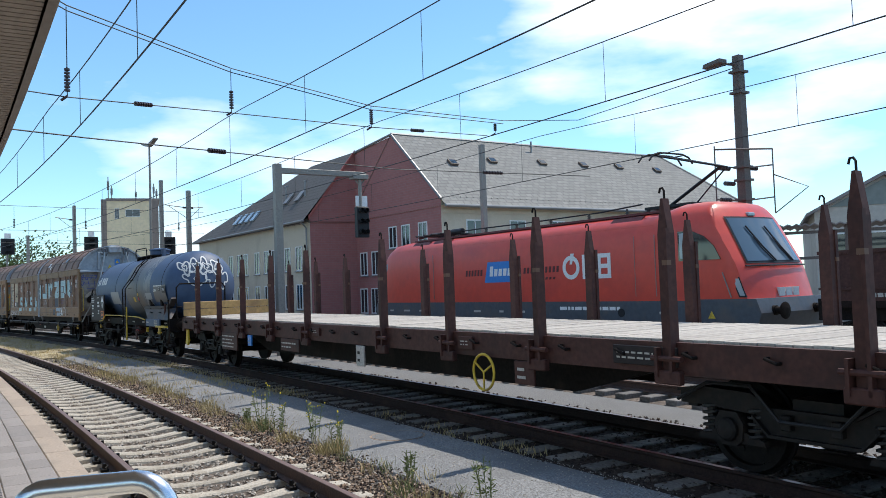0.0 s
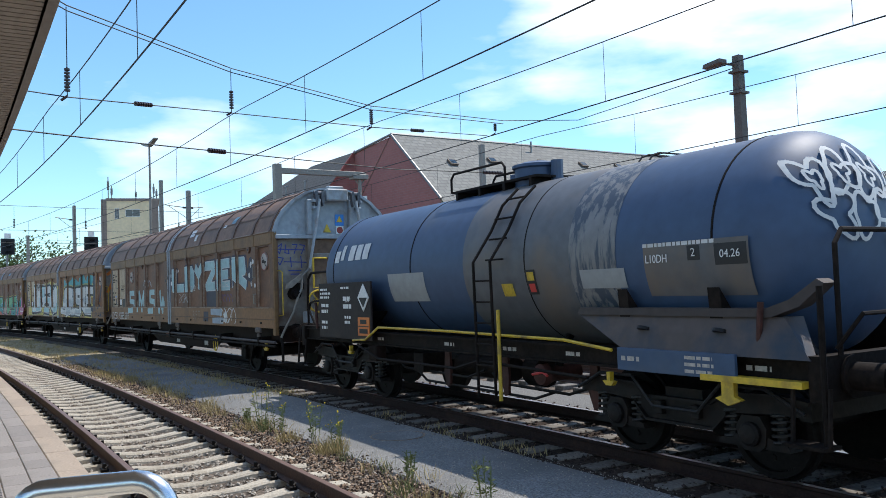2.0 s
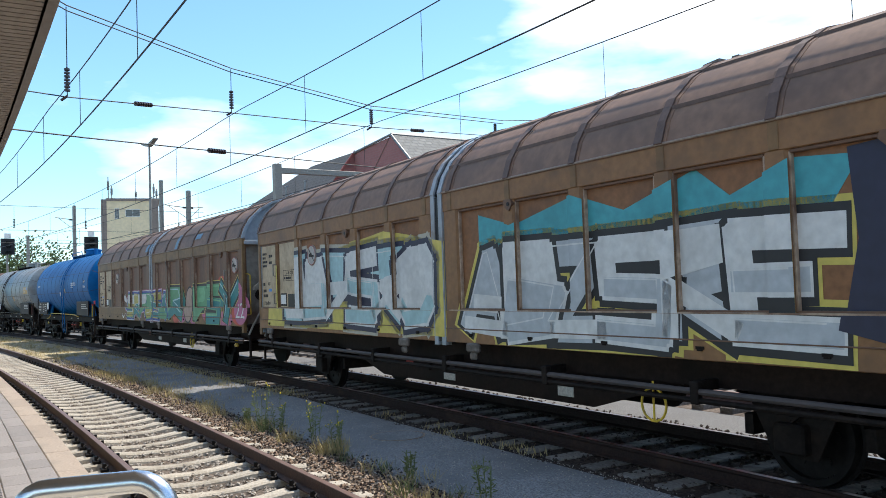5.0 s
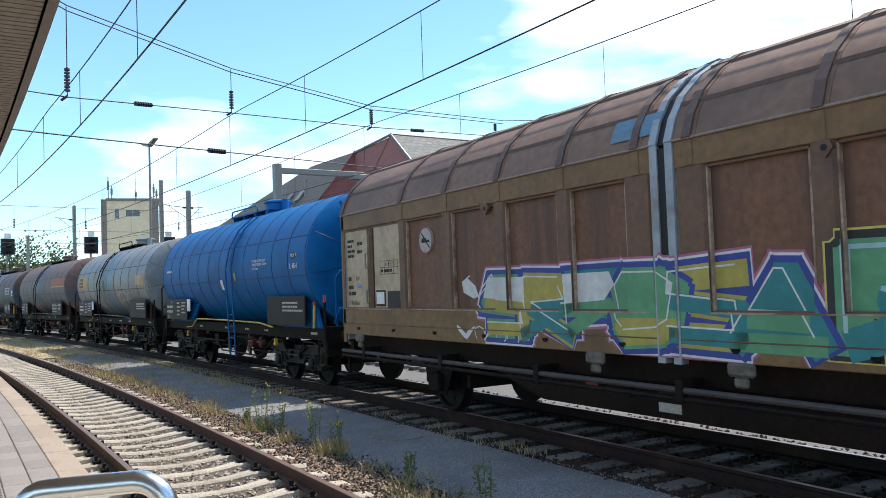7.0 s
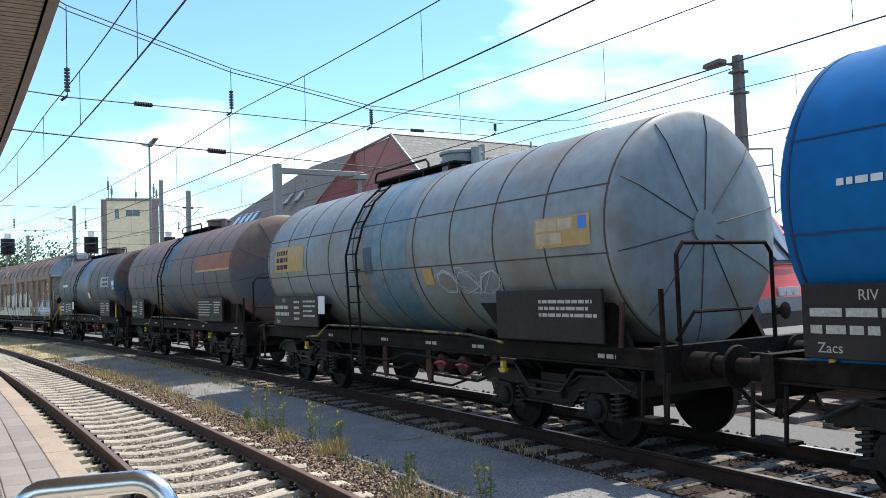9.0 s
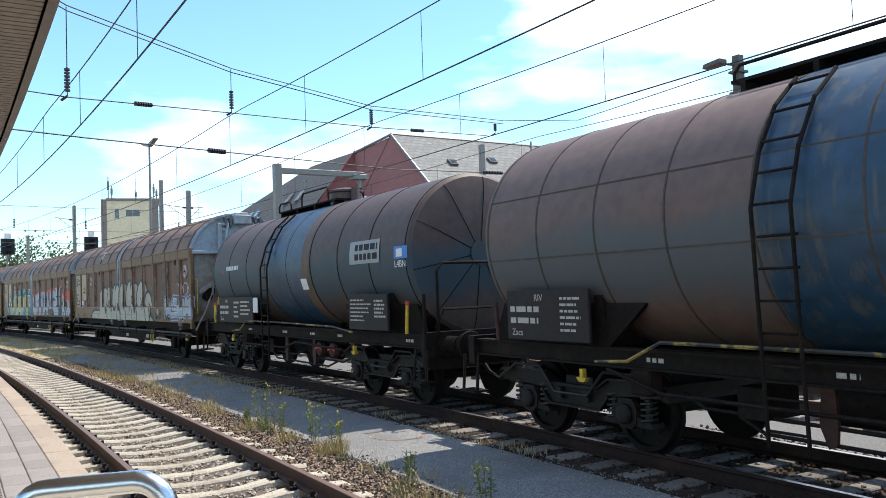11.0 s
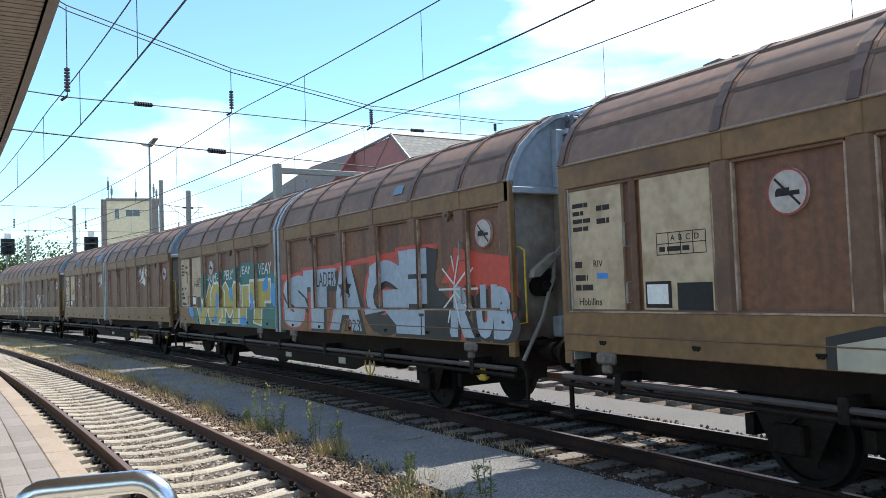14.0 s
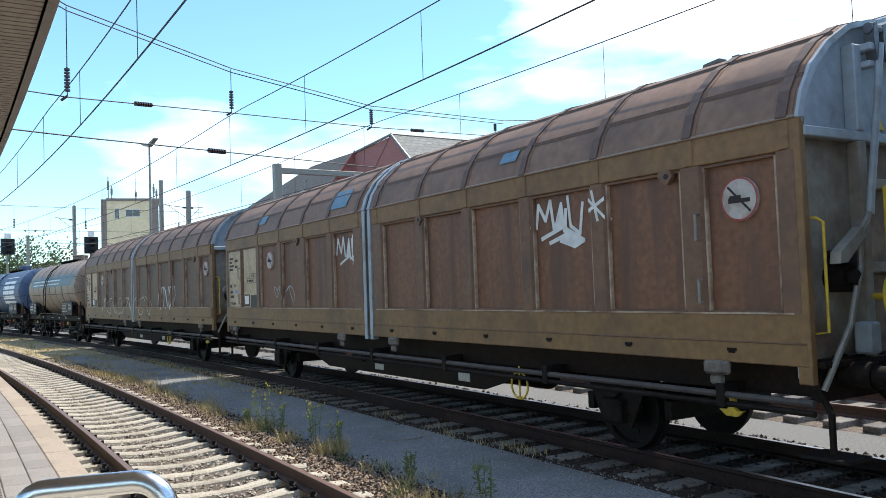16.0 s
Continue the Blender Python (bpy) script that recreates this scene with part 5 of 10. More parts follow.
        if e > 0:
            bm = bmesh.new()
            tube(bm, [(xe - 0.05, -1.05, 1.24), (xe - 0.05, -1.05, 2.2), (xe - 0.05, -0.95, 2.32), (xe - 0.05, 0.4, 2.32), (xe - 0.05, 0.5, 2.2), (xe - 0.05, 0.5, 1.24)], 0.024, 8)
            tube(bm, [(xe - 0.05, -1.1, 1.3), (xe + 0.2, -1.1, 1.6), (xe + 0.2, -0.2, 1.6)], 0.02, 6)
            part("end_rail", bm, rail_mat, w)
    if yellow_pipe:
        bm = bmesh.new()
        tube(bm, [(-3.2, -1.37, 1.05), (-2.7, -1.37, 1.08), (-2.2, -1.37, 1.30), (0.0, -1.37, 1.30), (2.6, -1.37, 1.27), (3.4, -1.37, 1.19)], 0.02, 6)
        part("release_rod", bm, M_YELLOWOLD if rng_seed not in (3, 4) else M_YELLOW, w, "yellow brake release rod")
        bm = bmesh.new()
        tube(bm, [(half - 0.6, -1.3, 0.5), (half - 0.6, -1.3, 1.84)], 0.028, 8)
        part("end_post", bm, M_UNDER, w)
        if rng_seed == 4:
            bm = bmesh.new()
            cyl(bm, (half - 0.6, -1.3, 1.72), (half - 0.6, -1.3, 1.86), 0.031, 10)
            part("post_cap", bm, M_SIGNRED, w, "red cap of the end post")
    for x in (3.2, -3.6):
        bm = bmesh.new()
        prism(bm, [(x - 0.09, 0.83), (x - 0.04, 0.78), (x + 0.05, 0.78), (x + 0.09, 0.83), (x + 0.03, 0.835), (x + 0.03, 0.93), (x - 0.02, 0.93), (x - 0.02, 0.835)], -1.26, -1.2, "y")
        part("rope_hook", bm, M_YELLOW, w, "yellow rope hook")
    return w


# ---- flat wagon with stakes ----
def flat_wagon():
    rng = random.Random(3)
    half = 11.9
    w = thing("flat_wagon", "red-brown flat wagon with steel stakes and bleached wooden deck", "flat wagon")
    bm = bmesh.new()
    for y in (-1.36, 1.28):
        box(bm, -half + 0.65, half - 0.65, y, y + 0.08, 0.98, 1.3)
    box(bm, -half + 0.65, -half + 0.8, -1.36, 1.36, 0.9, 1.3)
    box(bm, half - 0.8, half - 0.65, -1.36, 1.36, 0.9, 1.3)
    part("side_sill", bm, M_RUSTBROWN, w, "red-brown steel side sill")
    for y in (-0.75, 0.65):
        bm = bmesh.new()
        prism(bm, [(-7.4, 1.0), (-5.6, 0.55), (5.6, 0.55), (7.4, 1.0), (7.4, 1.2), (-7.4, 1.2)], y, y + 0.1, "y")
        part("fish_belly_beam", bm, M_UNDER, w)
    bm = bmesh.new()
    box(bm, -half + 0.7, half - 0.7, -1.28, 1.28, 1.2, 1.27)
    part("deck_bearer", bm, M_UNDER, w)
    n = 120
    for i in range(n):
        x = -half + 0.72 + (2 * half - 1.44) * i / n
        if i == 0:
            bm = bmesh.new()
            box(bm, 0.006, (2 * half - 1.44) / n - 0.008, -1.27, 1.27, 1.27, 1.325, 0.004)
            plank = mesh_of("deck_plank", bm, M_DECK)
        ob = new("deck_plank", plank)
        ob.parent, ob.matrix_basis = w, pose(x, 0, rng.uniform(-0.004, 0.004))
    for sg in (-1, 1):
        for x in STAKES:
            bm = bmesh.new()
            y = 1.40 * sg
            prism(bm, [(x - 0.075, 0.95), (x - 0.075, 2.40), (x - 0.03, 2.66), (x - 0.015, 2.76), (x + 0.015, 2.76), (x + 0.03, 2.66), (x + 0.07, 2.40), (x + 0.07, 0.95)], min(y, y - 0.09 * sg), max(y, y - 0.09 * sg), "y")
            box(bm, x + 0.05, x + 0.085, min(y, y + 0.05 * sg), max(y, y + 0.05 * sg), 0.95, 2.45)
            st = part("stake", bm, M_RUSTBROWN, w, "red-brown steel stake with a hooked tip")
            bm = bmesh.new()
            tube(bm, [(x, y - 0.045 * sg, 2.7), (x, y - 0.045 * sg, 2.84), (x - 0.02, y - 0.045 * sg, 2.87), (x - 0.05, y - 0.045 * sg, 2.87), (x - 0.065, y - 0.045 * sg, 2.82)], 0.012, 6)
            part("hook", bm, M_UNDER, st)
            bm = bmesh.new()
            box(bm, x + 0.02, x + 0.088, min(y - 0.005 * sg, y + 0.055 * sg), max(y - 0.005 * sg, y + 0.055 * sg), 2.08, 2.13)
            part("collar", bm, M_RIB, st)
            bm = bmesh.new()
            box(bm, x - 0.17, x + 0.17, min(y - 0.04 * sg, y + 0.05 * sg), max(y - 0.04 * sg, y + 0.05 * sg), 0.88, 1.02, 0.015)
            box(bm, x - 0.13, x - 0.095, min(y - 0.04 * sg, y + 0.07 * sg), max(y - 0.04 * sg, y + 0.07 * sg), 0.95, 1.25)
            cyl(bm, (x - 0.2, y + 0.03 * sg, 1.14), (x + 0.2, y + 0.03 * sg, 1.14), 0.03, 8)
            part("stake_pocket", bm, M_RUSTBROWN, st)
    for i in range(24):
        x = -10.8 + i * 0.94
        bm = bmesh.new()
        tube(bm, [(x, -1.36, 1.2), (x, -1.42, 1.2), (x + 0.12, -1.42, 1.16), (x + 0.12, -1.36, 1.16)], 0.018, 6)
        part("lashing_ring", bm, M_UNDER, w)
    for x0, x1, z0, z1, mt in ((-7.22, -6.0, 0.56, 0.99, M_RUSTBROWN), (-3.05, -2.04, 0.72, 0.97, M_RUSTBROWN), (0.6, 0.9, 0.62, 0.97, M_PALE), (7.0, 7.9, 1.05, 1.25, M_DARKPLATE),
                               (3.9, 4.25, 1.06, 1.24, M_RUSTBROWN), (-5.2, -4.95, 0.72, 0.97, M_BLUESIGN), (-1.35, -1.0, 1.08, 1.24, M_RUSTBROWN), (5.2, 5.6, 0.68, 0.97, M_RUSTBROWN)):
        bm = bmesh.new()
        box(bm, x0, x1, -1.40, -1.365, z0, z1, 0.006)
        p = part("data_plate", bm, mt, w, "lettered data plate")
        bars("lettering", M_DARKPLATE if mt is M_PALE else M_PALE, p, x0 + 0.06, x1 - 0.1, z0 + 0.05, z1 - 0.04, -1.402, 4 if z1 - z0 > 0.4 else 2, rng, 0.36, 0.03)
    bm = bmesh.new()
    tube(bm, [(4.54 + 0.24 * math.cos(6.2832 * i / 22), -1.42, 0.78 + 0.24 * math.sin(6.2832 * i / 22)) for i in range(22)], 0.018, 8, True)
    for k in range(3):
        tube(bm, [(4.54, -1.42, 0.78), (4.54 + 0.24 * math.cos(0.5 + 2.1 * k), -1.42, 0.78 + 0.24 * math.sin(0.5 + 2.1 * k))], 0.014, 6)
    part("brake_wheel", bm, M_YELLOW, w, "yellow spoked brake wheel")
    # end board and hook
    bm = bmesh.new()
    for z in (1.33, 1.545):
        box(bm, -half + 0.7, -half + 0.76, -1.33, 1.33, z, z + 0.205, 0.01)
    part("end_board", bm, M_TIMBER, w, "worn yellow wooden end board")
    bm = bmesh.new()
    prism(bm, [(-half + 1.0, 0.55), (-half + 1.2, 0.5), (-half + 1.3, 0.62), (-half + 1.22, 0.95), (-half + 1.1, 0.95)], -1.36, -1.31, "y")
    part("rope_hook", bm, M_YELLOW, w, "yellow rope hook")
    for x in (-9.15, 9.15):
        add_bogie(w, x)
    add_buffers(w, half)
    return w


STAKES = (-9.5, -7.5, -5.6, -3.65, -1.65, 1.6, 3.65, 5.7, 7.8, 9.85)


def place(ob, front, rear):
    """Put a wagon into the train: its buffer faces lie front and rear at 8 s."""
    moving.append((ob, (front + rear) / 2))
    return ob


VTG_R, VTG_Z, VTG_B1, DISH = 1.16, 2.25, 5.65, 0.75
flat = place(flat_wagon(), 85.75, 61.95)
vtg = place(tank_wagon("slate-blue tank wagon with white graffiti and rounded ends", M_TANKSLATE, 6.47, VTG_R, VTG_Z, (-5.45, VTG_B1), 4.05, 1.07, "round", 3,
                       plates=(), rng_seed=3), 61.95, 49.0)
cov = [sliding_wagon()]
ENDS = [49.0, 31.5, 14.05, -3.4]
REAR_ENDS = [-56.0, -73.4, -90.8, -108.2, -125.55]
for k in range(6):
    cov.append(copy_thing(cov[0], Matrix()))
for ob, a, b in zip(cov, ENDS[:-1] + REAR_ENDS[:-1], ENDS[1:] + REAR_ENDS[1:]):
    place(ob, a, b)
# slack in the couplings: each covered wagon stands a little off its even place
SLACK = dict(zip([ob.name for ob in cov], (-0.15, -0.24, -0.22, 0.0, 0.0, 0.08, 0.0)))
moving = [(ob, c + SLACK.get(ob.name, 0.0)) for ob, c in moving]
blue = place(tank_wagon("bright blue tank wagon with ladder and walkway", M_TANKBLUE, 6.55, 1.44, 2.56, (-5.55, 5.5), 3.95, 0.94, "flat", 12,
                        rail_mat=M_TANKBLUE, seam_mat=M_TANKSEAM, rng_seed=4, plates=((-5.42, -3.25), (3.05, 5.12))), -3.4, -16.5)
grey = place(tank_wagon("weathered grey-blue tank wagon with rust stains", M_TANKGREY, 6.72, 1.40, 2.53, (-5.35, 5.55), 3.95, -0.8, "flat", 10,
                        seam_mat=M_RUSTSEAM, rng_seed=6, plates=((-5.08, -2.7), (3.27, 5.29))), -16.5, -29.95)
rusty = place(tank_wagon("rusty brown tank wagon with an orange stain", M_TANKBROWN, 6.62, 1.40, 2.53, (-5.35, 5.5), 3.95, -0.7, "flat", 10,
                         seam_mat=M_RUSTSEAM, rng_seed=7), -29.95, -43.2)
dark = place(tank_wagon("dark sooty tank wagon with a blue-grey middle", M_TANKDARK, 6.4, 1.34, 2.48, (-4.9, 5.45), 3.95, -0.75, "flat", 8,
                        rng_seed=9, plates=((-4.3, -1.8), (3.27, 4.72))), -43.2, -56.0)
tan_tank = place(tank_wagon("tan tank wagon with a pale band", M_TANKTAN, 6.6, 1.36, 2.5, (-5.3, 5.3), 3.95, -0.7, "flat", 8, rng_seed=10), -125.55, -138.75)
last_tank = place(tank_wagon("dark blue tank wagon at the train's tail", M_TANKSLATE, 6.6, 1.36, 2.5, (-5.3, 5.3), 3.95, -0.7, "flat", 8, rng_seed=12), -138.75, -151.95)


# ---- graffiti, lettering and marks on the wagons ----
from mathutils import geometry

RIB_X = [(x - h, x + h) for row in RIBS for x, h in row]


def wall_depth(x, z):
    """How far the covered wagon's side stands out at x, z."""
    if abs(x - MID) < 0.13:
        return 1.402
    if z < 1.345:
        return 1.392
    if z < 1.60:
        return 1.385
    if z < UPPER_Z:
        if any(a <= x <= b for a, b in RIB_X):
            return 1.388
        return 1.312
    return 1.385


def paint_on_wall(name, faces, mat, parent, layer=1, label=""):
    """Lay flat shapes, given as lists of (x, z), on the ribbed side of a covered wagon, following its relief."""
    pts, loops = [], []
    for poly in faces:
        area = sum(a[0] * b[1] - b[0] * a[1] for a, b in zip(poly, poly[1:] + poly[:1]))
        start = len(pts)
        pts += [Vector((x, max(z, 1.158))) for x, z in (poly if area > 0 else poly[::-1])]
        loops.append(list(range(start, len(pts))))
    # one skin: overlapping strokes melt into each other
    pts, _, tris = geometry.delaunay_2d_cdt(pts, [], loops, 1, 1e-5)[:3]
    bm = bmesh.new()
    verts = [bm.verts.new((p.x, 0, p.y)) for p in pts]
    for t in tris:
        bm.faces.new([verts[i] for i in t])
    return follow_relief(name, bm, mat, parent, layer, label)


def follow_relief(name, bm, mat, parent, layer, label):
    for v in bm.verts:
        v.co.x -= SLACK.get(parent.name, 0.0)
    xs = [v.co.x for v in bm.verts]
    zs = [v.co.z for v in bm.verts]
    if not xs:
        bm.free()
        return None
    cuts = [((x, 0, 0), (1, 0, 0)) for ab in RIB_X for x in ab if min(xs) < x < max(xs)]
    cuts += [((x, 0, 0), (1, 0, 0)) for x in (MID - 0.13, MID + 0.13) if min(xs) < x < max(xs)]
    cuts += [((0, 0, z), (0, 0, 1)) for z in (1.345, 1.6, UPPER_Z) if min(zs) < z < max(zs)]
    for co, no in cuts:
        bmesh.ops.bisect_plane(bm, geom=bm.verts[:] + bm.edges[:] + bm.faces[:], plane_co=co, plane_no=no, dist=1e-5)
    bmesh.ops.split_edges(bm, edges=bm.edges[:])
    for f in bm.faces:
        c = f.calc_center_median()
        y = -(wall_depth(c.x, c.z) + 0.002 + 0.0012 * layer)
        for v in f.verts:
            v.co.y = y
    for f in bm.faces:
        f.normal_update()
        if f.normal.y > 0:
            f.normal_flip()
    me = bpy.data.meshes.new(name)
    bm.to_mesh(me)
    bm.free()
    me.materials.append(mat)
    ob = new(name, me)
    ob.parent = parent
    return tagged(ob, label, kind="stuff")


def letters(name, text, x0, x1, z0, z1, mat, parent, layer=1, bold=0.0, shear=0.0, wave=0.0, label="", rise=0.0, spread=1.0):
    """Painted letters stretched into the box x0..x1, z0..z1 of a covered wagon's side."""
    cu = bpy.data.curves.new(name, "FONT")
    cu.body, cu.size, cu.offset, cu.shear, cu.resolution_u, cu.space_character = text, 1.0, bold, shear, 3, spread
    tmp = new(name, cu)
    me = bpy.data.meshes.new_from_object(tmp.evaluated_get(bpy.context.evaluated_depsgraph_get()))
    bpy.data.objects.remove(tmp)
    bpy.data.curves.remove(cu)
    bm = bmesh.new()
    bm.from_mesh(me)
    bpy.data.meshes.remove(me)
    xs, ys = [v.co.x for v in bm.verts], [v.co.y for v in bm.verts]
    ax, bx, ay, by = min(xs), max(xs), min(ys), max(ys)
    for v in bm.verts:
        u, w = (v.co.x - ax) / (bx - ax), (v.co.y - ay) / (by - ay)
        v.co = Vector((x0 + (x1 - x0) * u, 0, z0 + (z1 - z0) * w + wave * math.sin(u * 9.0) + rise * u))
    return follow_relief(name, bm, mat, parent, layer, label)


def ellipse(x, z, rx, rz, n=20, turn=0.0):
    c, s = math.cos(turn), math.sin(turn)
    return [(x + rx * math.cos(t) * c - rz * math.sin(t) * s, z + rx * math.cos(t) * s + rz * math.sin(t) * c) for t in [6.2832 * i / n for i in range(n)]]


def stroke(pts, w):
    """A brush stroke along (x, z) points, as quads."""
    out = []
    for (x0, z0), (x1, z1) in zip(pts, pts[1:]):
        d = math.hypot(x1 - x0, z1 - z0) or 1e-6
        nx, nz = -(z1 - z0) / d * w / 2, (x1 - x0) / d * w / 2
        ex, ez = (x1 - x0) / d * w * 0.3, (z1 - z0) / d * w * 0.3
        out.append([(x0 + nx - ex, z0 + nz - ez), (x0 - nx - ex, z0 - nz - ez), (x1 - nx + ex, z1 - nz + ez), (x1 + nx + ex, z1 + nz + ez)])
    return out


def curl(rng, x, z, w, h, n=9):
    """A random looping line within a box."""
    a, b = rng.uniform(0, 6.28), rng.uniform(0.7, 1.6)
    return [(x + w * (0.5 + 0.42 * math.cos(a + b * k * 0.8) + 0.08 * rng.uniform(-1, 1)), z + h * (0.5 + 0.45 * math.sin(a * 2 + k * 0.9))) for k in range(n)]


def colour(name, c, rough=0.55):
    return surface(name, c, rough, grain=9, vary=0.12, stains=tuple(k * 0.75 for k in c), stain_scale=1.4, stain_at=(0.5, 0.8), bump=0.03)


P_AQUA = colour("pale_aqua_spray", (0.34, 0.52, 0.54))
P_NAVY = colour("navy_spray", (0.02, 0.022, 0.05))
P_SILVER = colour("silver_spray", (0.42, 0.45, 0.47))
P_WHITE = colour("white_spray", (0.62, 0.62, 0.60))
P_CREAM = colour("cream_spray", (0.43, 0.395, 0.315))
P_BLACK = colour("black_spray", (0.018, 0.018, 0.02))
P_STEELBLUE = colour("steel_blue_spray", (0.32, 0.385, 0.46))
P_RED = colour("red_spray", (0.50, 0.06, 0.035))
P_TEAL = colour("teal_spray", (0.02, 0.20, 0.21))
P_LTEAL = colour("light_teal_spray", (0.05, 0.32, 0.36))
P_OLIVE = colour("olive_yellow_spray", (0.40, 0.33, 0.07))
P_YELLOW = colour("yellow_spray", (0.58, 0.47, 0.10))
P_CYAN = colour("cyan_spray", (0.03, 0.26, 0.58))
P_DKTEAL = colour("dark_teal_spray", (0.008, 0.13, 0.12))
P_GREEN = colour("green_spray", (0.10, 0.30, 0.15))
P_PINK = colour("pink_spray", (0.42, 0.11, 0.22))
P_PURPLE = colour("purple_spray", (0.10, 0.06, 0.17))
P_ULTRA = colour("ultramarine_spray", (0.03, 0.05, 0.26))
P_LGREEN = colour("light_green_spray", (0.16, 0.42, 0.22))
P_SKIN = colour("pale_brown_spray", (0.36, 0.24, 0.19))
P_BLUEPATCH = colour("blue_repair_patch", (0.10, 0.20, 0.27))


# block letters as brush lines in a unit box
GLYPHS = {
    "A": (((0, 0), (0.42, 1), (0.58, 1), (1, 0)), ((0.22, 0.36), (0.78, 0.36))),
    "B": (((0, 0), (0, 1), (0.75, 1), (0.8, 0.56), (0, 0.52), (0.9, 0.46), (0.95, 0.04), (0, 0)),),
    "E": (((1, 1), (0, 1), (0, 0), (1, 0)), ((0, 0.5), (0.8, 0.5))),
    "G": (((1, 0.95), (0.2, 1), (0, 0.8), (0, 0.15), (0.2, 0), (1, 0.03), (1, 0.45), (0.55, 0.45)),),
    "I": (((0.5, 0), (0.5, 1)),),
    "L": (((0, 1), (0, 0), (1, 0)),),
    "M": (((0, 0), (0, 1), (0.5, 0.35), (1, 1), (1, 0)),),
    "O": (((0.2, 0), (0, 0.2), (0, 0.8), (0.2, 1), (0.8, 1), (1, 0.8), (1, 0.2), (0.8, 0), (0.2, 0)),),
    "P": (((0, 0), (0, 1), (0.85, 1), (1, 0.8), (0.9, 0.5), (0.05, 0.45)),),
    "R": (((0, 0), (0, 1), (0.85, 0.98), (0.9, 0.6), (0.1, 0.5), (1, 0)),),
    "S": (((1, 1), (0.02, 1), (0, 0.55), (1, 0.48), (0.98, 0), (0, 0)),),
    "T": (((0, 1), (1, 1)), ((0.5, 1), (0.45, 0))),
    "U": (((0, 1), (0, 0.15), (0.2, 0), (0.8, 0), (1, 0.15), (1, 1))),
    "V": (((0, 1), (0.45, 0), (0.55, 0), (1, 1)),),
    "W": (((0, 1), (0.18, 0), (0.5, 0.62), (0.82, 0), (1, 1)),),
    "Y": (((0, 1), (0.5, 0.5), (1, 1)), ((0.5, 0.5), (0.42, 0))),
    "Z": (((0, 1), (1, 1), (0.05, 0), (1, 0)),),
}
GLYPHS["U"] = (GLYPHS["U"],)


def glyph(ch, x0, x1, z0, z1, w, bend=0.0, rng=None):
    """The brush lines of one letter, its ink inside the box x0..x1, z0..z1 for a brush w wide."""
    h = w / 2
    out = []
    for line in GLYPHS[ch]:
        pts = []
        for u, v in line:
            k = bend * math.sin(v * 3.1) + (rng.uniform(-0.07, 0.07) if rng else 0.0)
            pts.append((x0 + h + (x1 - x0 - w) * (u + k), z0 + h + (z1 - z0 - w) * (v + (rng.uniform(-0.04, 0.04) if rng else 0.0))))
        out.append(pts)
    return out


def brush(lines, w):
    """Brush lines as quads with square-mitred joints."""
    quads = []
    for pts in lines:
        quads += stroke(pts, w)
        quads += [ellipse(x, z, w / 2, w / 2, 10) for x, z in pts[1:-1]]
    return quads


def wild(parent, x0, x1, z0, z1, fills, line, seed, n=9, halo=None, label="", rim=None):
    """An unreadable piece: crowded bent letters with outlines, highlights and a halo."""
    rng = random.Random(seed)
    w = (x1 - x0) / n
    t = min(w * 0.34, (z1 - z0) * 0.26)
    forms = [glyph(rng.choice("AEGMPRSOZB"), x0 + w * i - w * 0.16, x0 + w * (i + 1) + w * 0.16, z0 + rng.uniform(0, 0.08), z1 - rng.uniform(0, 0.12), t, rng.uniform(-0.15, 0.15), rng) for i in range(n)]
    if halo:
        paint_on_wall("graffiti", brush([p for f in forms for p in f], t * 1.9), halo, parent, 0, label)
    if rim:
        paint_on_wall("graffiti", brush([p for f in forms for p in f], t * 1.5 + 0.05), rim, parent, 0.6)
    for k, form in enumerate(forms):
        paint_on_wall("graffiti", brush(form, t * 1.5), line, parent, 1.2 + 0.8 * (k % 2), label)
        paint_on_wall("graffiti", brush(form, t), fills[k % len(fills)], parent, 1.6 + 0.8 * (k % 2), label)
        if len(fills) > 1:
            low = [[(x, z) for x, z in p if z < z0 + (z1 - z0) * 0.55] for p in form]
            paint_on_wall("graffiti", brush([p for p in low if len(p) > 1], t * 0.7), fills[(k + 1) % len(fills)], parent, 3.4)
    paint_on_wall("graffiti", [q for f in forms for p in f for q in stroke([(x - t * 0.3, z + t * 0.32) for x, z in p], 0.018)], P_WHITE, parent, 4)


def tag_scrawl(parent, x0, x1, z0, z1, mat, seed, width=0.03, n=5, layer=3):
    rng = random.Random(seed)
    w = (x1 - x0) / n
    q = []
    for i in range(n):
        q += stroke(curl(rng, x0 + w * i - 0.1 * w, z0, w * 1.2, z1 - z0, 7), width)
    return paint_on_wall("graffiti_tag", q, mat, parent, layer)


def recolour(ob, names, mat):
    for o in ob.children_recursive:
        if o.name.split(".")[0] in names:
            o.material_slots[0].link = "OBJECT"
            o.material_slots[0].material = mat


M_ORANGE = surface("rust_orange_panel", (0.225, 0.098, 0.038), 0.62, grain=14, vary=0.18, stains=(0.13, 0.062, 0.034), stain_scale=1.2, bump=0.08)
M_ORANGEBAND = surface("rust_orange_band", (0.235, 0.115, 0.045), 0.6, grain=12, vary=0.15, stains=(0.15, 0.08, 0.04), stain_scale=1.1, bump=0.08)
M_GREYBROWN = surface("dull_grey_brown_panel", (0.135, 0.085, 0.06), 0.65, grain=14, vary=0.18, stains=(0.085, 0.058, 0.045), stain_scale=1.2, bump=0.08)

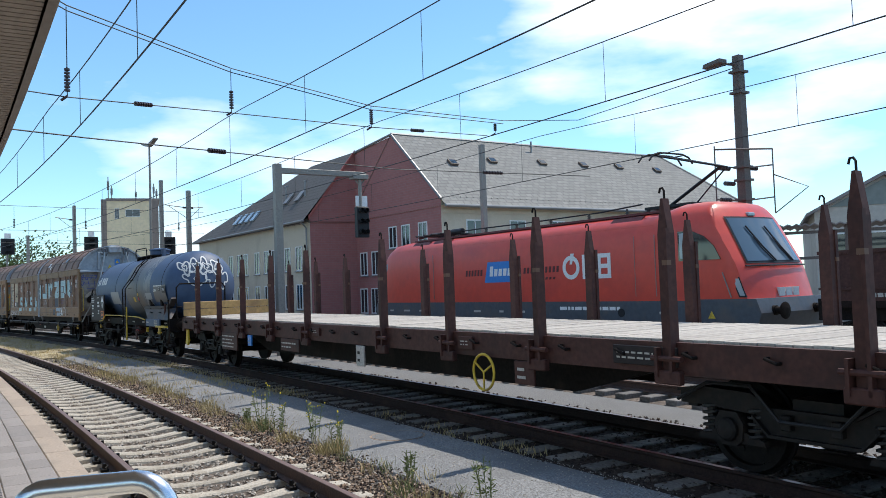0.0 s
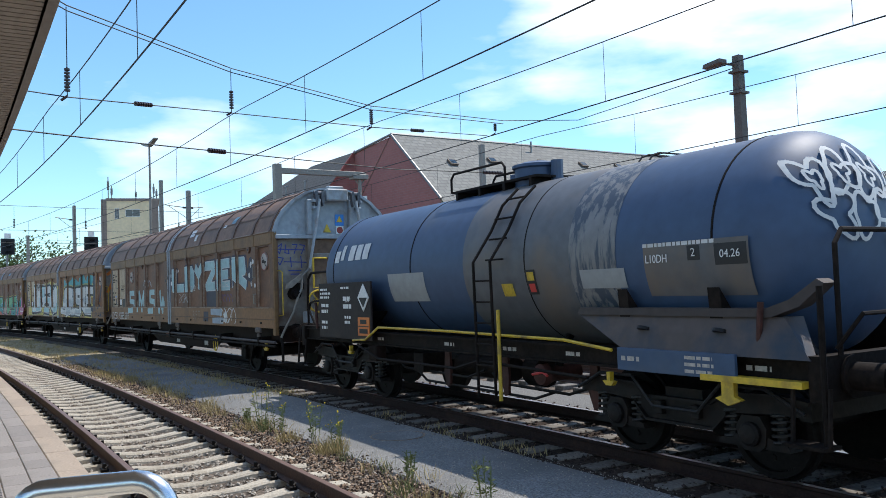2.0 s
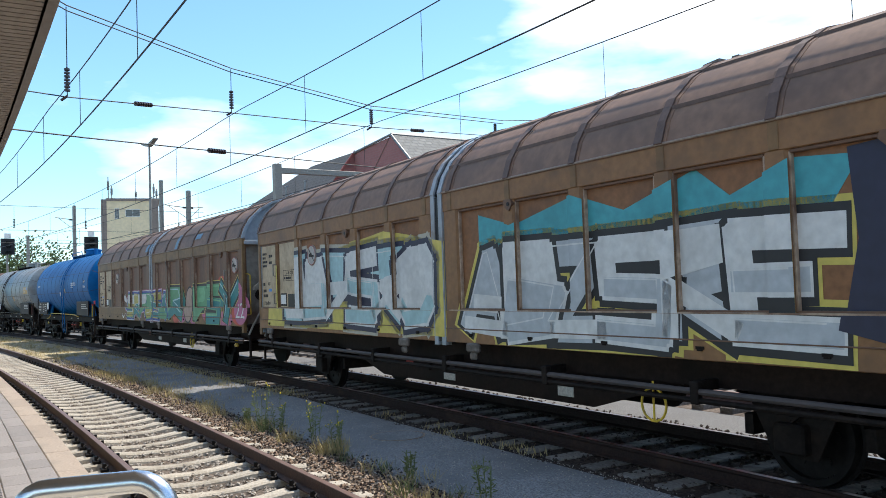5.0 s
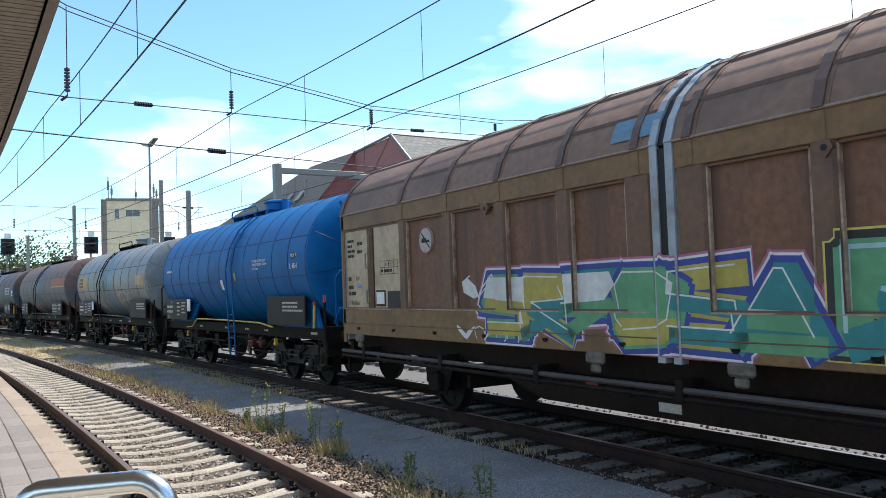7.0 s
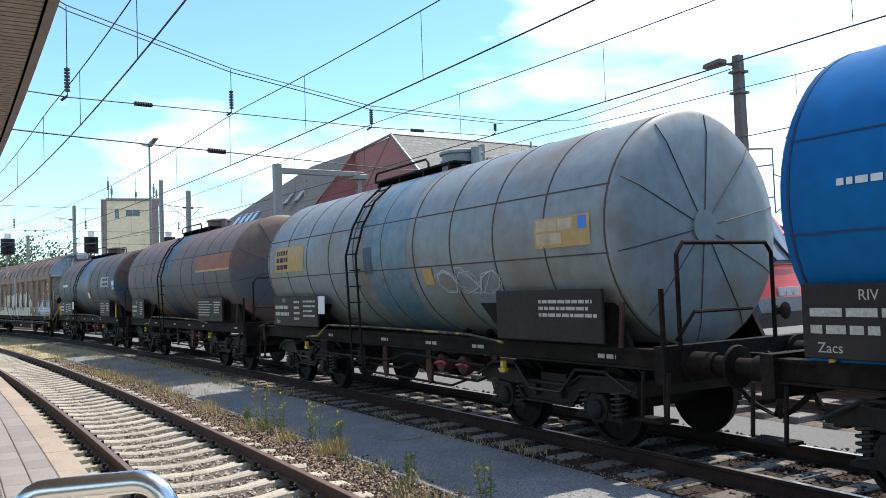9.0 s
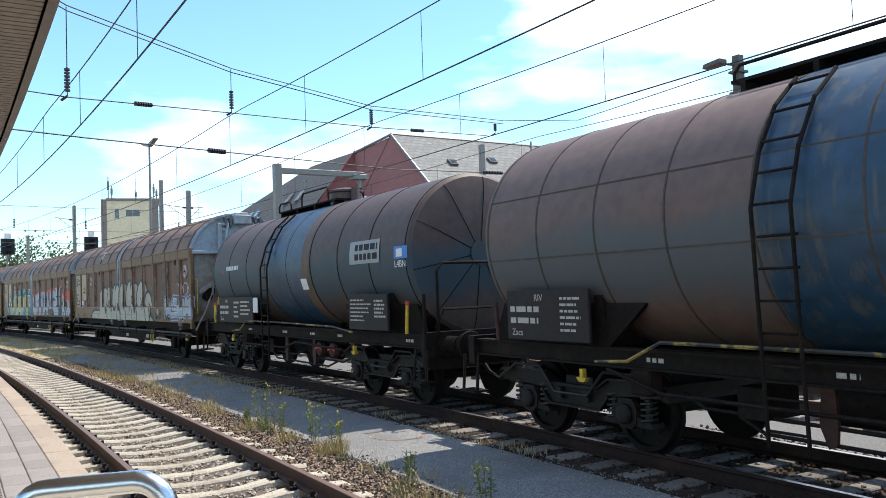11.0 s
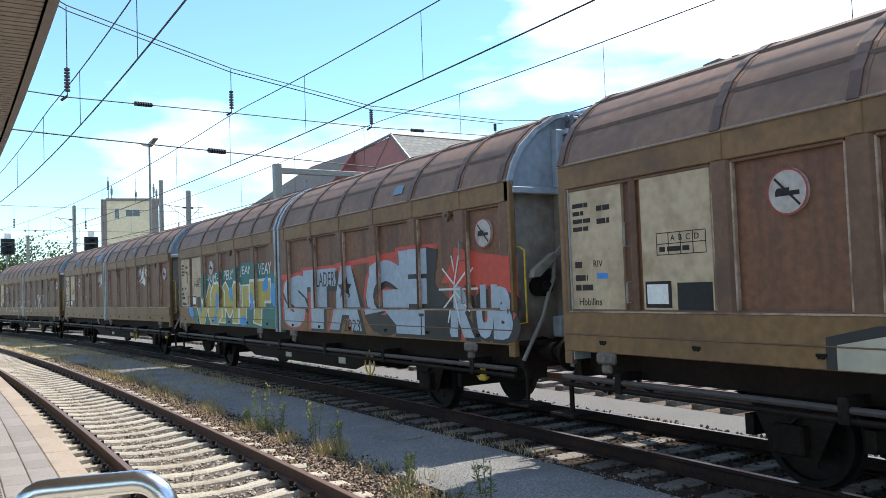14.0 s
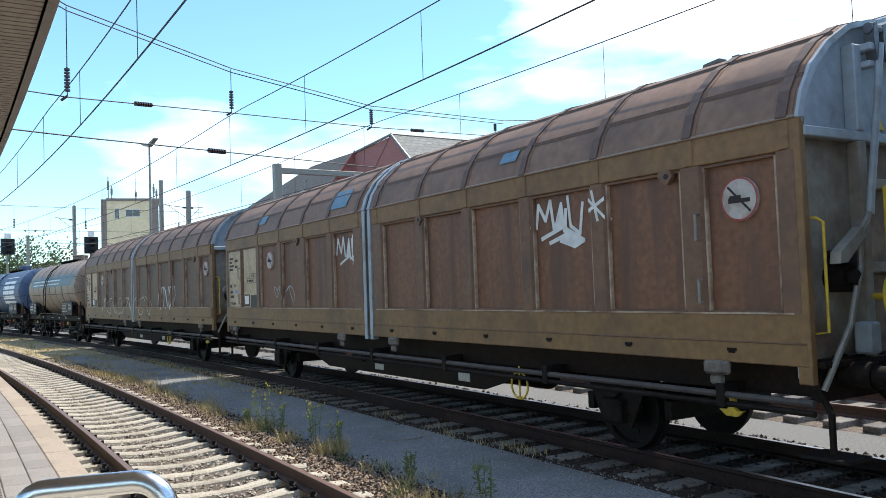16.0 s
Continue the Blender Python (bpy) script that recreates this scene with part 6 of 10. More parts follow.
w2, w3, w4, w5, w6, w7, w8 = cov
tagged(w2, "brown sliding-wall wagon with pale aqua block-letter graffiti")
tagged(w3, "orange-brown sliding-wall wagon with teal, white and yellow graffiti")
tagged(w4, "brown sliding-wall wagon with green and purple graffiti")
tagged(w5, "brown sliding-wall wagon with cream bubble-letter graffiti")
tagged(w6, "brown sliding-wall wagon with steel-blue graffiti on red")
tagged(w7, "brown sliding-wall wagon with white scribbled tags")
tagged(w8, "dull brown sliding-wall wagon with faint graffiti")
recolour(w2, ("sliding_wall",), surface("warm_brown_panel", (0.185, 0.085, 0.042), 0.62, grain=14, vary=0.2, stains=(0.10, 0.052, 0.034), stain_scale=1.3, bump=0.08))
recolour(w2, ("sill_band", "lower_band"), M_ORANGEBAND)
recolour(w3, ("sliding_wall",), M_ORANGE)
recolour(w3, ("sill_band", "lower_band", "upper_band", "rib"), M_ORANGEBAND)
recolour(w8, ("sliding_wall",), M_GREYBROWN)

# block letters on the first covered wagon
BLOCKS = ((0.06, 1.03, "L", 2.78), (1.10, 1.99, "O", 2.76), (2.04, 2.98, "Y", 2.79), (2.95, 4.02, "Z", 2.83), (4.14, 4.97, "E", 2.84), (5.09, 6.14, "R", 2.84))
for x0, x1, ch, top in BLOCKS:
    form = glyph(ch, x0, x1, 2.05, top, 0.23)
    paint_on_wall("graffiti", brush([[(x + 0.11, z + 0.05) for x, z in p] for p in form], 0.23), P_NAVY, w2, 0)
    paint_on_wall("graffiti", brush(form, 0.28), P_NAVY, w2, 0.6)
    paint_on_wall("graffiti", brush(form, 0.25), P_WHITE, w2, 1.2)
    paint_on_wall("graffiti", brush(form, 0.215), P_AQUA, w2, 2, "pale aqua block letter")
paint_on_wall("graffiti", [ellipse(6.3 + 0.1 * k, 2.42 + 0.22 * math.sin(k * 2.1), 0.16, 0.2, 14) for k in range(4)] + [ellipse(0.05, 2.45, 0.13, 0.36, 16)], P_NAVY, w2, 0)
paint_on_wall("graffiti", [ellipse(x, z, r, r * 1.1, 12) for x, z, r in ((6.42, 2.62, 0.07), (6.3, 2.37, 0.06), (6.44, 2.17, 0.06), (6.75, 2.68, 0.055), (6.85, 2.12, 0.05), (6.6, 2.15, 0.05), (0.34, 2.66, 0.05), (0.5, 2.68, 0.04), (-0.02, 2.55, 0.05), (0.0, 2.32, 0.06))], P_WHITE, w2, 5)
for x0, x1, ch in ((-5.62, -4.87, "S"), (-4.33, -3.53, "M"), (-2.89, -2.19, "S"), (-1.67, -0.86, "W")):
    paint_on_wall("graffiti", brush(glyph(ch, x0, x1, 1.40, 2.18, 0.175), 0.175), P_AQUA, w2, 1, "pale aqua block letter")
paint_on_wall("graffiti", [ellipse(x, z, 0.05, 0.055, 10) for x, z in ((-0.62, 2.42), (-0.5, 2.3), (-0.36, 2.5), (-0.42, 2.12))], P_BLACK, w2, 3)
letters("graffiti_tag", "2019", 1.55, 2.1, 2.06, 2.22, P_WHITE, w2, 5)
letters("graffiti_tag", "GZGZ", 4.3, 4.85, 2.12, 2.28, P_WHITE, w2, 5)
letters("graffiti_tag", "BFT", 2.05, 2.7, 1.28, 1.52, M_PALEBROWN, w2, 2, bold=-0.005, spread=1.4)
letters("graffiti_tag", "LOYZER . MOBEE . 2019", -8.12, -5.5, 1.17, 1.42, P_WHITE, w2, 3, bold=-0.004)
paint_on_wall("paint_patch", [[(3.05, 1.62), (4.05, 1.62), (4.05, 2.02), (3.05, 2.02)], [(3.0, 1.24), (3.4, 1.24), (3.4, 1.5), (3.0, 1.5)]], P_NAVY, w2, 1)
paint_on_wall("paint_patch", [[(3.6, 1.42), (4.5, 1.4), (4.5, 1.58), (3.6, 1.58)], [(3.75, 1.2), (4.6, 1.2), (4.6, 1.36), (3.75, 1.36)]], P_STEELBLUE, w2, 1)
tag_scrawl(w2, 4.35, 5.5, 1.2, 1.62, P_WHITE, 5, 0.026, 4)
tag_scrawl(w2, 4.3, 5.1, 1.75, 1.95, P_PURPLE, 6, 0.025, 4)
tag_scrawl(w2, 0.5, 1.6, 1.72, 2.0, P_SILVER, 8, 0.016, 4)
tag_scrawl(w2, -3.3, -2.6, 2.25, 2.5, P_SILVER, 9, 0.03, 2)

def end_marks(wagon, lines, width, mat, label):
    """Painted strokes on a wagon's front end wall, given in (y, z)."""
    bm = bmesh.new()
    for pts in lines:
        for quad in stroke(pts, width):
            bm.faces.new([bm.verts.new((BODY - 0.0585, y, z)) for y, z in quad])
    tagged(part("graffiti", bm, mat, wagon), label, kind="stuff")


end_marks(w2, [[(-1.25, 2.95), (-1.15, 3.02), (-1.2, 2.8), (-1.28, 2.9)], [(-1.05, 3.0), (-1.08, 2.82), (-0.98, 2.8), (-1.0, 2.9)], [(-0.9, 3.0), (-0.78, 3.0), (-0.86, 2.8)], [(-0.72, 3.0), (-0.6, 2.98), (-0.68, 2.8)],
                   [(-1.25, 2.9), (-0.6, 2.88)], [(-1.25, 2.72), (-1.12, 2.7), (-1.2, 2.55), (-1.28, 2.66)], [(-1.1, 2.62), (-0.55, 2.6)], [(-0.95, 2.72), (-0.93, 2.5)], [(-0.7, 2.74), (-0.68, 2.48)], [(-1.0, 2.42), (-0.7, 2.42)], [(-0.95, 2.34), (-0.75, 2.34)]],
          0.022, P_ULTRA, "blue scribbled signs on the end wall")
end_marks(w3, [[(-1.2, 2.2), (-1.0, 2.6), (-0.85, 2.2)], [(-0.8, 2.85), (-0.6, 2.5), (-0.85, 2.55)], [(-1.2, 2.9), (-1.0, 3.05), (-0.8, 2.9)]], 0.11, M_HAZARD, "orange painted zigzags on the end wall")

# second covered wagon
paint_on_wall("graffiti", [[(0.6, 2.2), (5.6, 2.2), (6.1, 2.9), (5.5, 2.95), (4.8, 2.7), (4.4, 3.0), (3.4, 2.7), (2.6, 2.95), (1.4, 2.7), (0.6, 2.9)]], P_LTEAL, w3, 0, "teal painted band")
wild(w3, 0.4, 5.8, 1.2, 2.5, (P_SILVER, P_WHITE), P_BLACK, 31, 6, P_YELLOW)
paint_on_wall("graffiti", stroke([(6.1, 1.55), (6.25, 2.2), (6.2, 2.85)], 0.42) + stroke([(6.55, 1.5), (6.55, 2.3)], 0.14) + stroke([(7.0, 1.85), (7.35, 2.45)], 0.16) + [ellipse(6.98, 1.62, 0.1, 0.1, 12)], P_NAVY, w3, 5)
paint_on_wall("graffiti", [[(-7.8, 1.22), (-0.2, 1.22), (-0.2, 2.6), (-2.2, 2.9), (-4.4, 2.7), (-7.6, 2.5)]], P_YELLOW, w3, 0, "pale yellow painted ground")
wild(w3, -6.6, -0.6, 1.3, 2.7, (P_AQUA, P_WHITE), P_NAVY, 33, 6, P_CREAM)
tag_scrawl(w3, 6.4, 8.1, 1.22, 1.42, P_NAVY, 14, 0.022, 6)

# third covered wagon: green letters with a round face-like blank between them
paint_on_wall("graffiti", [ellipse(x, z, a, b, 18) for x, z, a, b in ((1.75, 1.7, 0.42, 0.42), (2.9, 1.45, 0.5, 0.3), (4.0, 1.4, 0.3, 0.3), (5.1, 1.75, 0.45, 0.5), (6.2, 1.95, 0.45, 0.35), (6.6, 1.32, 0.6, 0.2), (7.45, 1.9, 0.5, 0.35))], P_PINK, w4, 0)
paint_on_wall("graffiti", [ellipse(x, z, a, b, 18) for x, z, a, b in ((2.35, 1.3, 0.3, 0.16), (5.35, 1.3, 0.35, 0.15), (6.25, 2.3, 0.3, 0.12), (7.6, 1.45, 0.5, 0.28), (3.75, 1.95, 0.16, 0.3))], P_RED, w4, 0.3)
for k, (x0, x1, z0, z1, ch, lean) in enumerate(((1.45, 3.05, 1.2, 2.22, "R", 0.12), (4.03, 5.16, 1.18, 2.2, "P", -0.08), (5.05, 6.25, 1.14, 2.24, "S", 0.1), (6.0, 7.6, 1.14, 2.3, "Y", 0.05))):
    form = glyph(ch, x0, x1, z0, z1, 0.34, lean)
    low = [[(x, z) for x, z in p if z < z0 + 0.62 * (z1 - z0)] for p in form]
    paint_on_wall("graffiti", brush(form, 0.50), P_YELLOW, w4, 0.6 + 2.4 * (k % 2))
    paint_on_wall("graffiti", brush(form, 0.46), P_BLACK, w4, 1.2 + 2.4 * (k % 2))
    paint_on_wall("graffiti", brush(form, 0.32), P_GREEN if ch != "Y" else P_TEAL, w4, 1.7 + 2.4 * (k % 2), "green painted letter")
    paint_on_wall("graffiti", brush([p for p in low if len(p) > 1], 0.27), P_TEAL if ch != "P" else P_GREEN, w4, 2.1 + 2.4 * (k % 2))
    paint_on_wall("graffiti", [q for p in form for q in stroke([(x - 0.08, z + 0.10) for x, z in p], 0.04)], P_AQUA if ch in "RY" else P_LGREEN, w4, 2.5 + 2.4 * (k % 2))
paint_on_wall("graffiti", [ellipse(3.55, 1.68, 0.45, 0.53, 24)], P_BLACK, w4, 5.4)
paint_on_wall("graffiti", [ellipse(3.55, 1.68, 0.40, 0.48, 24)], P_SKIN, w4, 6, "pale brown painted oval")
paint_on_wall("graffiti", [ellipse(7.75, 1.55, 0.45, 0.36, 20)], P_PINK, w4, 5.4)
letters("graffiti_tag", "22", 7.4, 8.0, 1.35, 1.72, P_WHITE, w4, 6.2)
wild(w4, -3.55, 1.35, 1.2, 2.16, (P_GREEN, P_OLIVE, P_TEAL), P_ULTRA, 44, 6, P_PINK, "green and olive piece with blue outlines", P_WHITE)
tag_scrawl(w4, -4.3, -3.5, 1.75, 2.1, P_WHITE, 19, 0.02, 2)
tag_scrawl(w4, -4.4, -2.9, 1.2, 1.4, P_WHITE, 20, 0.016, 6)

# fourth covered wagon: cream bubble letters
BUBBLES_W5 = ((-2.65, 1.70, 0.72, 0.66), (-1.75, 1.72, 0.60, 0.66), (-1.0, 1.75, 0.52, 0.70), (-0.36, 1.75, 0.46, 0.68), (0.36, 1.78, 0.50, 0.70), (1.15, 1.80, 0.60, 0.72), (1.85, 1.72, 0.52, 0.72),
              (2.75, 1.78, 0.72, 0.72), (3.45, 1.55, 0.45, 0.55))
paint_on_wall("graffiti", [[(-4.75, 1.16), (4.45, 1.16), (4.3, 1.36), (3.7, 1.5), (-3.4, 1.55), (-4.3, 1.52), (-4.75, 1.42)]], P_BLACK, w5, 0)
paint_on_wall("graffiti", [[(-4.65, 1.16), (4.3, 1.16), (3.7, 1.42), (-3.5, 1.46), (-4.25, 1.44), (-4.65, 1.36)]], P_CREAM, w5, 0.8, "cream painted base of the bubble letters")
for k, (x, z, a, b) in enumerate(BUBBLES_W5):
    paint_on_wall("graffiti", [ellipse(x, z, a + 0.09, b + 0.08, 28, -0.08)], P_BLACK, w5, 1.2 + 0.9 * k)
    paint_on_wall("graffiti", [ellipse(x, z - 0.02, a, b, 28, -0.08)], P_CREAM, w5, 1.6 + 0.9 * k, "cream painted bubble letter")
paint_on_wall("graffiti", [[(-3.3, 1.16), (3.7, 1.16), (3.7, 1.5), (-3.3, 1.46)]], P_CREAM, w5, 10.2)
paint_on_wall("graffiti", [ellipse(x, z, 0.13, 0.17, 14, 0.5) for x, z in ((-2.3, 1.5), (-1.66, 1.72), (-0.95, 1.6), (-0.3, 1.6), (0.5, 1.7), (1.7, 1.86), (1.98, 1.56), (2.8, 1.78))] +
              [q for x, z, a, b in BUBBLES_W5 for q in stroke([(x + a * 0.9, 1.16), (x + a * 0.82, 1.4), (x + a * 0.62, 1.62), (x + a * 0.3, 1.72)], 0.075)], P_BLACK, w5, 10.8)
paint_on_wall("graffiti", [ellipse(x, z, 0.06, 0.1, 12, 0.5) for x, z in ((1.72, 1.86), (2.82, 1.79), (-1.64, 1.72))], P_CREAM, w5, 11.4)
paint_on_wall("graffiti", [ellipse(4.0, 1.85, 0.12, 0.16, 14), ellipse(3.95, 2.2, 0.06, 0.09, 12), ellipse(4.75, 1.45, 0.12, 0.09, 12)], P_CREAM, w5, 3)
wild(w5, 5.65, 8.05, 1.2, 1.95, (P_SILVER, P_STEELBLUE), P_PURPLE, 51, 4, P_STEELBLUE)
tag_scrawl(w5, 6.9, 8.0, 2.0, 2.35, P_WHITE, 23, 0.025, 3)
letters("graffiti_tag", "LYPS", 4.95, 5.85, 2.5, 2.78, P_BLACK, w5, 2, shear=0.3, rise=0.06)
letters("graffiti_tag", "KLEE", 5.0, 5.9, 2.1, 2.36, P_BLACK, w5, 2, shear=0.3, rise=0.06)
letters("graffiti_tag", "BOBY", 5.0, 5.9, 1.7, 1.95, P_BLACK, w5, 2, shear=0.3, rise=0.06)
tag_scrawl(w5, 4.5, 5.9, 1.2, 1.55, P_BLACK, 27, 0.03, 4)

# fifth covered wagon: steel-blue letters with red halo, and an olive piece
paint_on_wall("graffiti", [[(6.3, 2.0), (8.15, 1.9), (8.15, 2.3), (7.4, 2.38), (6.8, 2.5)], [(0.1, 2.2), (1.4, 2.26), (2.8, 2.36), (4.5, 2.42), (6.2, 2.52), (6.25, 2.6), (4.5, 2.52), (2.8, 2.44), (1.4, 2.36), (0.1, 2.3)], [(7.9, 1.2), (8.15, 1.2), (8.15, 2.1), (7.95, 2.0)]], P_RED, w6, 0, "red painted halo")
paint_on_wall("graffiti", [[(5.85, 1.17), (6.65, 1.17), (6.6, 1.7), (6.1, 2.0), (6.25, 2.5), (5.9, 2.56)], [(7.2, 1.17), (7.4, 1.17), (7.35, 1.9), (7.2, 1.8)]], P_BLACK, w6, 1.5)
for x0, x1, z1, ch in ((0.2, 1.35, 2.28, "S"), (1.1, 2.75, 2.36, "T"), (2.5, 3.82, 2.38, "A"), (3.85, 5.06, 2.42, "G"), (5.04, 5.92, 2.54, "E"), (6.62, 7.25, 1.95, "R"), (7.3, 7.7, 1.95, "U"), (7.7, 8.12, 1.92, "B")):
    letters("graffiti", ch, x0 - 0.1, x1 + 0.12, 1.19, z1 + 0.06, P_RED, w6, 0.1 + 0.25 * (ch in "TGRB"), bold=0.15)
    letters("graffiti", ch, x0 - 0.03, x1 + 0.16, 1.17, z1 - 0.06, P_BLACK, w6, 1 + 0.25 * (ch in "TGRB"), bold=0.10)
    letters("graffiti", ch, x0, x1, 1.22, z1, P_STEELBLUE, w6, 2 + 0.3 * (ch in "TGRB"), bold=0.08, label="steel-blue painted letter")
letters("graffiti_tag", "LADER!", 1.75, 2.65, 2.02, 2.3, P_BLACK, w6, 5, shear=0.1)
letters("graffiti_tag", "2023", 3.1, 3.75, 1.2, 1.42, P_BLACK, w6, 5)
letters("graffiti_tag", "TBONE!", 5.75, 6.65, 1.2, 1.55, P_BLACK, w6, 5)
paint_on_wall("graffiti", [[(x + r * math.sin(6.2832 * k / 10) * (1 if k % 2 == 0 else 0.4), z + r * math.cos(6.2832 * k / 10) * (1 if k % 2 == 0 else 0.4)) for k in range(10)] for x, z, r in ((3.1, 1.98, 0.22),)], P_BLACK, w6, 5)
paint_on_wall("graffiti", [q for k in range(5) for q in stroke([(6.75 - 0.5 * math.cos(0.62 * k), 1.9 - 0.5 * math.sin(0.62 * k)), (6.75 + 0.5 * math.cos(0.62 * k), 1.9 + 0.5 * math.sin(0.62 * k))], 0.03)], P_WHITE, w6, 6)
paint_on_wall("graffiti", [[(-6.4, 1.17), (-0.2, 1.17), (-0.2, 2.3), (-1.2, 2.62), (-2.4, 2.68), (-3.6, 2.55), (-5.6, 2.5), (-6.7, 2.1)]], P_DKTEAL, w6, 0, "teal painted ground")
for k, (x0, x1, ch) in enumerate(((-6.5, -5.0, "V"), (-5.2, -4.1, "O"), (-4.15, -2.8, "M"), (-2.75, -2.1, "I"), (-2.2, -0.5, "T"))):
    form = glyph(ch, x0, x1, 1.18, 2.2, 0.42 if ch != "M" else 0.34, 0.06)
    paint_on_wall("graffiti", brush(form, 0.56 if ch != "M" else 0.46), P_WHITE, w6, 0.6 + 0.8 * (k % 2))
    paint_on_wall("graffiti", brush(form, 0.44 if ch != "M" else 0.35), P_OLIVE, w6, 1.0 + 0.8 * (k % 2), "olive painted letter")
paint_on_wall("graffiti", [ellipse(x, z, a, b, 16, t) for x, z, a, b, t in ((-6.85, 1.5, 0.3, 0.16, -0.6), (-6.0, 1.75, 0.12, 0.34, 0.5), (-4.55, 1.8, 0.3, 0.12, 0.3), (-4.5, 1.75, 0.12, 0.32, 0), (-3.4, 1.92, 0.3, 0.16, -0.5), (-4.6, 1.3, 0.18, 0.12, 0),
              (-1.9, 1.8, 0.2, 0.26, 0.5), (-1.0, 2.15, 0.3, 0.14, 0.4), (-0.4, 1.9, 0.16, 0.26, 0.2), (-2.4, 1.3, 0.25, 0.12, 0))], P_CYAN, w6, 3)
letters("graffiti_tag", "-VOMIT-", -5.55, -4.3, 2.28, 2.5, P_WHITE, w6, 5, shear=0.2)
letters("graffiti_tag", "PEUSY", -4.05, -3.05, 2.3, 2.55, P_WHITE, w6, 5, shear=0.15)
letters("graffiti_tag", "JEAN", -2.8, -1.9, 2.34, 2.6, P_WHITE, w6, 5, shear=0.15)
letters("graffiti_tag", "VEASY", -1.5, -0.45, 2.36, 2.62, P_WHITE, w6, 5, shear=0.15)

# sixth and seventh: white tags
paint_on_wall("graffiti_tag", stroke([(4.5, 2.62), (4.55, 2.9), (4.68, 2.7), (4.78, 2.93), (4.84, 2.55)], 0.05) + stroke([(4.86, 2.6), (4.98, 2.88), (5.02, 2.55)], 0.045) + stroke([(5.06, 2.8), (5.04, 2.5), (4.75, 2.42)], 0.05) + stroke([(5.1, 2.95), (5.14, 2.6), (5.3, 2.5), (5.36, 2.85)], 0.045) + stroke([(4.6, 2.48), (5.0, 2.6), (5.36, 2.42), (5.2, 2.36), (4.95, 2.44)], 0.05), P_WHITE, w7, 3)
paint_on_wall("graffiti_tag", stroke([(5.5, 2.72), (5.8, 2.85)], 0.04) + stroke([(5.6, 2.95), (5.68, 2.62)], 0.04) + stroke([(5.52, 2.88), (5.82, 2.62)], 0.035), P_WHITE, w7, 3)
paint_on_wall("graffiti_tag", stroke([(-1.45, 2.6), (-1.38, 2.88), (-1.25, 2.62), (-1.15, 2.9), (-1.08, 2.55)], 0.05) + stroke([(-1.02, 2.55), (-0.92, 2.86), (-0.86, 2.5)], 0.045) + stroke([(-0.8, 2.85), (-0.78, 2.5), (-0.62, 2.62), (-0.6, 2.9)], 0.045) + stroke([(-1.3, 2.42), (-0.9, 2.55), (-0.62, 2.4)], 0.045), P_WHITE, w7, 3)
tag_scrawl(w7, -4.8, -3.6, 1.7, 2.1, P_SILVER, 74, 0.014, 4)
tag_scrawl(w8, 3.0, 4.6, 1.5, 2.3, P_WHITE, 75, 0.045, 4)
tag_scrawl(w8, -5.0, 2.0, 1.3, 2.0, P_CREAM, 76, 0.03, 9)

# pale blue repair patches on the arched roofs
def roof_patch(wagon, x0, x1, k0, k1, mat):
    bm = bmesh.new()
    rows = []
    for t in range(5):
        u = k0 + (k1 - k0) * t / 4
        i = min(int(u), 5)
        a = ARCH[i][0] + (ARCH[i + 1][0] - ARCH[i][0]) * (u - i)
        b = ARCH[i][1] + (ARCH[i + 1][1] - ARCH[i][1]) * (u - i)
        rows.append([bm.verts.new((x - SLACK.get(wagon.name, 0.0), a - 0.03, b + 0.02)) for x in (x0, x1)])
    for p, q in zip(rows, rows[1:]):
        bm.faces.new((p[0], p[1], q[1], q[0]))
    part("roof_patch", bm, mat, wagon, "painted repair patch")


for wg, x0, x1, k0, k1, mt in ((w7, 3.8, 4.15, 0.9, 1.5, P_BLUEPATCH), (w7, -1.7, -0.9, 0.6, 2.0, P_BLUEPATCH), (w7, -5.7, -5.2, 0.8, 1.6, P_BLUEPATCH), (w4, -1.1, -0.4, 0.5, 1.5, P_BLUEPATCH),
                               (w4, 2.35, 2.65, 0.1, 1.8, P_BLUEPATCH), (w4, 4.2, 4.7, 0.8, 1.4, P_BLUEPATCH), (w2, 1.6, 2.0, 1.2, 2.0, P_WHITE), (w2, 2.2, 2.4, 0.6, 1.3, P_WHITE), (w2, 4.4, 4.6, 1.4, 1.7, P_WHITE),
                               (w5, -3.2, -2.8, 0.8, 2.0, P_WHITE), (w6, 5.0, 5.3, 0.6, 1.2, P_BLUEPATCH), (w2, 4.9, 5.2, 1.6, 2.4, P_BLUEPATCH)):
    roof_patch(wg, x0, x1, k0, k1, mt)


# marks on tank shells
def shell_patch(parent, r, cz, x0, x1, z0, z1, mat, name="panel", lift=0.006, label=""):
    """A thin sheet that follows the tank's curve on the platform side."""
    bm = bmesh.new()
    rows = []
    for t in range(7):
        z = z0 + (z1 - z0) * t / 6
        y = -math.sqrt(max(0.0, (r + lift) ** 2 - (z - cz) ** 2))
        rows.append([bm.verts.new((x, y, z)) for x in (x0, x1)])
    for p, q in zip(rows, rows[1:]):
        bm.faces.new((p[0], p[1], q[1], q[0]))
    return part(name, bm, mat, parent, label, True)


